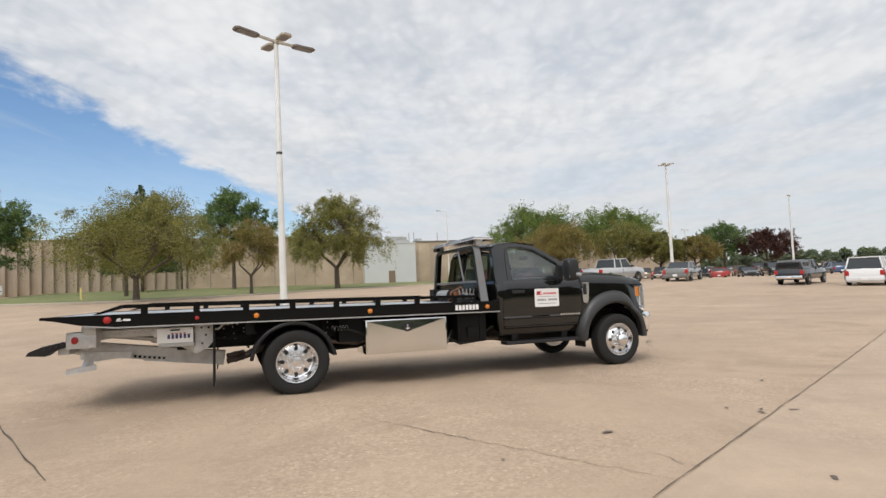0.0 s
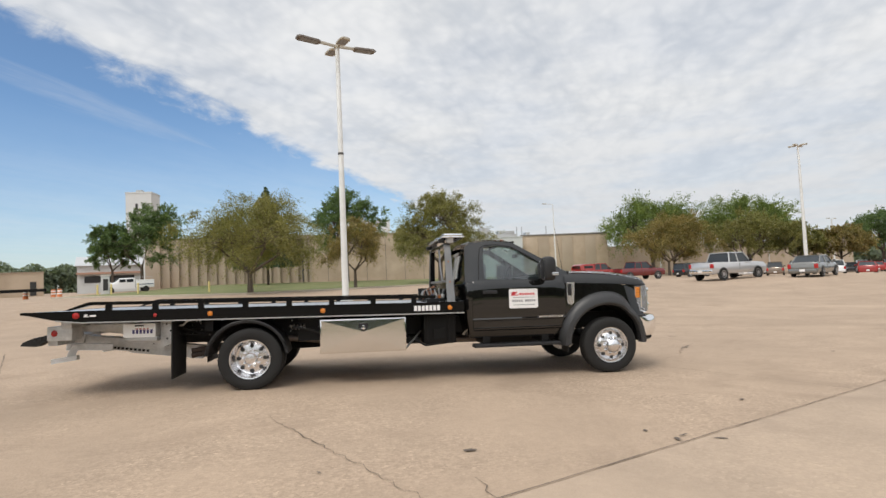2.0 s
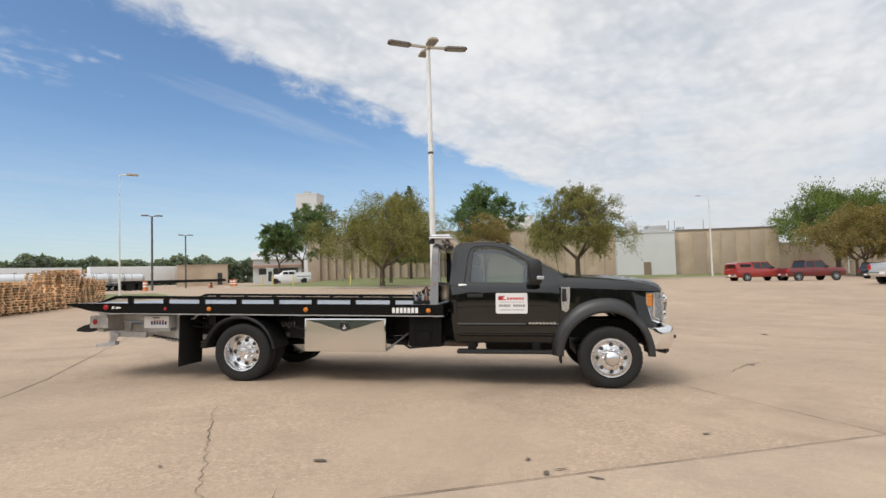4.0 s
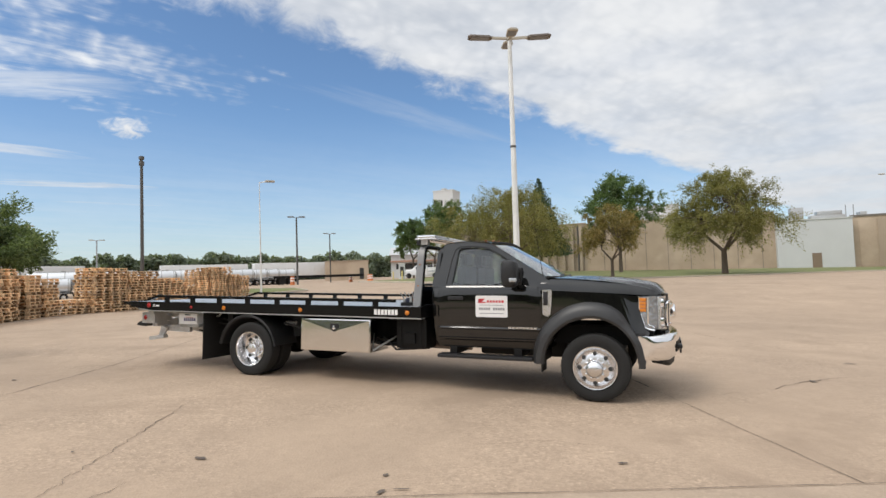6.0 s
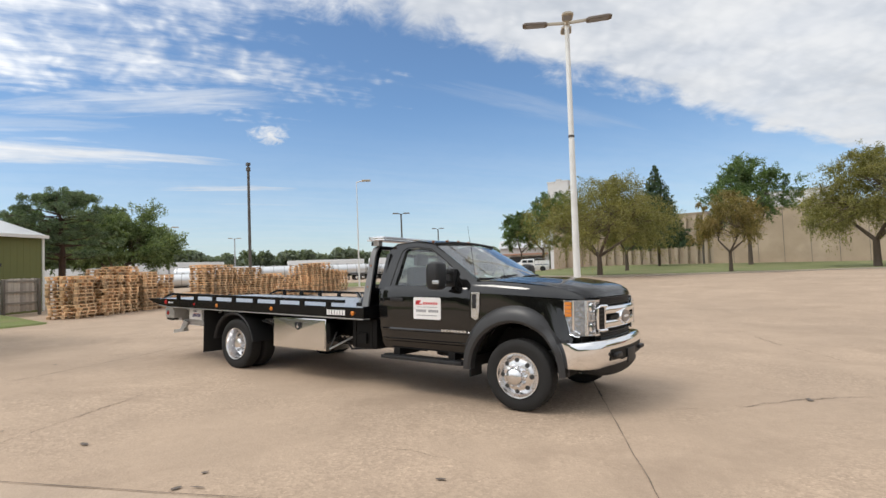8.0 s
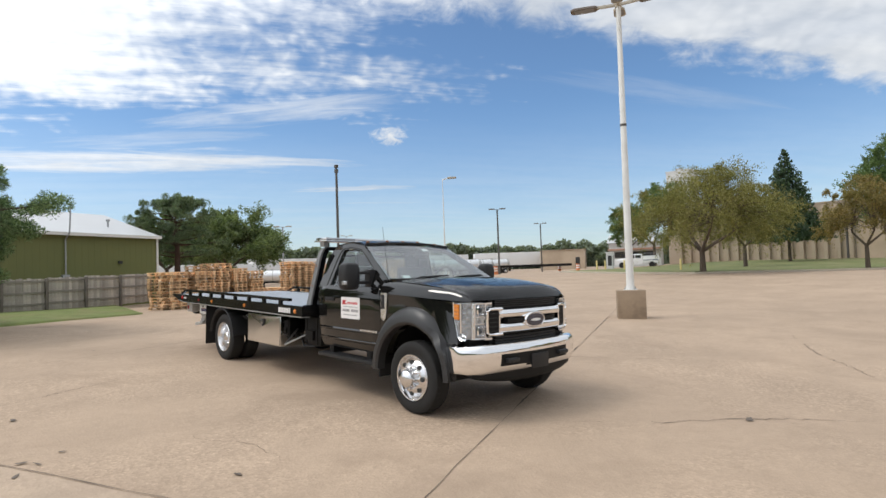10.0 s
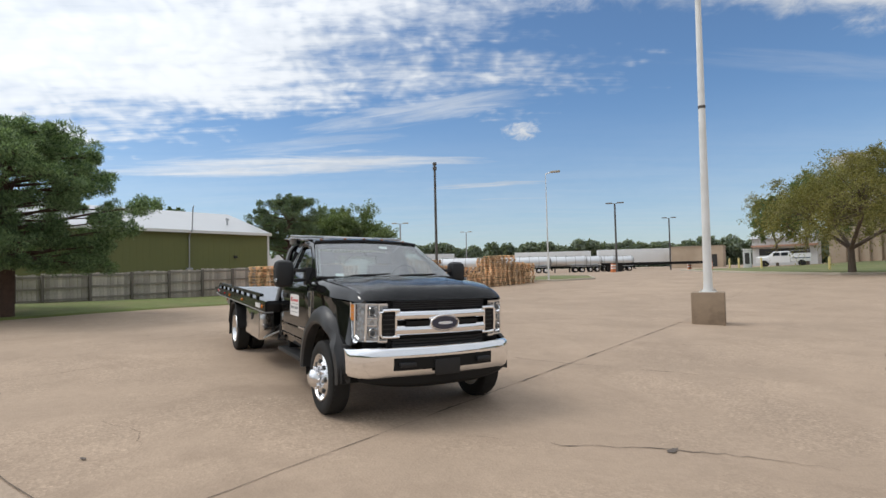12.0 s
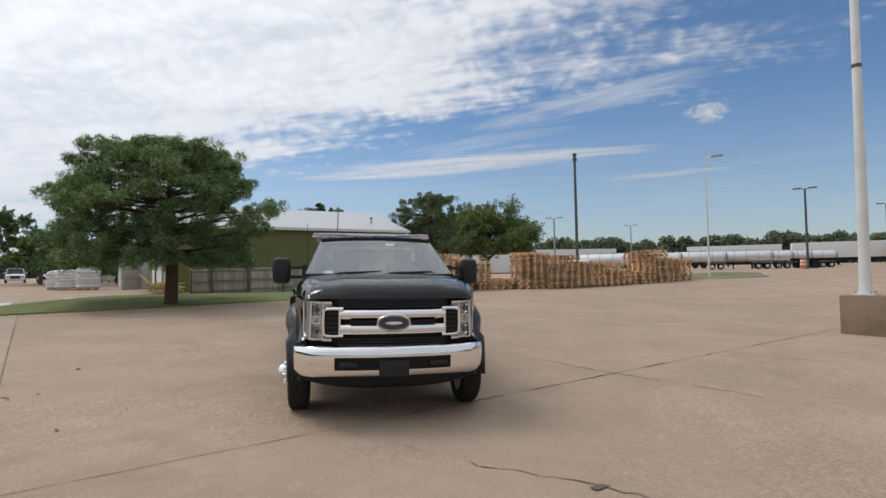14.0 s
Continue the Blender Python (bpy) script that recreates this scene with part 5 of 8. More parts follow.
M_EXH = material("sooty_exhaust", (0.07, 0.05, 0.04), 0.6, metal=0.4, vary=0.5, scale=12, bump=0.4)
for dz in (0.0, 0.075):
    bm = lathe(B(), [(0.036, 0.0), (0.044, 0.0), (0.044, 0.02), (0.040, 0.03), (0.040, 0.10), (0.046, 0.11), (0.046, 0.15), (0.040, 0.16), (0.040, 0.26)], (0, 0, 0), "x", 14, False)
    tip = part("exhaust_tip", bm, M_EXH, truck, "sooty dark exhaust tip")
    tip.matrix_basis = pose(-0.76, -0.82, 0.455 + dz * 0.85, 0, -8, 20) @ Matrix.Scale(0.8, 4)
# suspension spring and bolt heads on the frame
bm = tube(B(), [(0.50 + 0.20 * k / 48, -0.96 + 0.032 * math.cos(k * 0.6), 0.795 + 0.032 * math.sin(k * 0.6)) for k in range(49)], 0.007, 6)
part("coil_spring", bm, M_GALV, truck, "bright coil spring by the fender")
bolt = lathe(B(), [(0.012, 0.0), (0.012, -0.010), (0.007, -0.014), (0.0, -0.014)], (0, 0, 0), "y", 6)
first = part("frame_bolt", bolt, M_GALV, truck, "small bright bolt head")
rb_ = random.Random(8)
spots = [(x + rb_.uniform(-0.03, 0.03), z + rb_.uniform(-0.015, 0.015)) for x in (-0.78, -0.68, -0.56, 0.50, 0.60, 0.72, 0.84) for z in (0.72, 0.79, 0.86, 0.91)]
first.matrix_basis = pose(spots[0][0], -0.625, spots[0][1])
for x, z in spots[1:]:
    shared("frame_bolt", first.data, truck, pose(x, -0.625, z))
for x0, x1 in ((-0.84, -0.46), (0.42, 0.90)):
    part("frame_plate", boxes((x0, x1, -0.622, -0.606, 0.66, 0.95)), M_CHASSIS, truck, "black frame side plate")
for s in (-1, 1):
    bm = boxes((2.28, 2.74, s * 0.52, s * 0.88, 0.48, 0.90), bevel=0.04)
    box(bm, 2.34, 2.37, s * 0.88, s * 0.888, 0.50, 0.88)
    box(bm, 2.62, 2.66, s * 0.88, s * 0.890, 0.50, 0.88)
    box(bm, 2.42, 2.58, s * 0.84, s * 0.92, 0.56, 0.70)
    part("side_tank", bm, M_CHASSIS, truck, "black fuel tank beside the frame")

# stainless tool boxes with a shallow pressed V on the door
for s in (-1, 1):
    bx = part("tool_box", boxes((0.90, 2.02, min(s * 0.60, s * 1.13), max(s * 0.60, s * 1.13), 0.435, 0.885), bevel=0.008), M_STAINLESS, truck, "polished stainless tool box below the deck")
    bm = B()
    zt, zb, x0, x1, xm = 0.868, 0.450, 0.918, 2.002, 1.46
    P = {k: bm.verts.new(p) for k, p in {"a": (x0, s * 1.133, zt), "b": (x1, s * 1.133, zt), "c": (x1, s * 1.136, zb), "d": (x0, s * 1.136, zb), "m": (xm, s * 1.1405, 0.712), "t": (xm, s * 1.133, zt)}.items()}
    for f in (("a", "m", "t"), ("t", "m", "b"), ("a", "d", "m"), ("d", "c", "m"), ("b", "m", "c")):
        bm.faces.new([P[k] for k in f])
    part("box_door", bm, M_STAINLESS, bx, "mirror-bright stainless box door", flat=True)
    bm = prism(B(), [(1.40, 0.822), (1.52, 0.822), (1.525, 0.765), (1.49, 0.725), (1.46, 0.710), (1.43, 0.725), (1.395, 0.765)], s * 1.140, s * 1.152)
    part("box_brace", rod(B(), (2.02, s * 1.06, 0.46), (2.26, s * 0.70, 0.66), 0.014, n=8), M_GALV, bx, "thin steel brace")
    part("box_foot", boxes((2.02, 2.24, min(s * 0.70, s * 0.78), max(s * 0.70, s * 0.78), 0.50, 0.56), bevel=0.006), M_CHASSIS, bx)
    latch = part("box_latch", bm, M_PLASTIC, bx, "black shield-shaped latch")
    part("latch_handle", boxes((1.452, 1.468, min(s * 1.15, s * 1.160), max(s * 1.15, s * 1.160), 0.735, 0.80), (1.43, 1.49, min(s * 1.15, s * 1.158), max(s * 1.15, s * 1.158), 0.748, 0.762), bevel=0.003), M_CHROME, latch)

# rear fenders and mud flaps
for s in (-1, 1):
    loops = []
    for a in np.linspace(8, 172, 18):
        c, q = math.cos(radians(a)), math.sin(radians(a))
        loops.append([(c * r, s * y, 0.405 + q * r) for r, y in ((0.475, 0.66), (0.475, 1.19), (0.49, 1.21), (0.515, 1.20), (0.50, 0.66))])
    part("rear_fender", loft(B(), loops), M_PLASTIC, truck, "black ribbed plastic fender over the duals")
    bm = tube(B(), [(0.508 * math.cos(radians(a)), s * 1.205, 0.405 + 0.508 * math.sin(radians(a))) for a in np.linspace(8, 172, 18)], 0.012, 6)
    part("fender_lip", bm, M_PLASTIC, truck)
    part("mud_flap", boxes((-0.915, -0.90, min(s * 0.55, s * 1.14), max(s * 0.55, s * 1.14), 0.20, 0.93), bevel=0.004), M_RUBBER, truck, "black rubber mud flap")

# deck
HW = 1.215
bm = B()
prism(bm, [(-2.0, 1.055), (2.78, 1.035), (2.78, 1.068), (-2.0, 1.090)], -HW + 0.03, HW - 0.03)
prism(bm, [(-2.58, 1.070), (-2.0, 1.055), (-2.0, 1.090), (-2.58, 1.087)], -HW + 0.03, HW - 0.03)
deck = part("deck_floor", bm, M_DECK, truck, "pale grey steel deck floor")
bm = B()
for k in range(22):
    z = 1.0895 - 0.0046 * (0.1 + 0.21 * k)
    box(bm, -1.9 + 0.21 * k, -1.885 + 0.21 * k, -HW + 0.06, HW - 0.06, z - 0.004, z + 0.003)
part("deck_seam", bm, M_GALV, deck)
for s in (-1, 1):
    y0, y1 = sorted((s * (HW - 0.03), s * HW))
    rail = part("deck_side", prism(B(), [(-2.585, 1.075), (-2.20, 0.985), (-1.9, 0.955), (2.80, 0.925), (2.80, 1.075), (-1.86, 1.10), (-2.585, 1.095)], y0, y1), M_DECKBLACK, truck, "gloss black deck side rail")
    part("deck_side_lip", prism(B(), [(-2.2, 0.990), (-1.9, 0.960), (2.80, 0.930), (2.80, 0.915), (-1.9, 0.945), (-2.2, 0.975)], min(s * (HW - 0.12), s * (HW + 0.008)), max(s * (HW - 0.12), s * (HW + 0.008))), M_GALV, rail, "worn bright lower lip")
    bm = prism(B(), [(-2.05, 1.105), (-1.82, 1.165), (2.42, 1.130), (2.42, 1.172), (-1.82, 1.207), (-1.86, 1.200), (-2.12, 1.105)], min(s * (HW - 0.055), s * (HW - 0.005)), max(s * (HW - 0.055), s * (HW - 0.005)))
    part("deck_top_rail", bm, M_DECKBLACK, rail, "black tie-down top rail")
    for k in range(8):
        x = -1.62 + k * 0.535
        z0 = 1.098 - 0.0055 * (x + 1.86)
        part("rail_post", boxes((x - 0.035, x + 0.035, min(s * (HW - 0.05), s * (HW - 0.01)), max(s * (HW - 0.05), s * (HW - 0.01)), z0 - 0.02, z0 + 0.075)), M_DECKBLACK, rail)
    for x, z, mt, r in ((-0.435, 1.018, M_AMBER, 0.023), (0.945, 1.010, M_AMBER, 0.023), (2.605, 0.998, M_AMBER, 0.023), (-1.975, 1.040, M_RED, 0.031), (-1.08, 1.022, M_RED, 0.013)):
        bm = B()
        loft(bm, [[(x + rr * math.cos(a), s * (HW + d), z + rr * math.sin(a)) for a in [k * math.pi / 8 for k in range(16)]] for rr, d in ((r + 0.008, 0.0), (r + 0.008, 0.006), (r, 0.008), (r * 0.8, 0.018), (r * 0.2, 0.022))])
        part("marker_lamp", bm, mt, rail, "round amber marker lamp" if mt == M_AMBER else "round red marker lamp")
    bm = B()
    for k in range(7):
        box(bm, 2.125 + 0.051 * k, 2.163 + 0.051 * k, s * (HW + 0.001), s * (HW + 0.005), 0.965, 1.035)
    part("maker_mark", bm, M_DECAL, rail, "row of white plain bars")
    bm = prism(B(), [(-1.88, 1.055), (-1.84, 1.055), (-1.86, 1.03), (-1.83, 1.03), (-1.83, 1.022), (-1.89, 1.022), (-1.865, 1.047), (-1.88, 1.047)], s * (HW + 0.001), s * (HW + 0.005))
    box(bm, -1.82, -1.75, s * (HW + 0.001), s * (HW + 0.005), 1.024, 1.046)
    part("dealer_mark", bm, M_DECAL, rail)
part("deck_front_beam", boxes((2.76, 2.80, -HW + 0.03, HW - 0.03, 0.93, 1.09), bevel=0.004), M_DECKBLACK, truck)
part("deck_tail_edge", prism(B(), [(-2.60, 1.066), (-2.45, 1.045), (-2.45, 1.082), (-2.60, 1.090)], -HW + 0.02, HW - 0.02), M_DECKBLACK, truck)
bm = boxes(*[(-2.1, 2.76, s * 0.40 - 0.05, s * 0.40 + 0.05, 0.86, 1.02) for s in (-1, 1)], *[(x, x + 0.07, -HW + 0.06, HW - 0.06, 0.955, 1.022) for x in np.arange(-1.9, 2.7, 0.42)])
part("deck_understructure", bm, M_CHASSIS, truck, "black cross members below the deck")
bm = boxes(*[(-0.55, 0.75, s * 0.55 - 0.03, s * 0.55 + 0.03, 0.70, 0.95) for s in (-1, 1)], (0.6, 0.9, -0.9, 0.9, 0.60, 0.90), (-0.55, -0.45, -1.0, 1.0, 0.78, 0.94))
part("subframe", bm, M_CHASSIS, truck)
for pts, r in (([(0.55, -1.05, 0.80), (0.75, -1.04, 0.76), (0.9, -1.0, 0.70)], 0.018), ([(-0.9, -0.7, 0.84), (-0.6, -0.82, 0.72), (-0.4, -0.75, 0.78)], 0.014), ([(2.05, -0.8, 0.62), (2.3, -0.9, 0.47), (2.75, -0.8, 0.50)], 0.016)):
    part("hydraulic_hose", tube(B(), pts, r, 6), M_RUBBER, truck, "black hydraulic hose")

# headache rack with light bar
for s in (-1, 1):
    lean = [(1.035, 1.07, 2.600, 2.712), (0.955, 1.40, 2.603, 2.704), (0.872, 1.74, 2.606, 2.696), (0.845, 1.83, 2.607, 2.694), (0.800, 1.890, 2.608, 2.692), (0.730, 1.915, 2.610, 2.690)]
    bm = loft(B(), [[(x0, s * y, z), (x1, s * y, z), (x1, s * (y - 0.026), z - 0.004), (x0, s * (y - 0.026), z - 0.004)] for y, z, x0, x1 in lean])
    post = part("rack_post", bm, M_HANDLE, truck, "dark grey tapered rack upright")
    bm = loft(B(), [[(x0 + 0.012, s * (y - 0.027), z), (x1 - 0.012, s * (y - 0.027), z), (x1 - 0.012, s * (y - 0.105), z - 0.02), (x0 + 0.012, s * (y - 0.105), z - 0.02)] for y, z, x0, x1 in lean])
    part("post_liner", bm, M_DECKBLACK, post, "black inner plate of the upright")
    for x, y, z in ((2.655, 0.968, 1.35), (2.652, 0.898, 1.64)):
        part("post_marker", lathe(B(), [(0.0, 0.010), (0.010, 0.008), (0.012, -0.002)], (x, s * y if s > 0 else s * (y + 0.008), z), "y", 10), M_AMBERDARK, post)
part("rack_crossbar", boxes((2.615, 2.69, -0.74, 0.74, 1.865, 1.920), bevel=0.01), M_DECKBLACK, truck, "black rack crossbar")
part("rack_panel", boxes((2.64, 2.68, -0.875, 0.875, 1.08, 1.34), bevel=0.006), M_DECKBLACK, truck, "black lower rack panel")
part("rack_rail", boxes((2.62, 2.66, -0.86, 0.86, 1.345, 1.38), bevel=0.006), M_HANDLE, truck, "grey rail across the rack")
part("rack_strap", tube(B(), [(2.63, -0.15, 1.88), (2.63, -0.25, 1.6), (2.65, -0.30, 1.37)], 0.014, 6), M_DECALGREY, truck)
lb = part("light_bar", boxes((2.57, 2.89, -0.90, 0.90, 1.985, 2.005), (2.60, 2.86, -0.88, 0.88, 2.005, 2.045), bevel=0.010), M_ALU, truck, "silver platform light bar")
for y0 in (-0.87, 0.39):
    part("light_bar_lens", boxes((2.585, 2.875, y0, y0 + 0.48, 2.008, 2.040), bevel=0.006), M_LENS, lb)
part("light_bar_lamp", boxes((2.580, 2.596, -0.28, 0.28, 2.008, 2.040), bevel=0.004), M_LENS, lb)
for y in (-0.80, 0.80):
    part("light_bar_foot", boxes((2.64, 2.74, y - 0.04, y + 0.04, 1.915, 1.99), bevel=0.006), M_GALV, lb)
for y in (-0.72, 0.72):
    part("work_lamp", boxes((2.54, 2.63, y - 0.05, y + 0.05, 1.925, 1.982), bevel=0.01), M_PLASTIC, truck)
part("radio_aerial", rod(B(), (4.32, -0.90, 1.43), (4.22, -0.92, 2.10), 0.004, 0.002, 6), M_PLASTIC, truck, "thin black aerial")

# winch and controls at the deck's head
bm = rod(B(), (2.46, -0.28, 1.165), (2.46, 0.28, 1.165), 0.062, n=16)
for y in (-0.30, 0.30):
    lathe(bm, [(0.0, -0.012), (0.105, -0.012), (0.105, 0.012), (0.0, 0.012)], (2.46, y, 1.165), "y", 18)
box(bm, 2.36, 2.58, 0.32, 0.50, 1.06, 1.27)
box(bm, 2.30, 2.60, -0.52, 0.52, 1.06, 1.085)
winch = part("winch", bm, M_CHASSIS, truck, "black winch on the deck's head")
bm = B()
for k in range(9):
    rod(bm, (2.46, -0.25 + 0.055 * k, 1.165), (2.46, -0.20 + 0.055 * k, 1.165), 0.082 + 0.004 * (k % 2), n=16)
part("winch_rope", bm, M_GALV, winch, "steel winch rope")
part("winch_motor", rod(B(), (2.47, -0.50, 1.18), (2.47, -0.32, 1.18), 0.055, n=14), M_AMBERDARK, winch, "ochre winch motor")
valve = part("control_valve", boxes((2.34, 2.60, -0.86, -0.62, 1.06, 1.12), bevel=0.008), M_CHASSIS, truck, "bank of hydraulic control valves")
for k, mt in enumerate((M_GALV, M_BLUE, M_GALV, M_AMBERDARK, M_GALV)):
    x = 2.355 + 0.05 * k
    part("valve_block", boxes((x, x + 0.036, -0.82, -0.68, 1.12, 1.165 + 0.018 * (k % 3)), bevel=0.005), mt, valve)
    part("valve_lever", rod(B(), (x + 0.018, -0.80, 1.16), (x + 0.010 * (k - 2), -0.85, 1.25 + 0.012 * (k % 2)), 0.008, n=6), M_GALV, valve)
for k, (dy, mt) in enumerate(((0.0, M_RUBBER), (0.07, M_AMBERDARK), (0.13, M_RUBBER))):
    bm = tube(B(), [(2.56, -0.70 + dy, 1.16), (2.48, -0.64 + dy, 1.27 + 0.02 * k), (2.36, -0.56 + dy, 1.22), (2.34, -0.50 + dy, 1.10)], 0.013, 6)
    part("valve_hose", bm, mt, valve)

# wheel lift at the tail
bm = boxes((-2.45, -1.05, -0.50, -0.42, 0.80, 0.945), (-2.45, -1.05, 0.42, 0.50, 0.80, 0.945), (-1.55, -1.40, -0.95, 0.95, 0.80, 0.93), (-2.30, -2.16, -1.0, 1.0, 0.875, 0.975), bevel=0.008)
tail = part("tail_frame", bm, M_LIFT, truck, "galvanised tail frame")
for s in (-1, 1):
    bm = boxes((-2.50, -2.16, min(s * 0.72, s * 0.975), max(s * 0.72, s * 0.975), 0.725, 0.905), bevel=0.012)
    pod = part("tail_lamp_box", bm, M_LIFT, truck, "galvanised tail lamp box")
    bm = loft(B(), [[(-2.40 + r * math.cos(a), s * (0.975 + d), 0.820 + r * math.sin(a)) for a in [k * math.pi / 8 for k in range(16)]] for r, d in ((0.042, 0.0), (0.042, 0.006), (0.03, 0.014), (0.004, 0.016))])
    part("tail_lamp", bm, M_RED, pod, "round red tail lamp")
    part("tail_lamp", boxes((-2.510, -2.498, min(s * 0.76, s * 0.94), max(s * 0.76, s * 0.94), 0.77, 0.86), bevel=0.003), M_RED, pod, "red rear lamp")
def beam(bm, p, q, w_, h):
    """A square tube from p to q."""
    p, q = Vector(p), Vector(q)
    d = (q - p).normalized()
    side = Vector((0, 0, 1)).cross(d).normalized()
    up_ = d.cross(side)
    return loft(bm, [[c + side * a * w_ / 2 + up_ * b * h / 2 for a, b in ((-1, -1), (1, -1), (1, 1), (-1, 1))] for c in (p, q)])


def rack_teeth():
    bm = B()
    for k in range(9):
        x = -1.98 + 0.055 * k
        box(bm, x, x + 0.03, -0.16, 0.06, 0.53 - 0.0075 * k, 0.56 - 0.0075 * k)
    return bm


boom = part("lift_boom", beam(B(), (-2.52, -0.05, 0.665), (-0.80, -0.05, 0.43), 0.17, 0.17), M_LIFT, truck, "galvanised wheel-lift boom")
part("boom_rack", rack_teeth(), M_CHASSIS, boom, "row of dark notches under the boom")
part("boom_sleeve", beam(B(), (-1.75, -0.05, 0.56), (-0.80, -0.05, 0.43), 0.19, 0.185), M_LIFT, boom)
bm = beam(B(), (-2.62, -0.62, 0.70), (-2.62, 0.62, 0.70), 0.13, 0.12)
beam(bm, (-2.68, -0.05, 0.72), (-2.42, -0.05, 0.66), 0.24, 0.19)
bar_ = part("lift_crossbar", bm, M_LIFT, truck, "galvanised lift crossbar")
for s in (-1, 1):
    bm = prism(B(), [(-3.02, 0.655), (-2.985, 0.700), (-2.86, 0.745), (-2.60, 0.790), (-2.50, 0.800), (-2.50, 0.745), (-2.70, 0.700), (-2.76, 0.655), (-2.80, 0.640)], s * 0.63 - 0.075, s * 0.63 + 0.075)
    part("lift_fork", bm, M_RUBBER, bar_, "black rubber-capped fork")
    part("fork_rib", boxes(*[(-2.84 + 0.07 * k, -2.81 + 0.07 * k, s * 0.63 - 0.08, s * 0.63 + 0.08, 0.705 + 0.014 * k, 0.755 + 0.013 * k) for k in range(4)]), M_PLASTIC, bar_)
    part("fork_arm", beam(B(), (-2.60, s * 0.63, 0.745), (-2.22, s * 0.63, 0.80), 0.12, 0.10), M_LIFT, bar_)
    bm = beam(B(), (-2.55, s * 0.74, 0.445), (-2.22, s * 0.70, 0.485), 0.10, 0.06)
    part("lift_arm", bm, M_LIFT, bar_, "galvanised L-shaped lift arm")
    bm = beam(B(), (-2.34, s * 0.70, 0.46), (-2.28, s * 0.66, 0.64), 0.09, 0.09)
    beam(bm, (-2.42, s * 0.62, 0.62), (-1.86, s * 0.45, 0.585), 0.10, 0.085)
    part("arm_post", bm, M_LIFT, bar_)
    bm = beam(B(), (-1.60, s * 0.815, 0.90), (-1.10, s * 0.815, 0.62), 0.03, 0.085)
    beam(bm, (-1.03, s * 0.815, 0.94), (-1.10, s * 0.815, 0.59), 0.028, 0.10)
    beam(bm, (-1.60, s * 0.815, 0.915), (-1.0, s * 0.815, 0.915), 0.032, 0.055)
    part("pivot_bracket", bm, M_LIFT, truck, "triangular galvanised pivot bracket")
    bm = beam(B(), (-2.35, s * 0.60, 0.86), (-1.45, s * 0.60, 0.875), 0.09, 0.07)
    part("lift_link", bm, M_LIFT, truck, "galvanised lift link")
    bm = rod(B(), (-2.30, s * 0.25, 0.84), (-1.0, s * 0.25, 0.66), 0.035, n=12)
    rod(bm, (-1.65, s * 0.25, 0.75), (-0.8, s * 0.25, 0.63), 0.05, n=12)
    part("lift_cylinder", bm, M_LIFT, truck, "hydraulic lift cylinder")
    # hanger hook, rubber stop and bolts
    bm = tube(B(), [(-0.98, s * 0.86, 0.86), (-0.86, s * 0.86, 0.865), (-0.80, s * 0.86, 0.925), (-0.66, s * 0.86, 0.935), (-0.64, s * 0.86, 0.905)], 0.016, 6)
    part("flap_hanger", bm, M_LIFT, truck, "bent galvanised flap hanger")
    part("rubber_stop", lathe(B(), [(0.0, -0.05), (0.055, -0.045), (0.06, 0.0), (0.05, 0.04), (0.0, 0.05)], (-2.26, s * 0.80, 0.975), "z", 12), M_RUBBER, truck)
    part("pivot_lug", lathe(B(), [(0.0, -0.03), (0.045, -0.03), (0.045, 0.03), (0.0, 0.03)], (-1.10, s * 0.84, 0.625), "y", 14), M_LIFT, truck)
    bm = prism(B(), [(-1.12, 0.94), (-0.92, 0.94), (-0.90, 0.74), (-0.98, 0.64), (-1.06, 0.60), (-1.12, 0.66)], min(s * 0.86, s * 0.885), max(s * 0.86, s * 0.885))
    hang = part("hanger_plate", bm, M_LIFT, truck, "galvanised hanger plate with bolt holes")
    for hx, hz in ((-1.05, 0.89), (-0.97, 0.89), (-1.0, 0.80), (-1.04, 0.70)):
        part("plate_hole", lathe(B(), [(0.0, -0.002), (0.013, -0.002), (0.013, 0.002), (0.0, 0.002)], (hx, s * 0.886, hz), "y", 8), M_CHASSIS, hang)
bm = tube(B(), [(-1.0, -0.80, 0.80), (-0.86, -0.82, 0.745), (-0.70, -0.80, 0.735), (-0.50, -0.74, 0.76)], 0.013, 6)
tube(bm, [(-1.0, -0.74, 0.84), (-0.8, -0.76, 0.80), (-0.55, -0.70, 0.82)], 0.012, 6)
part("brake_line", bm, M_RUBBER, truck, "looped black brake line")
# white tail plate: bars only
lp = part("tail_plate", boxes((-1.51, -1.13, -1.045, -0.80, 0.735, 0.915), bevel=0.012), M_PLATEWHITE, truck, "white plate box with plain blue and red bars")
part("plate_bars", boxes(*[(-1.40 + 0.042 * k, -1.374 + 0.042 * k, -1.049, -1.0455, 0.785, 0.835) for k in range(6)]), material("plate_ink", (0.06, 0.05, 0.16), 0.5), lp)
part("plate_bars", boxes(*[(-1.36 + 0.042 * k, -1.336 + 0.042 * k, -1.049, -1.0455, 0.838, 0.852) for k in range(4)]), material("plate_red", (0.45, 0.10, 0.08), 0.5), lp)
part("plate_tray", boxes((-1.50, -1.12, -1.02, -0.78, 0.685, 0.735), bevel=0.006), M_GALV, lp)
part("plate_latch", boxes((-1.37, -1.27, -1.056, -1.045, 0.878, 0.892)), M_CHASSIS, lp)

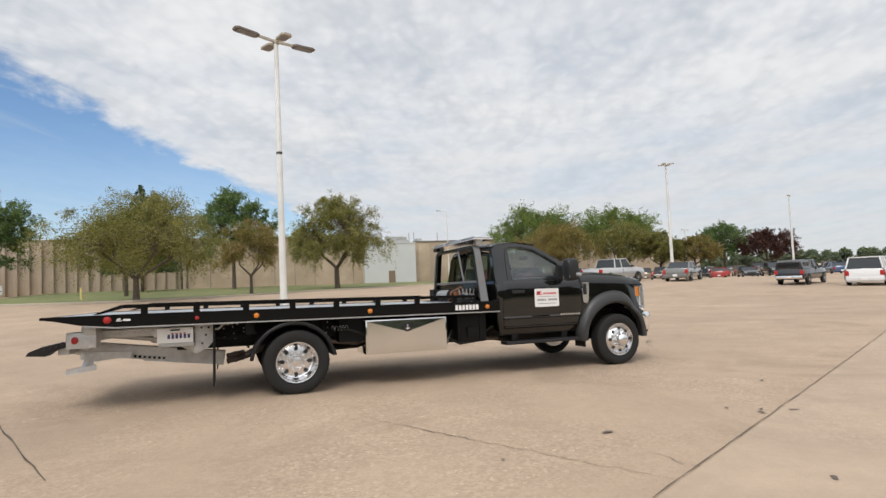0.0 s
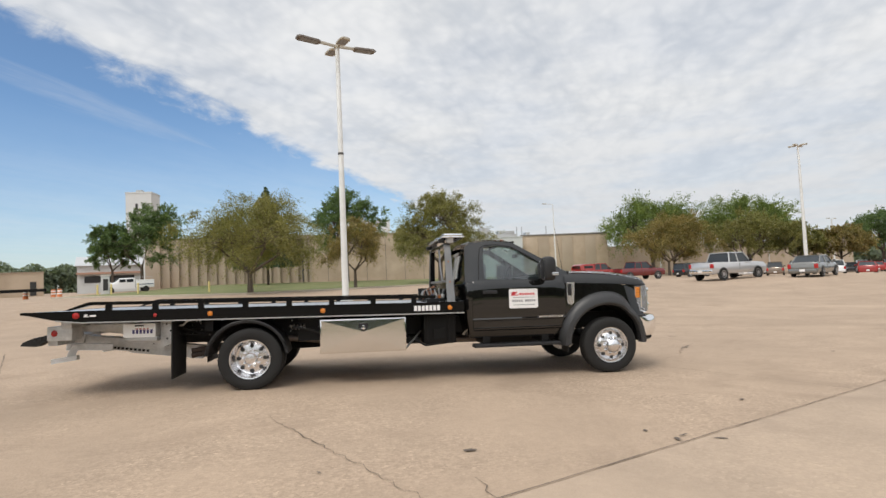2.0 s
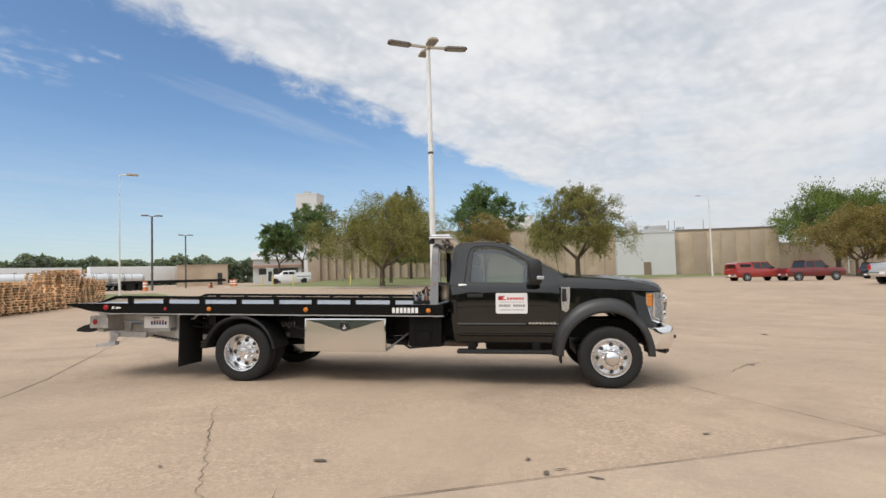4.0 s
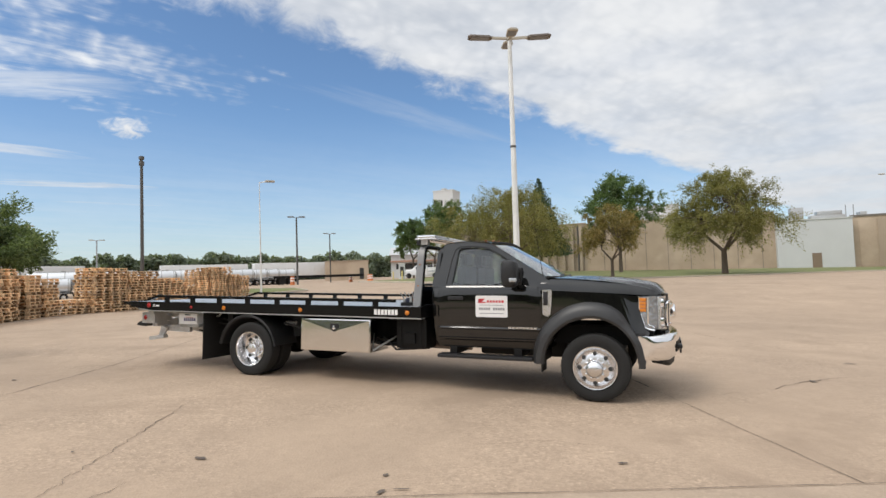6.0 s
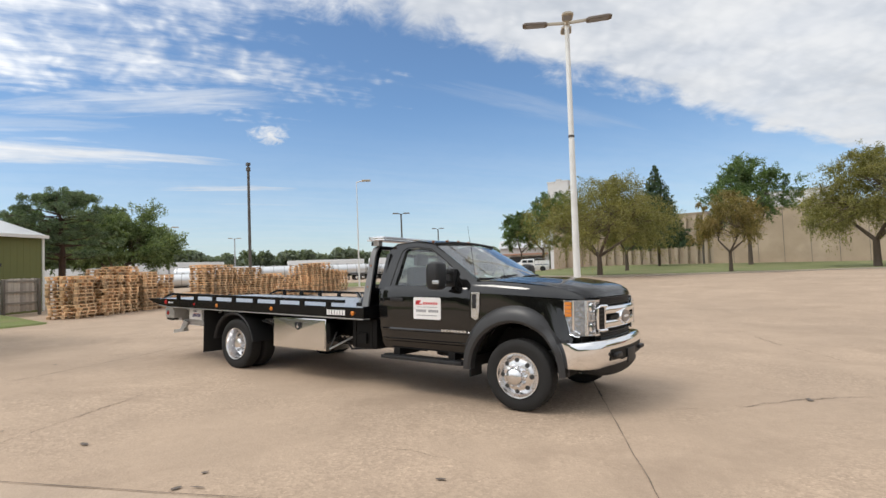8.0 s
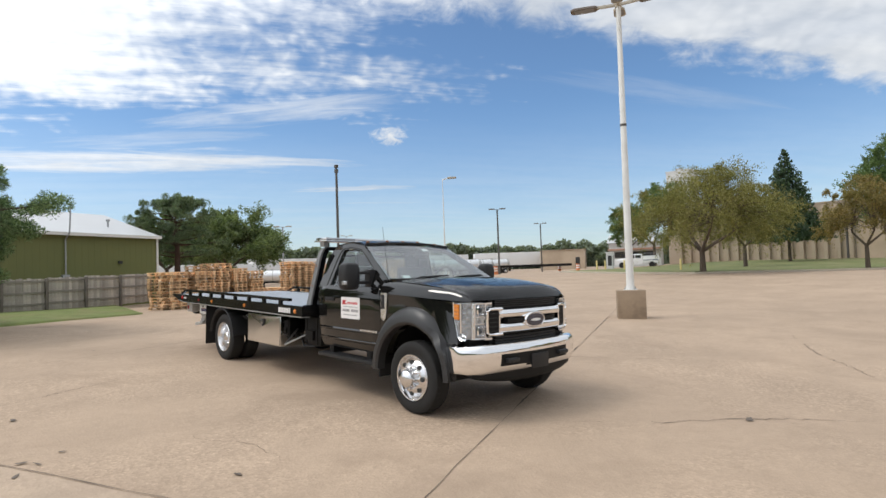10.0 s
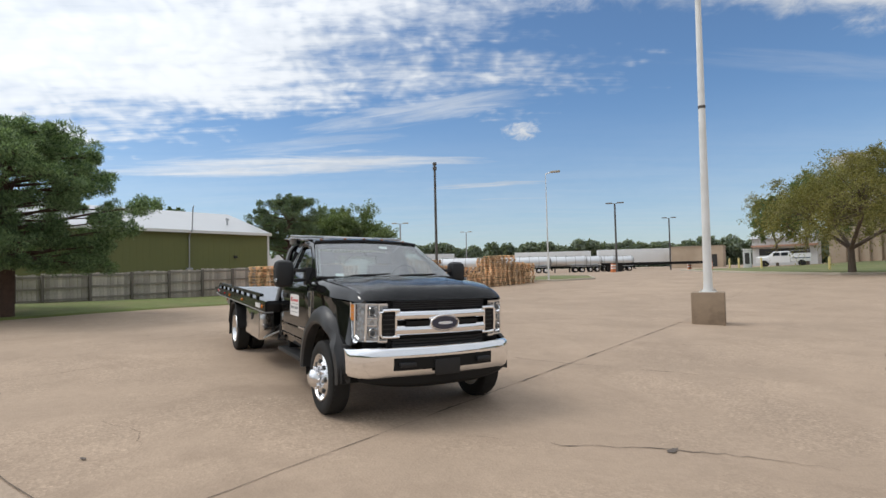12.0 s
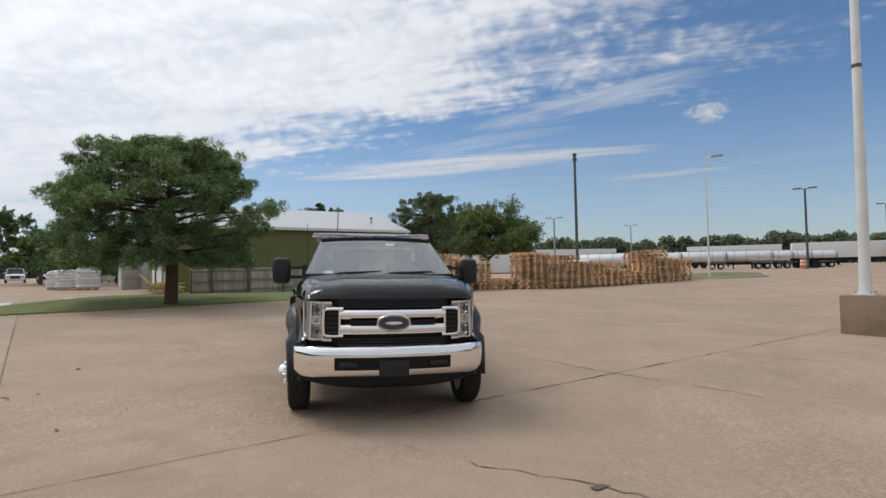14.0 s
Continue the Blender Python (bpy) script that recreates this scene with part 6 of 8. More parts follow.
# the lift folds up close under the deck's end
TAIL = ("tail_frame", "tail_lamp_box", "tail_lamp", "lift_boom", "boom_rack", "lift_crossbar", "lift_fork", "fork_rib", "fork_arm", "lift_arm", "arm_post", "lift_link", "lift_cylinder", "rubber_stop")
for ob in truck.children_recursive:
    if ob.type == "MESH" and ob.name.split(".")[0] in TAIL:
        for v in ob.data.vertices:
            if v.co.x < -1.90:
                v.co.x = -1.90 + (v.co.x + 1.90) * 0.85

# the nose stands a little shorter than drawn, and its lamps and fenders draw in toward the front
NOSE = 0.92
for ob in truck.children_recursive:
    if ob.type == "MESH" and ob.parent.name.split(".")[0] != "wheel":
        for v in ob.data.vertices:
            a = abs(v.co.y)
            if a > 0.70 and v.co.x > 5.10:
                k = 1 - 0.26 * smooth(5.10, 5.40, v.co.x) * smooth(0.79, 0.87, v.co.z)
                v.co.y = math.copysign(0.70 + (a - 0.70) * k, v.co.y)
            if v.co.x > 5.30:
                v.co.x = 5.30 + (v.co.x - 5.30) * NOSE


# ---- lamps and poles ----
lamp = empty("parking_lamp", pose(0.78, 12.36, ground_z(0.78, 12.36), 0, 0, 25), "white four-headed parking lamp on a concrete block", "street lamp")
part("base_block", boxes((-0.42, 0.42, -0.42, 0.42, -0.15, 0.88), bevel=0.02), M_BLOCK, lamp, "stained concrete base block").matrix_basis = pose(0, 0, 0, 0, 0, 8)
part("base_plate", boxes((-0.2, 0.2, -0.2, 0.2, 0.88, 0.905), bevel=0.004), M_POLE, lamp)
for sx in (-1, 1):
    for sy in (-1, 1):
        part("anchor_bolt", rod(B(), (sx * 0.15, sy * 0.15, 0.89), (sx * 0.15, sy * 0.15, 0.97), 0.016, n=8), M_GALV, lamp)
LEAN = 0.0045
def on_pole(z, dx=0, dy=0):
    return (LEAN * z + dx, LEAN * z + dy, z)


bm = loft(B(), [ring_pts(on_pole(z), (0, 0, 1), r, 16) for z, r in ((0.905, 0.15), (0.93, 0.15), (1.0, 0.125), (1.25, 0.118), (10.05, 0.075), (10.1, 0.06))])
part("pole", bm, M_POLE, lamp, "white tapered steel pole")
part("pole_band", loft(B(), [ring_pts(on_pole(z), (0, 0, 1), 0.102, 16) for z in (6.10, 6.18)]), M_DPOLE, lamp, "dark band")
part("pole_cap", lathe(B(), [(0.10, 0.0), (0.10, 0.12), (0.05, 0.16), (0.0, 0.16)], on_pole(10.0), "z", 14), M_LAMPTAN, lamp)
for a, mt, reach, ln in ((0, M_LAMPBRONZE, 0.65, 0.85), (180, M_LAMPBRONZE, 0.65, 0.85), (90, M_LAMPTAN, 0.22, 0.62), (270, M_LAMPTAN, 0.22, 0.62)):
    head = new("lamp_head")
    head.parent = lamp
    head.matrix_basis = Matrix.Translation(on_pole(10.08)) @ pose(0, 0, 0, 0, -3 if ln > 0.7 else 0, a)
    head["label"] = "bronze flat lamp head" if ln > 0.7 else "tan box lamp head"
    part("arm", boxes((0.05, reach, -0.035, 0.035, -0.045, 0.045), bevel=0.008), M_LAMPTAN, head)
    bm = loft(B(), [[(reach + x, yy * hw, z0 + (z1 - z0) * zz) for yy, zz in ((-1, 0), (-1, 0.6), (-0.7, 1), (0.7, 1), (1, 0.6), (1, 0))] for x, hw, z0, z1 in ((0, 0.10, -0.04, 0.035), (0.08, 0.17, -0.045, 0.05), (ln - 0.1, 0.19, -0.045, 0.05), (ln, 0.13, -0.04, 0.025))])
    part("housing", bm, mt, head)
    part("lens", boxes((reach + 0.10, reach + ln - 0.12, -0.14, 0.14, -0.054, -0.043)), M_DECALGREY, head)


def simple_pole(name, x, y, top, r0, r1, mt, label, heads=(), band=False):
    z = ground_z(x, y)
    e = empty(name, pose(x, y, z), label, "street lamp" if heads else "pole")
    part("pole", rod(B(), (0, 0, -0.1), (0, 0, top - z), r0, r1, 12), mt, e)
    for a, reach in heads:
        h = new("lamp_head")
        h.parent, h.matrix_basis = e, pose(0, 0, top - z, 0, 0, a)
        part("arm", rod(B(), (0, 0, -0.05), (reach, 0, 0.06), 0.04, n=6), mt, h)
        part("housing", boxes((reach - 0.1, reach + 0.6, -0.16, 0.16, 0.0, 0.13), bevel=0.03), M_LAMPBRONZE if mt is M_DPOLE else M_LAMPTAN, h)
    if band:
        part("pole_band", boxes((-0.105, 0.105, -0.105, 0.105, top - z - 0.45, top - z - 0.2), bevel=0.02), M_DPOLE, e)
        part("pole_box", boxes((-0.12, 0.12, -0.10, 0.10, top - z - 0.1, top - z + 0.10), bevel=0.02), M_DPOLE, e)
    return e


simple_pole("utility_pole", -22.7, 16.2, 8.85, 0.105, 0.08, M_DPOLE, "tall dark bare pole behind the pallets", band=True)
simple_pole("lamp_post", -22.3, 25.7, 8.75, 0.075, 0.022, M_POLE, "white lamp post on the grass island", [(40, 0.5)])
simple_pole("lamp_post", -34.3, 45.5, 8.6, 0.12, 0.09, M_DPOLE, "dark twin-headed lamp post in the trailer yard", [(40, 0.4), (220, 0.4)])
simple_pole("lamp_post", -45.3, 68.2, 8.6, 0.12, 0.09, M_DPOLE, "dark twin-headed lamp post beside the drive", [(40, 0.4), (220, 0.4)])
simple_pole("lamp_post", -55.0, 28.0, 7.7, 0.12, 0.09, M_GALVPOLE, "grey twin-headed lamp post behind the trailers", [(60, 0.5), (240, 0.5)])
simple_pole("lamp_post", -78.0, 52.0, 8.6, 0.12, 0.09, M_GALVPOLE, "grey twin-headed lamp post far in the yard", [(60, 0.5), (240, 0.5)])
simple_pole("lamp_post", 47.5, 44.6, 13.4, 0.20, 0.10, M_POLE, "tall white parking lamp among parked cars", [(30, 0.4), (210, 0.4), (120, 0.3), (300, 0.3)])
simple_pole("lamp_post", 88.0, 60.0, 12.3, 0.20, 0.10, M_POLE, "tall white parking lamp at the lot's far side", [(30, 0.5), (210, 0.5)])
simple_pole("lamp_post", 118.0, 62.0, 13.6, 0.20, 0.10, M_POLE, "tall white parking lamp near the road", [(30, 0.5), (210, 0.5)])
simple_pole("lamp_post", 58.0, 92.0, 9.3, 0.15, 0.10, M_POLE, "white bracket lamp before the trees", [(200, 0.8)])
simple_pole("lamp_post", 92.0, 88.0, 9.0, 0.15, 0.10, M_POLE, "white twin bracket lamp behind the cars", [(20, 0.9), (200, 0.9)])
simple_pole("lamp_post", 33.3, 82.0, 12.6, 0.14, 0.06, M_POLE, "white lamp post before the white wall", [(190, 1.4)])
flag = simple_pole("flag_pole", 78.0, 88.0, 11.5, 0.10, 0.05, M_POLE, "white flag pole with a small drooping flag")
bm = B()
loft(bm, [[(0.0 + 0.35 * a, 0.10 * math.sin(a * 5 + k), 11.9 - 0.5 * k - 0.25 * a) for a in np.linspace(0, 1, 7)] for k in range(4)], close=False)
part("flag", bm, material("flag_cloth", (0.20, 0.08, 0.12), 0.9, vary=0.4, scale=3), flag)

for x, y in ((-13.6, 48.1), (-24.3, 52.5), (-26.2, 53.8), (-21.4, 51.6)):
    z = ground_z(x, y)
    e = tagged(part("bollard", lathe(B(), [(0.09, 0.0), (0.09, 1.02), (0.06, 1.08), (0.0, 1.10)], (0, 0, 0), "z", 12), M_YELLOW), "yellow steel bollard at the lawn's edge", "bollard", "bollards by the gate")
    e.matrix_basis = pose(x, y, z + 0.10)
bar0 = None
for x, y in ((-35.6, 46.2), (-36.2, 47.0), (-33.0, 60.0), (-38.5, 63.5), (-36.0, 64.5)):
    if bar0 is None:
        bar0 = empty("traffic_barrel", pose(x, y, ground_z(x, y)), "orange traffic barrel standing on the lot", "barrel", "orange barrels")
        part("body", lathe(B(), [(0.30, 0.0), (0.30, 0.1), (0.25, 0.12), (0.22, 0.95), (0.20, 1.0), (0.0, 1.0)], (0, 0, 0), "z", 14), M_ORANGE, bar0)
        part("band", lathe(B(), [(0.252, 0.4), (0.246, 0.55)], (0, 0, 0), "z", 14), M_DECAL, bar0)
        part("band", lathe(B(), [(0.240, 0.7), (0.234, 0.85)], (0, 0, 0), "z", 14), M_DECAL, bar0)
    else:
        copy_thing(bar0, pose(x, y, ground_z(x, y)))
booth = empty("guard_booth", pose(-28.4, 60.5, ground_z(-28.4, 60.5) + 0.05, 0, 0, 25), "narrow white gate booth with a dark window", "booth")
part("body", boxes((-0.42, 0.42, -0.42, 0.42, 0, 2.15), bevel=0.03), M_PALE, booth)
part("roof", boxes((-0.5, 0.5, -0.5, 0.5, 2.15, 2.25), bevel=0.02), M_TRIMWHITE, booth)
part("window", boxes((-0.22, 0.26, -0.445, -0.42, 0.5, 1.8)), M_DARK, booth)
part("window", boxes((0.42, 0.445, -0.25, 0.25, 0.5, 1.8)), M_DARK, booth)

# ---- pallet stacks ----
def pallet_mesh(seed):
    """One wooden pallet: nine blocks under cross boards, top boards and bottom boards with gaps."""
    rnd = random.Random(seed)
    bm = B()
    for y in (-0.45, 0.0, 0.45):
        for k in range(5):
            box(bm, -0.60 + 0.24 * k, -0.36 + 0.24 * k, y - 0.05, y + 0.05, 0.093, 0.112)
        for x in (-0.53, 0.0, 0.53):
            x += rnd.uniform(-0.015, 0.015)
            box(bm, x - 0.065, x + 0.065, y - 0.045, y + 0.045, 0.012, 0.097)
    for k in range(6):
        x = -0.55 + k * 1.10 / 5 + rnd.uniform(-0.015, 0.015)
        if rnd.random() > 0.06:
            box(bm, x - 0.055, x + 0.055, -0.51 + rnd.uniform(-0.02, 0.02), 0.51 + rnd.uniform(-0.02, 0.02), 0.109, 0.128)
    for x in (-0.53, 0.0, 0.53):
        box(bm, x - 0.05, x + 0.05, -0.51, 0.51, 0.0, 0.016)
    me = bpy.data.meshes.new("pallet")
    bmesh.ops.recalc_face_normals(bm, faces=bm.faces)
    bm.to_mesh(me)
    bm.free()
    me.materials.append(M_PALLET)
    return me


PALLETS = [pallet_mesh(900 + k) for k in range(6)]
prnd = random.Random(5)


def pallet_stack(x, y, turn, count):
    z = ground_z(x, y)
    e = empty("pallet_stack", pose(x, y, z, 0, 0, turn), "uneven stack of used wooden pallets on the lot", "pallets", "stacks of pallets")
    turned = 90 if prnd.random() < 0.25 else 0
    lean_x, lean_y = prnd.uniform(-0.008, 0.008), prnd.uniform(-0.008, 0.008)
    for k in range(count):
        shared("pallet", prnd.choice(PALLETS), e, pose(lean_x * k + prnd.uniform(-0.06, 0.06), lean_y * k + prnd.uniform(-0.06, 0.06), 0.134 * k + 0.002, prnd.uniform(-0.4, 0.4), prnd.uniform(-0.4, 0.4), turned + prnd.choice((0, 0, 180)) + prnd.uniform(-5, 5)))
    return e


def stacks_along(p, q, counts, turn):
    n = len(counts)
    for k, c in enumerate(counts):
        f = (k + 0.5) / n
        if c:
            pallet_stack(p[0] + (q[0] - p[0]) * f, p[1] + (q[1] - p[1]) * f, turn + prnd.uniform(-4, 4), c)


A0, A1, A2 = (-15.4, 2.9), (-19.6, 9.0), (-22.6, 24.0)
TA = math.degrees(math.atan2(A1[1] - A0[1], A1[0] - A0[0]))
TB = math.degrees(math.atan2(A2[1] - A1[1], A2[0] - A1[0]))
stacks_along(A0, A1, [12, 12, 13, 13, 12], TA + 90)
stacks_along((A0[0] - 1.3, A0[1] + 1.0), (A1[0] - 1.3, A1[1] + 0.4), [12, 14, 15, 13, 9], TA)
stacks_along(A1, A2, [5, 5, 16, 16, 15, 15, 12, 12, 11, 7, 6, 16, 16, 12, 11], TB + 90)
stacks_along((A1[0] - 1.4, A1[1] + 1), (A2[0] - 1.4, A2[1]), [0, 0, 15, 14, 0, 12, 0, 10, 0, 0, 7, 15, 14, 11, 0], TB)

# ---- board fence ----
F0, FT = (-15.12, -5.92), math.degrees(math.atan2(0.877, -0.48))
fence = empty("board_fence", pose(F0[0], F0[1], 0.43, 0, 0, FT), "weathered grey board fence below the green shed", "fence")
frnd = random.Random(8)
bmesh_board = B()
box(bmesh_board, 0, 0.136, -0.012, 0.012, -0.25, 1.14)
first = part("board", bmesh_board, M_FENCE, fence)
POSTS = [0.0] + [0.92 + 1.715 * k for k in range(7)]
for a, b in zip(POSTS, POSTS[1:]):
    step = 0.021 * (a + b) / 2                         # every panel stands a little higher than the one before
    n = round((b - a) / 0.143)
    for k in range(n):
        m = pose(a + (b - a) * k / n, frnd.uniform(-0.006, 0.006), step + frnd.uniform(-0.035, 0.02), 0, frnd.uniform(-0.8, 0.8), 0)
        if a == 0 and k == 0:
            first.matrix_basis = m
        else:
            shared("board", first.data, fence, m)
    for z in (0.06, 0.52, 0.98):
        part("rail", boxes((a, b, -0.052, -0.014, z + step, z + step + 0.085)), M_RAIL, fence)
for k in POSTS:
    part("post", boxes((k - 0.05, k + 0.05, -0.15, -0.054, -0.3, 1.12 + 0.021 * k), bevel=0.008), M_POST, fence)

# ---- clutter by the pine ----
M_WRAP = material("bale_wrap", (0.66, 0.65, 0.65), 0.35, vary=0.35, scale=5, bump=0.7)


def bale(x, y, w_, h, turn, seed, mt, label):
    """Sacks stacked on a pallet under stretched film: bulging courses and a rounded top."""
    rnd = random.Random(seed)
    e = empty("wrapped_bale", pose(x, y, ground_z(x, y), 0, 0, turn), label, "bale", "wrapped bales")
    loops = []
    courses = 6
    for k in range(courses):
        z0, z1 = 0.13 + (h - 0.13) * k / courses, 0.13 + (h - 0.13) * (k + 1) / courses
        for f, g in ((0.0, 0.94), (0.5, 1.0)):
            g *= rnd.uniform(0.97, 1.02) * (1.0 if k < courses - 1 else 0.95 - 0.12 * f)
            loops.append([(math.copysign(abs(math.cos(a)) ** 0.35, math.cos(a)) * w_ / 2 * g, math.copysign(abs(math.sin(a)) ** 0.35, math.sin(a)) * w_ / 2 * g, z0 + (z1 - z0) * f) for a in np.linspace(0, 2 * math.pi, 24, endpoint=False)])
    loops.append([(p[0] * 0.6, p[1] * 0.6, h) for p in loops[-1]])
    part("wrap", loft(B(), loops), mt, e)
    shared("pallet", PALLETS[seed % 6], e, pose(0, 0, 0))


bale(-28.9, -16.9, 1.35, 1.35, 24, 1, M_WRAP, "white film-wrapped sacks stacked on a pallet")
bale(-28.0, -15.3, 1.35, 1.5, 30, 2, M_WRAP, "taller white film-wrapped sacks on a pallet")
bale(-30.2, -18.0, 1.3, 1.3, 10, 3, M_WRAP, "white film-wrapped sacks behind the others")
bale(-27.3, -12.5, 1.2, 1.45, 20, 4, material("grey_sacks", (0.36, 0.33, 0.30), 0.8, vary=0.4, scale=4, bump=0.5), "grey sacks stacked on a pallet near the shed")
e = empty("lumber_pile", pose(-14.9, -7.0, verge_z(-14.9, -7.0) - 0.02, 0, 0, 30), "loose pile of yellow lumber offcuts beside the pine", "lumber")
lr = random.Random(3)
bm0 = B()
box(bm0, -0.5, 0.5, -0.05, 0.05, 0, 0.045)
lm = part("plank", bm0, material("fresh_lumber", (0.62, 0.45, 0.22), 0.8, vary=0.2, bump=0.2, per_object=0.3), e)
for k in range(1, 22):
    shared("plank", lm.data, e, pose(lr.uniform(-0.35, 0.35), lr.uniform(-0.4, 0.4), 0.022 * k, lr.uniform(-10, 10), lr.uniform(-14, 14), lr.uniform(20, 120)))
shared("plank", lm.data, e, pose(-0.3, -0.55, 0.55, 0, 42, 50))
for x, y, w_, d_, turn in ((-9.6, -10.4, 0.9, 0.45, 20), (-8.9, -11.1, 0.7, 0.5, 70), (-12.6, -9.7, 0.45, 0.3, 40), (-8.2, -11.6, 0.6, 0.6, 10)):
    tagged(part("stone_slab", boxes((-w_ / 2, w_ / 2, -d_ / 2, d_ / 2, -0.05, 0.10), bevel=0.03), M_PALE), "broken white concrete slab lying on the gravel", "slab", "broken slabs").matrix_basis = pose(x, y, ground_z(x, y), 2, 3, turn)


# ---- parked vehicles ----
def paint(name, col, metal=0.0):
    return material(name, col, 0.18, metal, vary=0.06, coat=0.6, rough_vary=0.02)


P_SILVER, P_RED, P_MAROON = paint("silver_paint", (0.55, 0.55, 0.55), 0.4), paint("red_paint", (0.30, 0.025, 0.02)), paint("maroon_paint", (0.15, 0.018, 0.018))
P_GREY, P_BLACK, P_WHITE = paint("grey_paint", (0.20, 0.20, 0.19), 0.4), paint("black_car_paint", (0.02, 0.02, 0.022)), paint("white_paint", (0.72, 0.72, 0.72))
P_BROWN, P_BLUE, P_DARK = paint("brown_paint", (0.20, 0.15, 0.11), 0.3), paint("blue_paint", (0.05, 0.09, 0.17), 0.2), paint("charcoal_paint", (0.05, 0.05, 0.055), 0.2)
M_CARRIM = material("car_rim", (0.55, 0.55, 0.56), 0.3, metal=0.9, vary=0.1)

# side stations: (x, top of the lower body, half-width factor); cabin: (x at belt, x at roof) front and rear
KINDS = {
    "sedan": dict(L=4.8, W=1.84, H=1.45, belt=0.92, floor=0.22, hood=0.88, tail=0.98, cabin=(0.95, 0.25, -1.15, -1.85), wheel=0.33, base=2.75, bed=False),
    "suv": dict(L=4.7, W=1.88, H=1.72, belt=1.05, floor=0.26, hood=1.02, tail=1.05, cabin=(0.95, 0.45, -2.05, -2.28), wheel=0.36, base=2.7, bed=False),
    "minivan": dict(L=5.1, W=1.98, H=1.75, belt=1.05, floor=0.24, hood=0.98, tail=1.05, cabin=(1.55, 0.75, -2.30, -2.50), wheel=0.34, base=3.05, bed=False),
    "pickup": dict(L=5.9, W=2.02, H=1.93, belt=1.22, floor=0.42, hood=1.20, tail=1.25, cabin=(1.15, 0.60, -0.95, -1.15), wheel=0.40, base=3.7, bed=True),
    "capped_pickup": dict(L=5.7, W=1.98, H=1.86, belt=1.18, floor=0.38, hood=1.14, tail=1.20, cabin=(1.05, 0.50, -0.85, -1.05), wheel=0.38, base=3.5, bed=True),
}


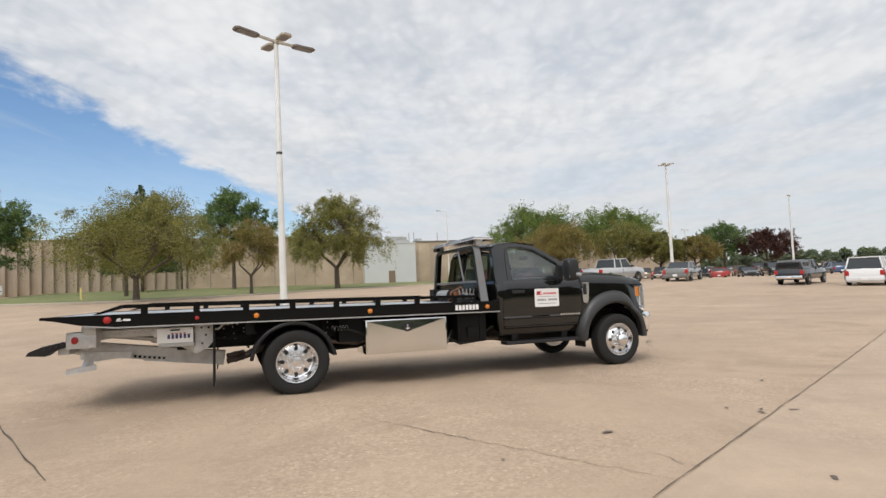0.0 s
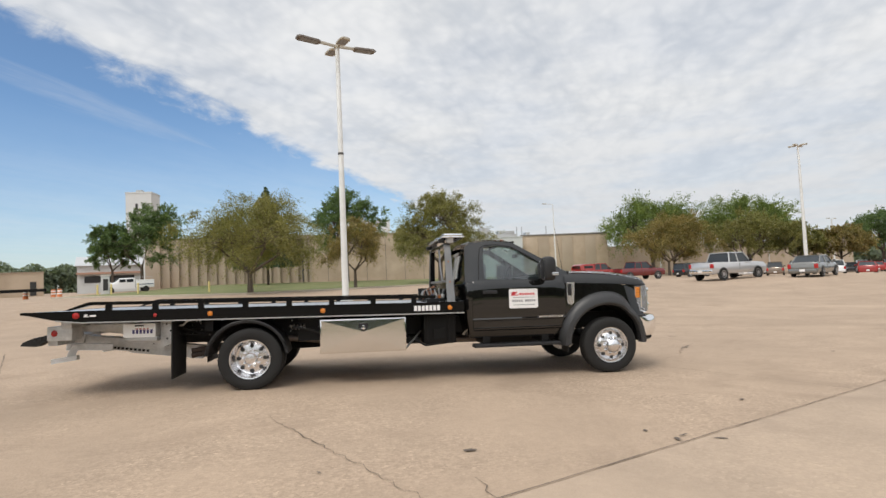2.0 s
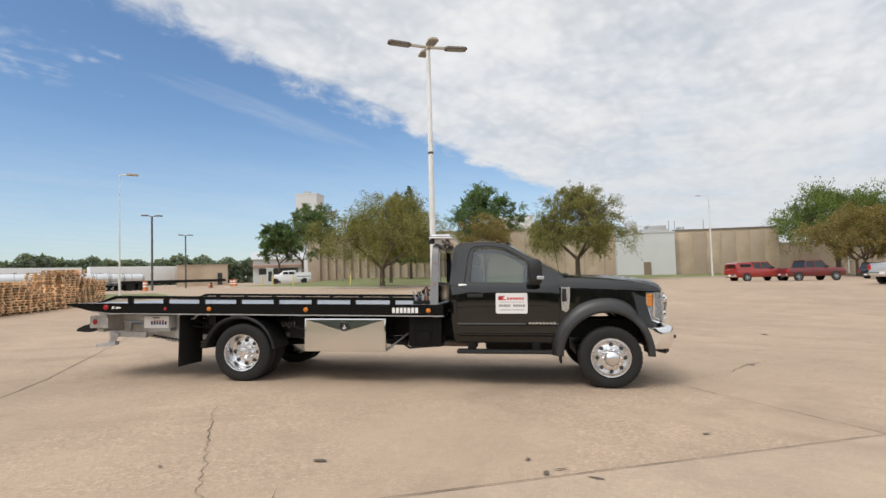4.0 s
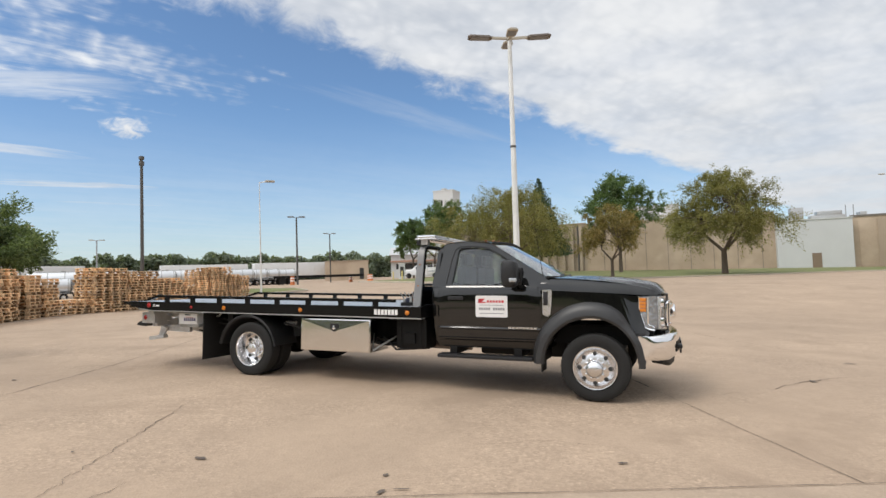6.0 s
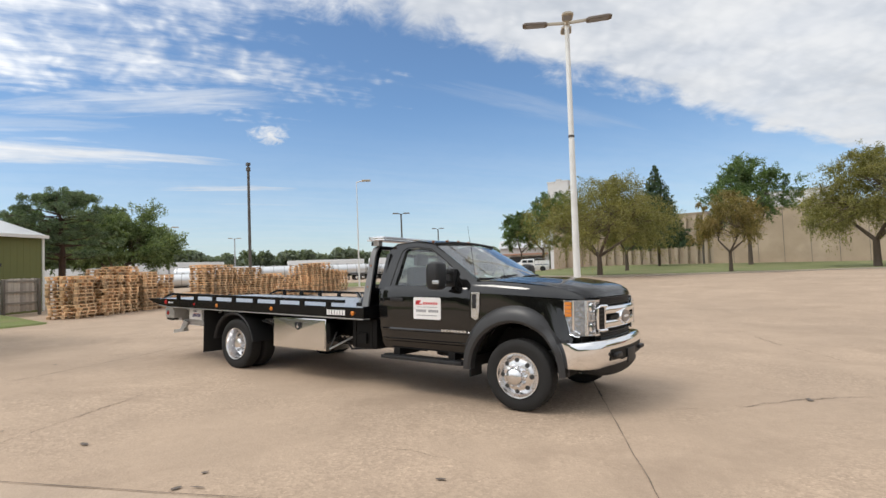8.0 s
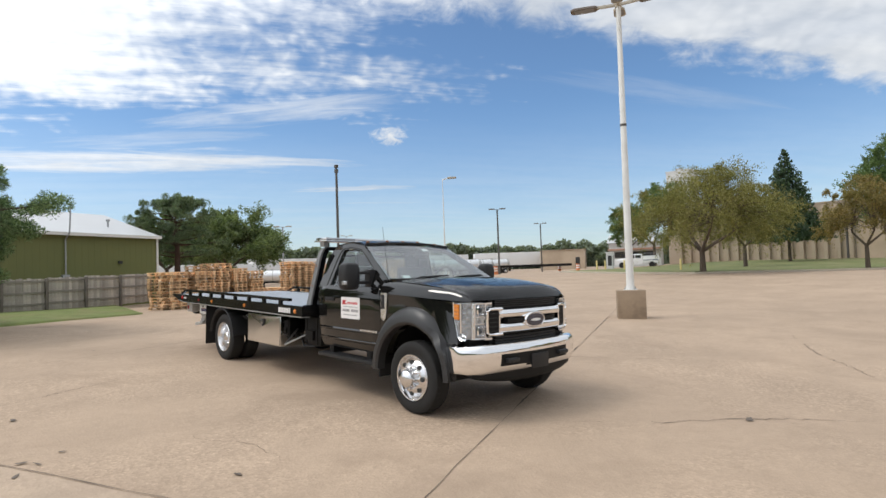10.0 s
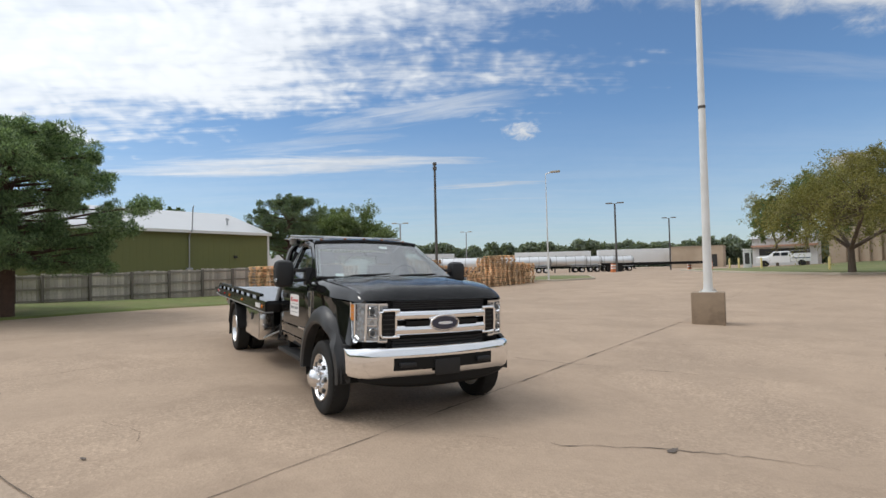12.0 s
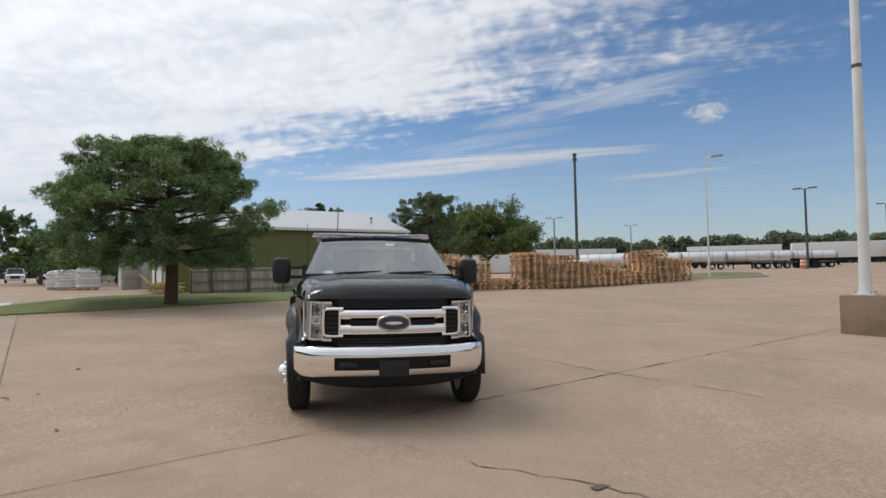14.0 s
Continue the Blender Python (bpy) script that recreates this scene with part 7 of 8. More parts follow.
def vehicle(name, kind, mt, label, cap=False):
    """A parked car with body, cabin, glass, wheels and lamps; nose toward +x, wheels at z = 0."""
    k = KINDS[kind]
    L, W, H = k["L"], k["W"] / 2, k["H"]
    root = empty(name, pose(0, 0, 0), label, "truck" if k["bed"] else "car", "parked vehicles")
    fl, be, ho, ta = k["floor"], k["belt"], k["hood"], k["tail"]
    xf, xr = L / 2, -L / 2
    c0, c1, c2, c3 = k["cabin"]
    st = [(xr, ta - 0.12, 0.88), (xr + 0.06, ta - 0.03, 0.95), (xr + 0.25, ta, 0.985), (c3, be + 0.01, 1.0), (0, be, 1.0), (c0, be, 1.0), (c0 + 0.5, ho + 0.02, 0.985), (xf - 0.35, ho - 0.05, 0.96), (xf - 0.07, ho - 0.16, 0.90), (xf, ho - 0.34, 0.80)]
    loops = []
    for x, zt, wf in st:
        w_ = W * wf
        lift = 0.10 if x in (xr, xf) else 0.0
        loops.append([(x, -w_ * 0.90, fl + lift), (x, -w_ * 0.99, fl + 0.14 + lift), (x, -w_, fl + 0.36), (x, -w_ * 0.985, zt - 0.14), (x, -w_ * 0.90, zt - 0.01), (x, 0, zt + 0.035),
                      (x, w_ * 0.90, zt - 0.01), (x, w_ * 0.985, zt - 0.14), (x, w_, fl + 0.36), (x, w_ * 0.99, fl + 0.14 + lift), (x, w_ * 0.90, fl + lift)])
    body = part("body", loft(B(), loops), mt, root)
    # cabin: glass house with pillars and a roof
    zb, zr = be - 0.02, H
    gl = [[(x, s * W * wf, z) for s in (-1, 1)] for x, wf, z in ((c0, 0.90, zb), (c1, 0.74, zr - 0.05), (c2, 0.74, zr - 0.05), (c3, 0.88, zb))]
    bm = B()
    a = [bm.verts.new(p[0]) for p in gl]
    b = [bm.verts.new(p[1]) for p in gl]
    for q in range(4):
        r = (q + 1) % 4
        bm.faces.new((a[q], a[r], b[r], b[q]))
    bm.faces.new(a[::-1]), bm.faces.new(b)
    part("glass", bm, M_CARGLASS, root, "dark tinted windows")
    bm = loft(B(), [[(x, y * W, z) for y, z in ((-0.735 * f, zr - 0.075), (-0.70 * f, zr - 0.015), (0, zr), (0.70 * f, zr - 0.015), (0.735 * f, zr - 0.075))] for x, f in ((c1 + 0.10, 1.0), (c1, 1.02), ((c1 + c2) / 2, 1.03), (c2, 1.02), (c2 - 0.06, 1.0))])
    part("roof", bm, mt, root)
    mid = (c1 + c2) / 2
    for s in (-1, 1):
        for p, q in ((c0, c1), (c3, c2), (mid - 0.05, mid - 0.05)) + (((mid - 0.9, mid - 0.9),) if c2 < -1.6 else ()):
            bm = rod(B(), (p, s * W * 0.905, zb), (q, s * W * 0.745, zr - 0.05), 0.045, n=6)
            part("pillar", bm, mt, root)
        part("side_mirror", boxes((c0 - 0.28, c0 - 0.12, min(s * W * 0.97, s * (W + 0.16)), max(s * W * 0.97, s * (W + 0.16)), be + 0.02, be + 0.17), bevel=0.03), mt if not k["bed"] else M_PLASTIC, root)
        part("door_line", boxes((mid - 0.012, mid + 0.012, min(s * W * 0.99, s * W * 1.003), max(s * W * 0.99, s * W * 1.003), fl + 0.25, be - 0.1)), M_DARK, root)
        part("tail_lamp", boxes((xr - 0.01, xr + 0.14, min(s * W * 0.74, s * W * 0.965), max(s * W * 0.74, s * W * 0.965), ta - 0.42, ta - 0.12), bevel=0.02), M_RED, root, "red tail lamp")
        part("head_lamp", boxes((xf - 0.22, xf - 0.02, min(s * W * 0.52, s * W * 0.86), max(s * W * 0.52, s * W * 0.86), ho - 0.36, ho - 0.20), bevel=0.03), M_LENS, root, "clear head lamp")
        for x in (-k["base"] / 2 - 0.05, k["base"] / 2 - 0.05):
            wl = k["wheel"]
            part("wheel_arch", lathe(B(), [(0.0, -0.02), (wl * 1.20, -0.02), (wl * 1.20, 0.004), (0.0, 0.004)], (x, s * W * 0.985, wl), "y", 18), M_DARK, root)
            wh = part("wheel", lathe(B(), [(wl * 0.62, -0.10), (wl * 0.95, -0.10), (wl, -0.05), (wl, 0.05), (wl * 0.95, 0.10), (wl * 0.62, 0.10)], (x, s * W * 0.92, wl), "y", 22), M_RUBBER, root)
            part("rim", lathe(B(), [(0.0, -0.085), (wl * 0.2, -0.09), (wl * 0.5, -0.07), (wl * 0.66, -0.09), (wl * 0.66, 0.09), (wl * 0.5, 0.07), (wl * 0.2, 0.09), (0.0, 0.085)], (x, s * (W * 0.92 + 0.02), wl), "y", 16), M_CARRIM, wh)
    part("rear_bumper", boxes((xr - 0.08, xr + 0.12, -W * 0.90, W * 0.90, fl + 0.08, fl + 0.30), bevel=0.04), M_CHROME if k["bed"] else mt, root)
    part("front_grille", boxes((xf - 0.12, xf + 0.005, -W * 0.5, W * 0.5, ho - 0.52, ho - 0.22), bevel=0.03), M_PLASTIC, root)
    part("number_plate", boxes((xr - 0.095, xr - 0.08, -0.16, 0.16, fl + 0.14, fl + 0.29)), M_DECAL, root)
    if k["bed"]:
        if cap:
            bm = loft(B(), [[(x, y * W, z) for y, z in ((-0.94, be + 0.0), (-0.80 * f, zt), (0, zt + 0.04), (0.80 * f, zt), (0.94, be + 0.0))] for x, zt, f in ((xr + 0.05, H - 0.20, 0.98), (xr + 0.30, H - 0.05, 1.0), (c3 - 0.02, H - 0.05, 1.0))])
            cp = part("bed_cap", bm, mt, root, "painted cap over the cargo bed")
            part("cap_window", boxes((xr + 0.05, xr + 0.10, -W * 0.70, W * 0.70, be + 0.12, H - 0.22)), M_CARGLASS, cp)
            for s in (-1, 1):
                part("cap_window", prism(B(), [(xr + 0.5, be + 0.18), (c3 - 0.25, be + 0.18), (c3 - 0.25, H - 0.22), (xr + 0.5, H - 0.22)], min(s * W * 0.86, s * W * 0.91), max(s * W * 0.86, s * W * 0.91)), M_CARGLASS, cp)
        else:
            part("bed_floor", boxes((xr + 0.12, c3 - 0.02, -W * 0.82, W * 0.82, be + 0.02, be + 0.055)), M_DARK, root)
            part("tailgate_trim", boxes((xr - 0.005, xr + 0.06, -W * 0.80, W * 0.80, ta - 0.10, ta - 0.04), bevel=0.01), mt, root)
    return root


def park(ob, x, y, yaw, scale=1.0):
    ob.matrix_basis = pose(x, y, ground_z(x, y), 0, 0, yaw) @ Matrix.Scale(scale, 4)
    return ob


# yaw: the way the nose points
park(vehicle("pickup_truck", "pickup", P_SILVER, "silver crew-cab pickup parked in the open lot"), 31.4, 34.6, 18, 1.15)
park(vehicle("pickup_truck", "capped_pickup", P_RED, "red pickup with a capped bed near the trees", True), 29.5, 56.5, 14, 1.12)
park(vehicle("pickup_truck", "pickup", P_MAROON, "dark red crew-cab pickup beside the red one"), 34.5, 56.0, 12, 1.12)
park(vehicle("suv", "suv", P_BLACK, "black sport utility parked under trees"), 46.8, 64.0, 14, 1.15)
park(vehicle("sedan", "sedan", P_GREY, "grey sedan in the middle of the lot"), 37.0, 32.0, 32, 1.15)
park(vehicle("pickup_truck", "capped_pickup", P_BLACK, "black pickup with a capped bed, tail to the lot", True), 38.0, 21.6, 20, 0.95)
park(vehicle("minivan", "minivan", P_WHITE, "white minivan beside the black pickup"), 39.2, 17.6, 24, 1.08)
# two far rows
row = random.Random(17)
rowkinds = [("sedan", P_SILVER, "silver sedan in the far row"), ("suv", P_BROWN, "brown sport utility in the far row"), ("sedan", P_GREY, "grey sedan in the far row"), ("suv", P_WHITE, "white sport utility in the far row"),
            ("sedan", P_RED, "red sedan in the far row"), ("sedan", P_DARK, "charcoal sedan in the far row"), ("pickup", P_BLACK, "black pickup in the far row"), ("sedan", P_BLUE, "blue sedan in the far row")]
protos = [vehicle({"suv": "suv", "sedan": "sedan", "pickup": "pickup_truck"}[kd], kd, mt, lb) for kd, mt, lb in rowkinds]
slots = [(49.5 + 2.35 * k, 57.0 - 2.15 * k) for k in range(20)] + [(60 + 2.4 * k, 70 - 1.9 * k) for k in range(18)] + [(76 + 3.2 * k, 84 - 2.6 * k) for k in range(12)]
for k, (x, y) in enumerate(slots):
    if 20 > k > 15:
        continue
    j = k if k < len(protos) else None
    pick = protos[k % len(protos)] if j is not None else row.choice(protos)
    yaw = 48 + row.uniform(-4, 4) + (180 if row.random() < 0.3 else 0)
    m = pose(x + row.uniform(-0.3, 0.3), y + row.uniform(-0.3, 0.3), ground_z(x, y), 0, 0, yaw)
    if j is not None:
        pick.matrix_basis = m
    else:
        copy_thing(pick, m)
for x, y, pr, yaw in ((-61.0, -36.4, 3, 27), (-62.4, -33.8, 0, 25), (-45.0, -20.9, 3, 110), (-54.6, -23.4, 6, 30), (-50.0, -22.2, 7, 115)):
    copy_thing(protos[pr], pose(x, y, ground_z(x, y), 0, 0, yaw))


# ---- trailers in the yard ----
def tank_trailer(m, label):
    e = empty("tank_trailer", m, label, "trailer", "tank trailers")
    bm = lathe(B(), [(0.0, -5.95), (0.62, -5.90), (0.94, -5.70), (1.0, -5.45), (1.0, 5.45), (0.94, 5.70), (0.62, 5.90), (0.0, 5.95)], (0, 0, 2.15), "x", 28)
    tank = part("tank", bm, M_STEELTANK, e, "polished steel tank")
    for x in (-5.4, -3.6, -1.8, 0.0, 1.8, 3.6, 5.4):
        part("tank_band", lathe(B(), [(1.0, -0.06), (1.03, -0.05), (1.03, 0.05), (1.0, 0.06)], (x, 0, 2.15), "x", 28), M_GALV, tank)
    part("end_ring", lathe(B(), [(0.95, -0.05), (1.09, -0.05), (1.09, 0.05), (0.95, 0.05)], (-5.62, 0, 2.15), "x", 28), M_GALV, tank, "grey ring at the tank's rear")
    part("rear_head", lathe(B(), [(0.0, -0.40), (0.55, -0.34), (0.92, -0.12), (1.0, 0.0)], (-5.60, 0, 2.15), "x", 28), M_HANDLE, tank, "dull grey rear head of the tank")
    part("hose_tray", boxes((-4.2, 4.6, -1.10, -0.92, 1.30, 1.52), bevel=0.02), M_GALV, e)
    part("walkway", boxes((-4.8, 4.8, -0.22, 0.22, 3.13, 3.18)), M_GALV, e)
    for x in (-2, 0, 2):
        part("hatch", lathe(B(), [(0.24, 0.0), (0.24, 0.16), (0.0, 0.18)], (x, 0, 3.13), "z", 12), M_GALV, e)
    part("frame_rail", boxes((-5.9, 5.2, -0.5, -0.4, 0.98, 1.22), (-5.9, 5.2, 0.4, 0.5, 0.98, 1.22), (-5.9, -5.7, -0.5, 0.5, 0.98, 1.22)), M_CHASSIS, e)
    for s in (-1, 1):
        part("fender", boxes((-5.6, -2.6, s * 0.9 - 0.28, s * 0.9 + 0.28, 1.10, 1.16)), M_STEELTANK, e)
    part("rear_bumper", boxes((-6.15, -6.0, -1.1, 1.1, 0.45, 0.62), (-6.1, -5.9, -0.45, -0.35, 0.5, 1.1), (-6.1, -5.9, 0.35, 0.45, 0.5, 1.1)), M_CHASSIS, e)
    for x in (-4.85, -3.55):
        for s in (-1, 1):
            wh = part("wheel", lathe(B(), [(0.0, -0.22), (0.30, -0.20), (0.50, -0.24), (0.52, -0.1), (0.52, 0.2), (0.0, 0.22)], (x, s * 0.9, 0.52), "y", 18), M_RUBBER, e)
            part("rim", lathe(B(), [(0.0, -0.01), (0.28, -0.01), (0.29, 0.01), (0.0, 0.02)], (x, s * 1.125, 0.52), "y", 14), M_ALU, wh)
    for s in (-1, 1):
        part("landing_leg", boxes((3.3, 3.44, s * 0.6 - 0.07, s * 0.6 + 0.07, 0, 1.1)), M_CHASSIS, e)
    return e


ta = tank_trailer(pose(0, 0, 0), "polished steel tank trailer parked in the yard")
# rear ends of the parked tankers, each a step further back
spots = [(-52.2, 38.8, 234), (-50.9, 44.4, 236), (-50.2, 50.3, 235), (-49.1, 56.1, 237), (-49.8, 59.8, 234), (-50.5, 63.3, 236), (-50.6, 67.4, 235), (-53.1, 33.0, 236)]
SMALL = Matrix.Diagonal((0.87, 0.87, 0.87, 1))
for k, (x, y, a) in enumerate(spots):
    x, y = x + 5.3 * math.cos(radians(a)), y + 5.3 * math.sin(radians(a))
    m = pose(x, y, ground_z(x, y), 0, 0, a) @ SMALL
    if k == 0:
        ta.matrix_basis = m
    else:
        copy_thing(ta, m)


def box_trailer(m, label, length=14.0):
    e = empty("box_trailer", m, label, "trailer", "box trailers")
    body = part("box", boxes((-length / 2, length / 2, -1.28, 1.28, 1.15, 3.75), bevel=0.04), M_TRAILER, e, "white ribbed trailer box")
    first = None
    for k in range(int(length / 0.6)):
        for s in (-1, 1):
            mm = pose(-length / 2 + 0.3 + 0.6 * k, s * 1.285, 0)
            if first is None:
                first = part("side_post", boxes((-0.03, 0.03, -0.012, 0.012, 1.2, 3.7)), M_TRAILER, body)
                first.matrix_basis = mm
            else:
                shared("side_post", first.data, body, mm)
    part("skirt_rail", boxes((-length / 2, length / 2, -1.2, 1.2, 1.0, 1.16)), M_CHASSIS, e)
    for x in (-length / 2 + 1.2, -length / 2 + 2.5):
        for s in (-1, 1):
            part("wheel", lathe(B(), [(0.0, -0.22), (0.30, -0.20), (0.50, -0.24), (0.52, -0.1), (0.52, 0.2), (0.0, 0.22)], (x, s * 0.95, 0.52), "y", 18), M_RUBBER, e)
    return e


bt = box_trailer(pose(0, 0, 0), "long white box trailer parked behind the pallets")
spots = [(-66, 8, 80), (-66, 23, 84), (-72, 38, 86), (-62.5, 80, 52), (-70, 66, 54), (-56, -4.0, 70), (-73, -8, 66)]
for k, (x, y, a) in enumerate(spots):
    m = pose(x, y, ground_z(x, y), 0, 0, a)
    if k == 0:
        bt.matrix_basis = m
    else:
        copy_thing(bt, m)
fb = empty("flat_trailer", pose(-40.5, 58.0, ground_z(-40.5, 58), 0, 0, 55), "low grey flat trailer at the yard's edge", "trailer")
part("bed", boxes((-6.5, 6.5, -1.2, 1.2, 0.95, 1.15), bevel=0.02), M_GALV, fb)
part("side_rail", boxes((-6.5, 6.5, -1.25, -1.2, 0.85, 1.2), (-6.5, 6.5, 1.2, 1.25, 0.85, 1.2)), M_CHASSIS, fb)
for x in (-5.2, -4.0):
    for s in (-1, 1):
        part("wheel", lathe(B(), [(0.0, -0.2), (0.45, -0.2), (0.48, 0.0), (0.45, 0.2), (0.0, 0.2)], (x, s * 0.9, 0.48), "y", 16), M_RUBBER, fb)

# white service truck by the gate
van = empty("service_truck", pose(-30.2, 71.0, ground_z(-30.2, 71) + 0.05, 0, 0, 206), "white crew-cab service truck with a utility body by the gate", "truck")
part("cab", loft(B(), [[(x, y * 0.98, z) for y, z in ((-1, 0.5), (-1, 1.15), (-0.97, zt - 0.12), (-0.78, zt), (0.78, zt), (0.97, zt - 0.12), (1, 1.15), (1, 0.5))] for x, zt in ((3.05, 1.18), (2.9, 1.27), (1.75, 1.36), (1.05, 1.92), (-0.6, 1.97), (-0.75, 1.90))]), P_WHITE, van)
part("utility_body", boxes((-3.0, -0.8, -1.1, 1.1, 0.62, 1.50), (-3.0, -0.8, -1.1, -0.7, 1.50, 1.66), (-3.0, -0.8, 0.7, 1.1, 1.50, 1.66), bevel=0.04), P_WHITE, van, "white utility body with side lockers")
part("ladder_rack", tube(B(), [(-2.9, -0.95, 1.66), (-2.9, -0.95, 2.05), (-0.8, -0.95, 2.05), (-0.8, -0.95, 1.66)], 0.03, 6), M_GALVPOLE, van)
part("stripe", boxes((-2.9, -0.9, -1.105, 1.105, 1.0, 1.1)), P_BLUE, van)
part("windscreen", boxes((1.12, 1.62, -0.85, 0.85, 1.42, 1.80)), M_CARGLASS, van)
for x0, x1 in ((0.35, 1.05), (-0.55, 0.22)):
    part("side_window", boxes((x0, x1, -0.985, 0.985, 1.38, 1.78)), M_CARGLASS, van)
for x in (-2.0, 2.1):
    for s in (-1, 1):
        part("wheel", lathe(B(), [(0.0, -0.14), (0.40, -0.14), (0.42, 0.0), (0.40, 0.14), (0.0, 0.14)], (x, s * 1.0, 0.42), "y", 16), M_RUBBER, van)


# ---- trees ----
def leaf_mesh(name, centres, radii, count, size, mt, rng, droop=0.0, flat=1.0):
    """A crown of many small bent leaf clumps scattered about the centres."""
    centres, radii = np.array(centres), np.array(radii)
    share = radii ** 2 / (radii ** 2).sum()
    idx = rng.choice(len(centres), count, p=share)
    d = rng.normal(size=(count, 3))
    d /= np.linalg.norm(d, axis=1)[:, None]
    r = rng.uniform(0.25, 1.0, count) ** 0.6
    p = centres[idx] + d * (radii[idx] * r)[:, None] * np.array((1, 1, flat))
    if droop:
        p[:, 2] -= droop * rng.uniform(0, 1, count) ** 2 * (r > 0.6)
    n = rng.normal(size=(count, 3)) + 0.7 * d + np.array((0, 0, 0.5))
    n /= np.linalg.norm(n, axis=1)[:, None]
    a = np.cross(n, rng.normal(size=(count, 3)))
    a /= np.linalg.norm(a, axis=1)[:, None]
    if droop:
        a = a * 0.6 + np.array((0, 0, -0.7))
        a /= np.linalg.norm(a, axis=1)[:, None]
    b = np.cross(n, a)
    s = size * rng.uniform(0.55, 1.35, count)[:, None]
    fold = n * s * 0.25
    quad = np.stack([p - a * s, p + b * s * 0.45 + fold, p + a * s, p - b * s * 0.45 + fold], 1).reshape(-1, 3)
    me = bpy.data.meshes.new(name)
    me.vertices.add(count * 4)
    me.vertices.foreach_set("co", quad.astype(np.float32).ravel())
    me.loops.add(count * 4)
    me.loops.foreach_set("vertex_index", np.arange(count * 4, dtype=np.int32))
    me.polygons.add(count)
    me.polygons.foreach_set("loop_start", np.arange(0, count * 4, 4, dtype=np.int32))
    me.materials.append(mt)
    me.update(calc_edges=True)
    me.validate()
    return me


def quads(name, p, a, n, s, mt):
    """Bent leaf quads at points p, along a, facing n, of size s."""
    b = np.cross(n, a)
    fold = n * s * 0.25
    count = len(p)
    quad = np.stack([p - a * s, p + b * s * 0.48 + fold, p + a * s, p - b * s * 0.48 + fold], 1).reshape(-1, 3)
    me = bpy.data.meshes.new(name)
    me.vertices.add(count * 4)
    me.vertices.foreach_set("co", quad.astype(np.float32).ravel())
    me.loops.add(count * 4)
    me.loops.foreach_set("vertex_index", np.arange(count * 4, dtype=np.int32))
    me.polygons.add(count)
    me.polygons.foreach_set("loop_start", np.arange(0, count * 4, 4, dtype=np.int32))
    me.materials.append(mt)
    me.update(calc_edges=True)
    me.validate()
    return me


def unit(a):
    return a / np.maximum(np.linalg.norm(a, axis=1), 1e-6)[:, None]


def spray_mesh(name, centres, radii, count, size, mt, rng, droop, axis_z, per=9):
    """A crown of leafy twigs: from every clump sprays reach outward and hang at their ends."""
    centres, radii = np.array(centres), np.array(radii)
    C, R = np.repeat(centres, per, 0), np.repeat(radii, per, 0)
    out = C - np.array((0, 0, axis_z))
    d = unit(unit(out) * 0.75 + rng.normal(size=C.shape) * 0.75 + np.array((0, 0, 0.25)))
    L = R * rng.uniform(0.7, 2.0, len(C))
    D = droop * rng.uniform(0.2, 1.0, len(C))
    k = rng.integers(0, len(C), count)
    s = rng.uniform(0.0, 1.0, count) ** 0.8
    jit = rng.normal(size=(count, 3)) * (R[k] * (0.27 - 0.17 * s))[:, None]
    p = C[k] + d[k] * (L[k] * s)[:, None] + jit
    p[:, 2] -= D[k] * s * s
    tang = unit(d[k] * L[k][:, None] - np.array((0, 0, 2.0)) * (D[k] * s)[:, None] + rng.normal(size=(count, 3)) * 0.5)
    n = unit(np.cross(tang, rng.normal(size=(count, 3))) + np.array((0, 0, 0.4)))
    a = unit(tang - n * (tang * n).sum(1)[:, None])
    return quads(name, p, a, n, size * rng.uniform(0.55, 1.3, count)[:, None], mt)


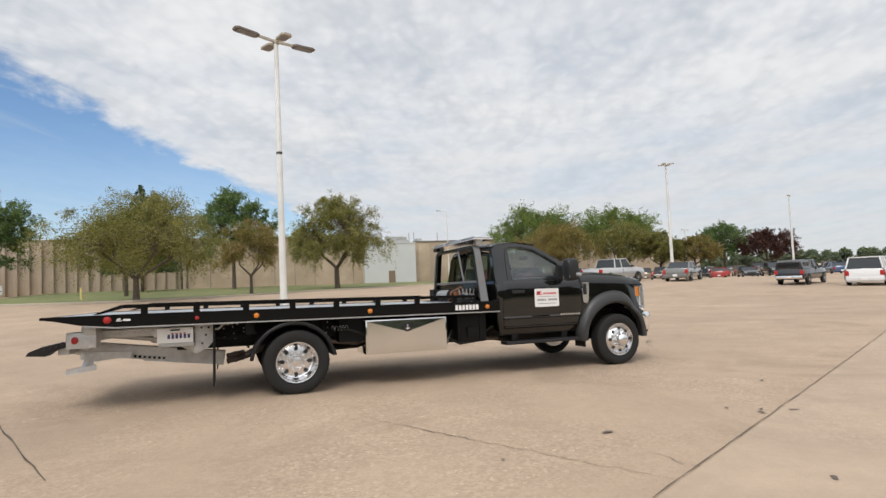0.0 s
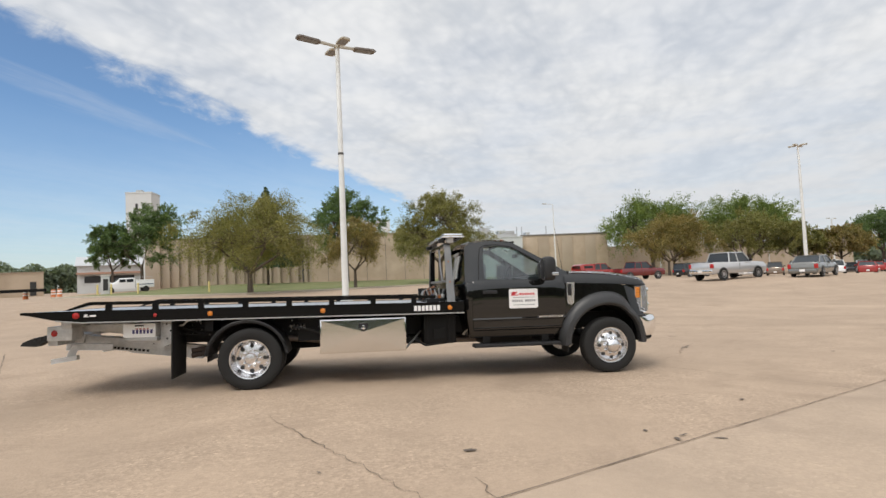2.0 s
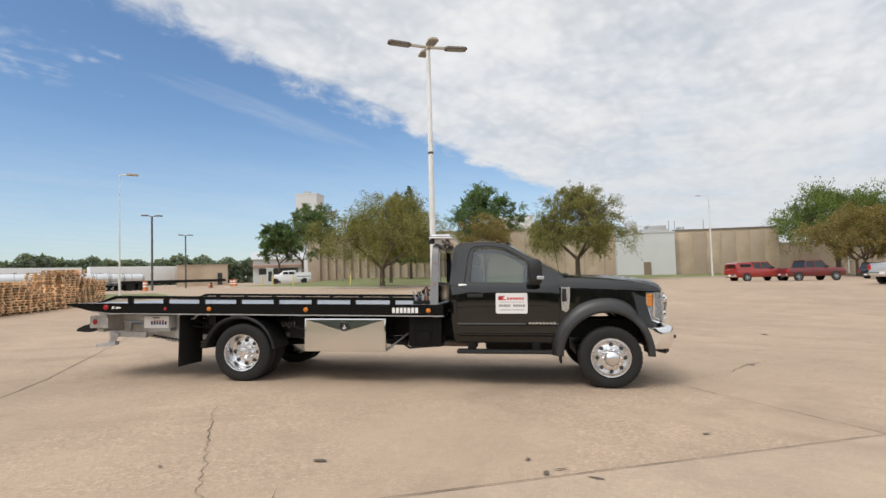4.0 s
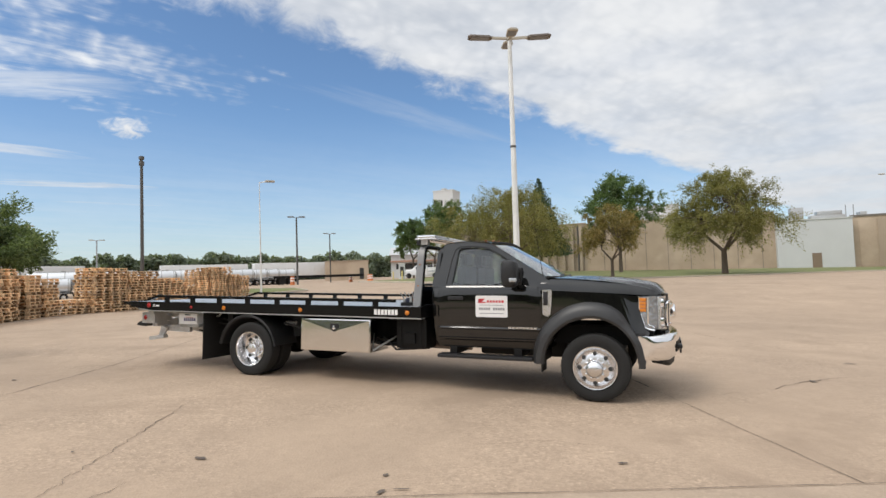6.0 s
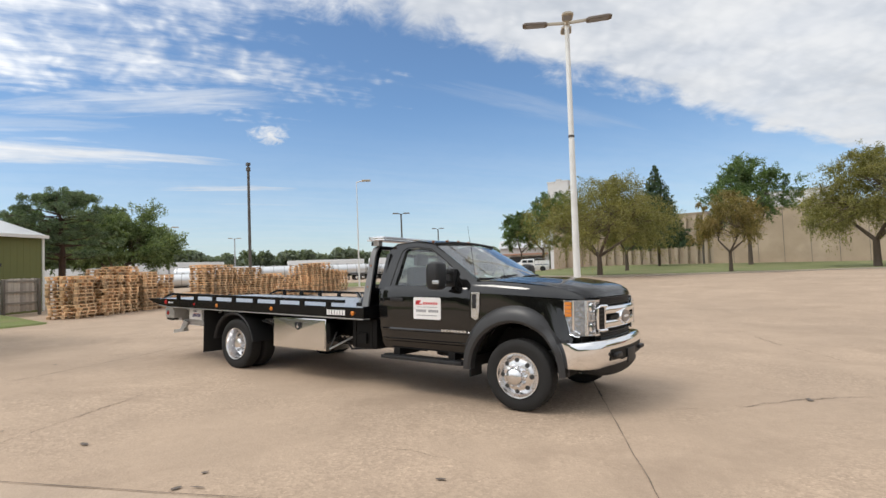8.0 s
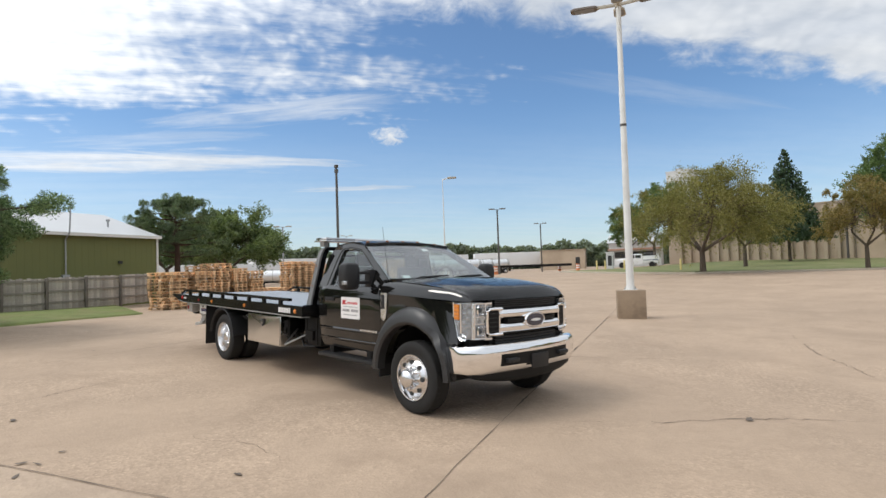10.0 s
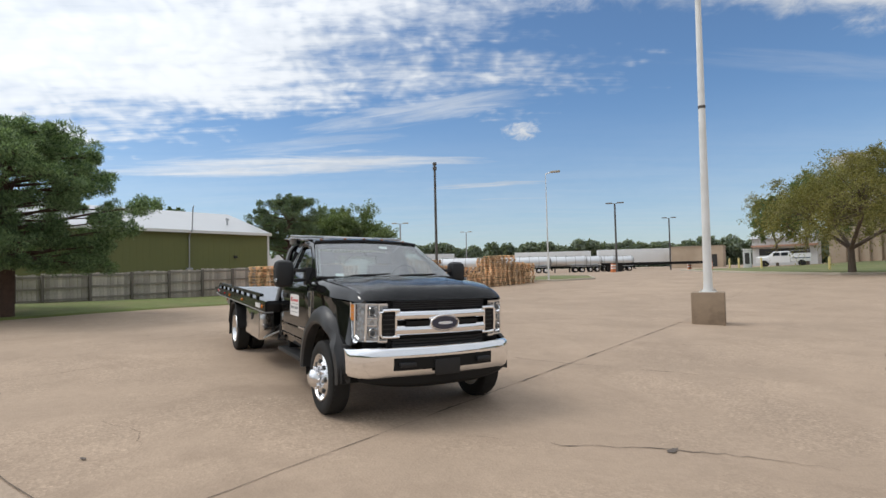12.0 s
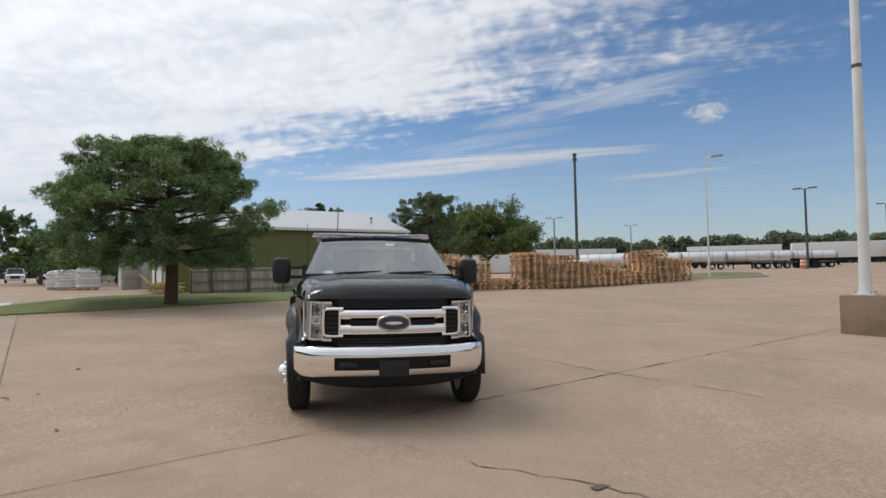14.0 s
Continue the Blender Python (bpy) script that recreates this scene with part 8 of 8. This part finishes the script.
def broadleaf(x, y, h, w_, bole, mt, label, seed, leaves=9000, size=0.20, droop=0.0, forks=4, trunk=0.22, z=None, lumps=64, base=None, leaning=0.0, skew=0.0):
    """A tree: tapered trunk, forking limbs that reach into the crown, and a ragged crown with gaps."""
    rng = np.random.default_rng(seed)
    zg = ground_z(x, y) + 0.08 if z is None else z
    e = empty("tree", pose(x, y, zg), label, "tree")
    low = bole if base is None else base
    cz, rz = (h + low) / 2, (h - low) / 2
    cen, rad = [], []
    for k in range(lumps):
        for _ in range(30):
            d = rng.normal(size=3)
            d /= np.linalg.norm(d)
            r = rng.uniform(0.30, 1.0) ** 0.75
            if d[2] > -0.75:
                break
        wob = 1 + 0.14 * math.sin(3 * math.atan2(d[1], d[0]) + seed) + 0.10 * math.sin(5 * d[2] + 2 * seed) + rng.uniform(-0.14, 0.08)
        px = d[0] * r * w_ / 2 * wob * (1 - 0.25 * max(0, d[2])) + skew * (d[2] + 0.3)
        cen.append((px, d[1] * r * w_ / 2 * wob * (1 - 0.25 * max(0, d[2])), cz + d[2] * r * rz))
        rad.append(rng.uniform(0.055, 0.115) * w_)
    bm = B()
    fork = Vector((leaning * 0.3, 0, bole))
    tube(bm, [(0, 0, -0.3), (0, 0, 0.05), (leaning * 0.1, 0.02, bole * 0.5), fork], [trunk * 1.5, trunk * 1.15, trunk * 0.95, trunk * 0.85], 10)
    part("trunk", bm, M_BARK, e, "dark furrowed trunk")
    bm = B()
    mains = []
    for k in range(forks):
        a = 2 * math.pi * (k + rng.uniform(0.1, 0.6)) / forks
        tip = Vector((math.cos(a) * w_ * rng.uniform(0.16, 0.26), math.sin(a) * w_ * rng.uniform(0.16, 0.26), cz + rz * rng.uniform(-0.15, 0.45)))
        mid = fork.lerp(tip, 0.5) + Vector((math.cos(a) * 0.1 * w_, math.sin(a) * 0.1 * w_, -0.03 * h))
        tube(bm, [fork - Vector((0, 0, 0.1)), mid, tip], [trunk * 0.62, trunk * 0.42, trunk * 0.18], 7)
        mains.append((mid, tip))
    for c in cen:
        c = Vector(c)
        m0, t0 = min(mains, key=lambda q: (q[0] - c).length + (q[1] - c).length)
        start = m0.lerp(t0, rng.uniform(0.0, 0.9))
        bend = start.lerp(c, 0.5) + Vector((0, 0, 0.05 * h * rng.uniform(-0.3, 0.8)))
        tube(bm, [start, bend, c], [trunk * 0.17, trunk * 0.11, trunk * 0.03], 5)
    part("branchwork", bm, M_BARK, e, "forking dark branchwork")
    crown = new("crown", spray_mesh("crown", cen, rad, int(leaves * (4.4 if leaves > 15000 else 4.0)), size * (0.44 if leaves > 15000 else 0.50), mt, rng, 0.25 + droop, cz - 0.4 * rz))
    crown.parent = e
    crown["label"] = "ragged leafy crown"
    return e


def spruce(x, y, h, w_, seed, label, n=5200):
    rng = np.random.default_rng(seed)
    zg = ground_z(x, y)
    e = empty("spruce_tree", pose(x, y, zg), label, "tree")
    part("trunk", tube(B(), [(0, 0, -0.3), (0, 0, h * 0.5), (0, 0, h * 0.98)], [0.24, 0.14, 0.02], 8), M_BARK, e)
    cen, rad = [], []
    bm = B()
    for k in range(24):
        t = k / 23
        z = h * (0.24 + 0.74 * t)
        R = w_ / 2 * (1 - t) ** 0.85 + 0.12
        m = max(3, int(9 * (1 - t) + 3))
        for j in range(m):
            a = 2 * math.pi * (j + 0.5 * (k % 2)) / m + rng.uniform(-0.2, 0.2)
            rr = R * rng.uniform(0.8, 1.1)
            tip = (math.cos(a) * rr, math.sin(a) * rr, z - 0.12 * rr)
            tube(bm, [(0, 0, z), tip], [0.04, 0.012], 4)
            for f in (0.4, 0.7, 1.0):
                cen.append((tip[0] * f, tip[1] * f, z - 0.12 * rr * f))
                rad.append(0.18 * R + 0.26)
    part("branchwork", bm, M_BARK, e)
    crown = new("crown", leaf_mesh("crown", cen, rad, n, 0.26, L_SPRUCE, rng, 0.25, 0.45))
    crown.parent = e
    return e


def pine(x, y, h, wide, narrow, seed, label, z, per_tier=13, heavy=0.0, low=0.26, scale=1.0, needles=140, leaf=None):
    """An old pine: stout reddish trunk, level limbs, and cushions made of round needle puffs under a broad flat top."""
    rng = np.random.default_rng(seed)
    e = empty("pine_tree", pose(x, y, z, 0, 0, heavy), label, "tree")     # local x is the side with the longer limbs
    bm = tube(B(), [(0, 0, -0.3), (0, 0, 0.05), (-0.03, 0.0, 0.2 * h), (-0.06, 0.05, 0.45 * h), (0.02, 0.0, 0.66 * h), (0.05, 0.05, h - 0.9)], [0.30 * scale, 0.225 * scale, 0.20 * scale, 0.175 * scale, 0.12 * scale, 0.05], 12)
    part("trunk", bm, M_PINEBARK, e, "thick reddish brown trunk")
    bm = B()
    puffs, sizes = [], []
    tiers = 8
    for t in range(tiers):
        u = low + (0.955 - low) * t / (tiers - 1)
        count = per_tier if u < 0.9 else per_tier + 4
        for k in range(count):
            a = 2 * math.pi * (k + 0.37 * t + rng.uniform(-0.3, 0.3)) / count
            a -= 0.34 * (1 - smooth(0.72, 0.95, u)) * math.sin(a)          # more limbs on the heavier side
            side = 0.5 + 0.5 * math.cos(a)
            far = narrow + (wide - narrow) * side ** 1.3 * (1 - smooth(0.70, 0.96, u)) * (0.9 + 0.1 * smooth(0.25, 0.5, u))
            far *= 1 - 0.22 * smooth(0.90, 0.97, u) + 0.10 * math.sin(3 * a + 2.1 * t + seed)
            far += 1.0 * (1 - side) ** 2 * smooth(0.40, 0.52, u) * smooth(0.66, 0.58, u)
            inner = 0.12 if u > 0.8 else 0.5
            rho = far * math.sqrt(rng.uniform(inner ** 2, 1.0))
            zz = u * h + rng.uniform(-0.14, 0.14) - 0.05 * rho * (u < 0.5)
            c = Vector((math.cos(a) * rho, math.sin(a) * rho, zz))
            root = Vector((0, 0.03, max(0.30 * h, min(h - 0.9, zz - 0.12 * rho + rng.uniform(-0.2, 0.2)))))
            mid = root.lerp(c, 0.55) + Vector((rng.uniform(-0.2, 0.2), rng.uniform(-0.2, 0.2), 0.05 * rho + rng.uniform(-0.2, 0.05)))
            tube(bm, [root, mid, c], [0.05 * scale, 0.03 * scale, 0.012], 5)
            r = rng.uniform(0.38, 0.60) * scale
            for m in range(11):
                d = rng.normal(size=3)
                d /= np.linalg.norm(d)
                p = Vector((c.x + d[0] * r, c.y + d[1] * r, c.z + d[2] * r * 0.36))
                if m % 3 == 0:
                    tube(bm, [mid.lerp(c, 0.75), p], [0.014, 0.006], 4)
                puffs.append(p)
                sizes.append(rng.uniform(0.17, 0.30) * scale)
    part("branchwork", bm, M_PINEBARK, e, "crooked bare limbs")
    # every puff is a ball of thin blades that point outward and a little up
    C, R = np.repeat(np.array(puffs), needles, 0), np.repeat(np.array(sizes), needles)[:, None]
    D = unit(rng.normal(size=C.shape) + np.array((0, 0, 0.25)))
    P = C + D * R * rng.uniform(0.3, 0.85, len(C))[:, None]
    T = unit(D + rng.normal(size=D.shape) * 0.55 + np.array((0, 0, 0.2)))
    S = unit(np.cross(T, rng.normal(size=D.shape))) * 0.0135
    tri = np.stack([P - S, P + S, P + T * rng.uniform(0.05, 0.11, len(C))[:, None]], 1).reshape(-1, 3)
    me = bpy.data.meshes.new("needles")
    m = len(P)
    me.vertices.add(m * 3)
    me.vertices.foreach_set("co", tri.astype(np.float32).ravel())
    me.loops.add(m * 3)
    me.loops.foreach_set("vertex_index", np.arange(m * 3, dtype=np.int32))
    me.polygons.add(m)
    me.polygons.foreach_set("loop_start", np.arange(0, m * 3, 3, dtype=np.int32))
    me.materials.append(leaf or L_PINE)
    me.update(calc_edges=True)
    ob = new("needles", me)
    ob.parent = e
    ob["label"] = "dense pads of green needles"
    return e


# on the lawn
broadleaf(-8.0, 39.4, 8.2, 11.6, 1.7, L_OLIVE, "wide olive-leaved tree at the lawn's kerb", 11, 17000, 0.15, 0.9, 4, 0.22, lumps=170, base=1.2)
broadleaf(0.3, 50.2, 7.4, 6.6, 1.9, L_RUST, "small rust-tinged tree at the lawn's kerb", 12, 7500, 0.15, 0.6, 3, 0.16, base=1.8, lumps=90)
broadleaf(-1.7, 84.0, 15.6, 11.6, 4.4, L_GREEN, "tall dark green tree close to the plant wall", 13, 10000, 0.26, 0.4, 4, 0.28, base=4.2, lumps=120)
broadleaf(11.7, 68.5, 12.8, 13.2, 2.9, L_OLIVE, "broad olive tree with drooping branch ends", 14, 17000, 0.22, 1.3, 3, 0.36, base=2.0, lumps=170)
spruce(-14.5, 85.0, 16.3, 8.6, 15, "dark pointed spruce behind the olive tree", 16000)
broadleaf(-12.6, 62.0, 9.2, 9.0, 2.4, L_OLIVE, "olive tree standing behind the first one", 16, 8000, 0.19, 0.8, 3, 0.2, base=2.0, lumps=90)
broadleaf(-31.5, 79.0, 12.4, 11.5, 3.4, L_GREEN, "dark green tree with two leaning stems", 17, 9000, 0.25, 0.3, 2, 0.24, base=3.0, lumps=90, skew=1.4)
broadleaf(-35.4, 78.6, 10.0, 7.6, 3.2, L_GREEN, "dark green tree at the lawn's corner", 18, 6000, 0.25, 0.3, 3, 0.18, base=3.0, lumps=60)
# beyond the right end of the plant
broadleaf(59.4, 97.4, 14.2, 22.0, 4.5, L_BRIGHT, "big bright green tree behind the pickups", 21, 12000, 0.34, 0.3, 4, 0.4, lumps=120)
broadleaf(76.6, 91.6, 14.0, 20.0, 4.5, L_BRIGHT, "big green tree behind the lot", 22, 11000, 0.34, 0.3, 4, 0.4, lumps=110)
for k, (x, y, h, w_, mt, lb) in enumerate([(50.9, 77, 9.6, 14.0, L_RUST, "rust-coloured low tree behind the pickups"), (61.5, 72.2, 9.7, 12.5, L_OLIVE, "olive low tree behind parked cars"), (66.8, 68.0, 7.6, 8.6, L_OLIVE, "olive low tree over the far row"),
                                           (70.8, 64.4, 6.8, 8.6, L_RUST, "rust-tinged low tree over the far row"), (56, 84, 8.4, 10, L_RUST, "rust low tree in the second row")]):
    broadleaf(x, y, h, w_, 2.2, mt, lb, 30 + k, 8500, 0.24, 0.5, 4, 0.2, lumps=90)
broadleaf(103, 88, 10.2, 12.5, 2.8, L_GREEN, "green tree beyond the parked cars", 41, 7500, 0.34, 0.2, 4, 0.32, lumps=90)
broadleaf(107.7, 81, 8.3, 12.5, 2.0, L_PURPLE, "purple-leaved round tree beyond the lot", 42, 7500, 0.32, 0.2, 4, 0.3, lumps=90)
broadleaf(150, 76, 9, 6, 2.0, L_GREEN, "narrow green tree near the road", 43, 2500, 0.36, 0.2, 3, 0.2, lumps=30)
# left side
pine(-26.6, 7.0, 6.3, 2.8, 1.9, 51, "dark pine between shed and pallets", ground_z(-26.4, 7.6), 8, 250, 0.48, 0.9, 150, L_PINEDARK)
broadleaf(-35.4, 13.6, 6.3, 9.4, 1.9, L_MIDGREEN, "dense green tree behind the pallets", 52, 21000, 0.20, 0.1, 4, 0.16, lumps=110, base=1.7)
broadleaf(-39.5, 10.0, 6.3, 6.5, 1.9, L_GREEN, "green tree behind the white trailer", 53, 5000, 0.22, 0.1, 4, 0.16, lumps=40, base=1.8)
pine(-9.5, -5.15, 5.5, 3.75, 2.75, 61, "spreading old pine on the grass verge", verge_z(-9.5, -5.15) + 0.02, 17, 259, 0.31, 1.0, 190)
broadleaf(-50.5, -33.0, 7.4, 7.0, 2.2, L_GREEN, "dark tree beyond the gravel yard", 62, 4500, 0.28, 0.1, 3, 0.2, lumps=36)
broadleaf(-47.6, -27.4, 5.0, 5.6, 1.2, L_GREEN, "low dark tree behind the parked cars", 65, 4500, 0.26, 0.1, 3, 0.18, lumps=36)
broadleaf(-36.0, -1.1, 6.6, 4.4, 2.6, L_GREEN, "round dark tree rising behind the shed", 66, 9000, 0.20, 0.1, 3, 0.14, lumps=90, base=3.0)
spruce(-42.0, -22.5, 6.6, 4.8, 63, "dark spruce beyond the gravel yard", 2600)
spruce(-37.5, -16.8, 6.0, 4.4, 64, "dark spruce beside the gravel yard", 2600)


def wood_line(name, pts, h, seed, label, gap=2.6, leaf=1.0, per=800):
    """A far belt of trees, past counting."""
    rng = np.random.default_rng(seed)
    cen, rad = [], []
    for x, y in dense(pts, gap):
        hh = h * rng.uniform(0.72, 1.08)
        for q in range(3):
            cen.append((x + rng.uniform(-3, 3), y + rng.uniform(-3, 3), ground_z(x, y) + hh * (0.12 + 0.30 * q)))
            rad.append(h * rng.uniform(0.22, 0.34))
    # the belt's haze comes from its pale leaf colour, not from the air
    ob = new(name, leaf_mesh(name, cen, rad, len(cen) * per // 3, leaf, L_FARHAZE, rng, 0, 0.9))
    return tagged(ob, label, "trees", kind="stuff")


wood_line("far_woods", [(-330, -140), (-260, -40), (-215, 60), (-180, 140), (-140, 210), (-95, 250)], 12.2, 71, "distant green belt of trees along the skyline")
wood_line("far_woods", [(-95, 250), (-80, 330), (0, 360)], 12, 72, "distant trees beyond the drive")
wood_line("far_woods", [(150, 150), (230, 110), (320, 60), (330, -60)], 5.0, 73, "distant low trees beyond the parked cars")
wood_line("far_woods", [(-330, -140), (-220, -220), (-60, -120), (40, -75), (140, -95), (260, -120), (330, -60)], 12, 74, "belt of trees across the road behind the lot")
FARLAWN = [(-70, -62), (0, -34), (70, -42), (140, -50)]
bank("lawn", dense(FARLAWN, 8), [(x * 1.2, y - 60) for x, y in dense(FARLAWN, 8)], "grass field across the lot's near side", 0.10, 4)
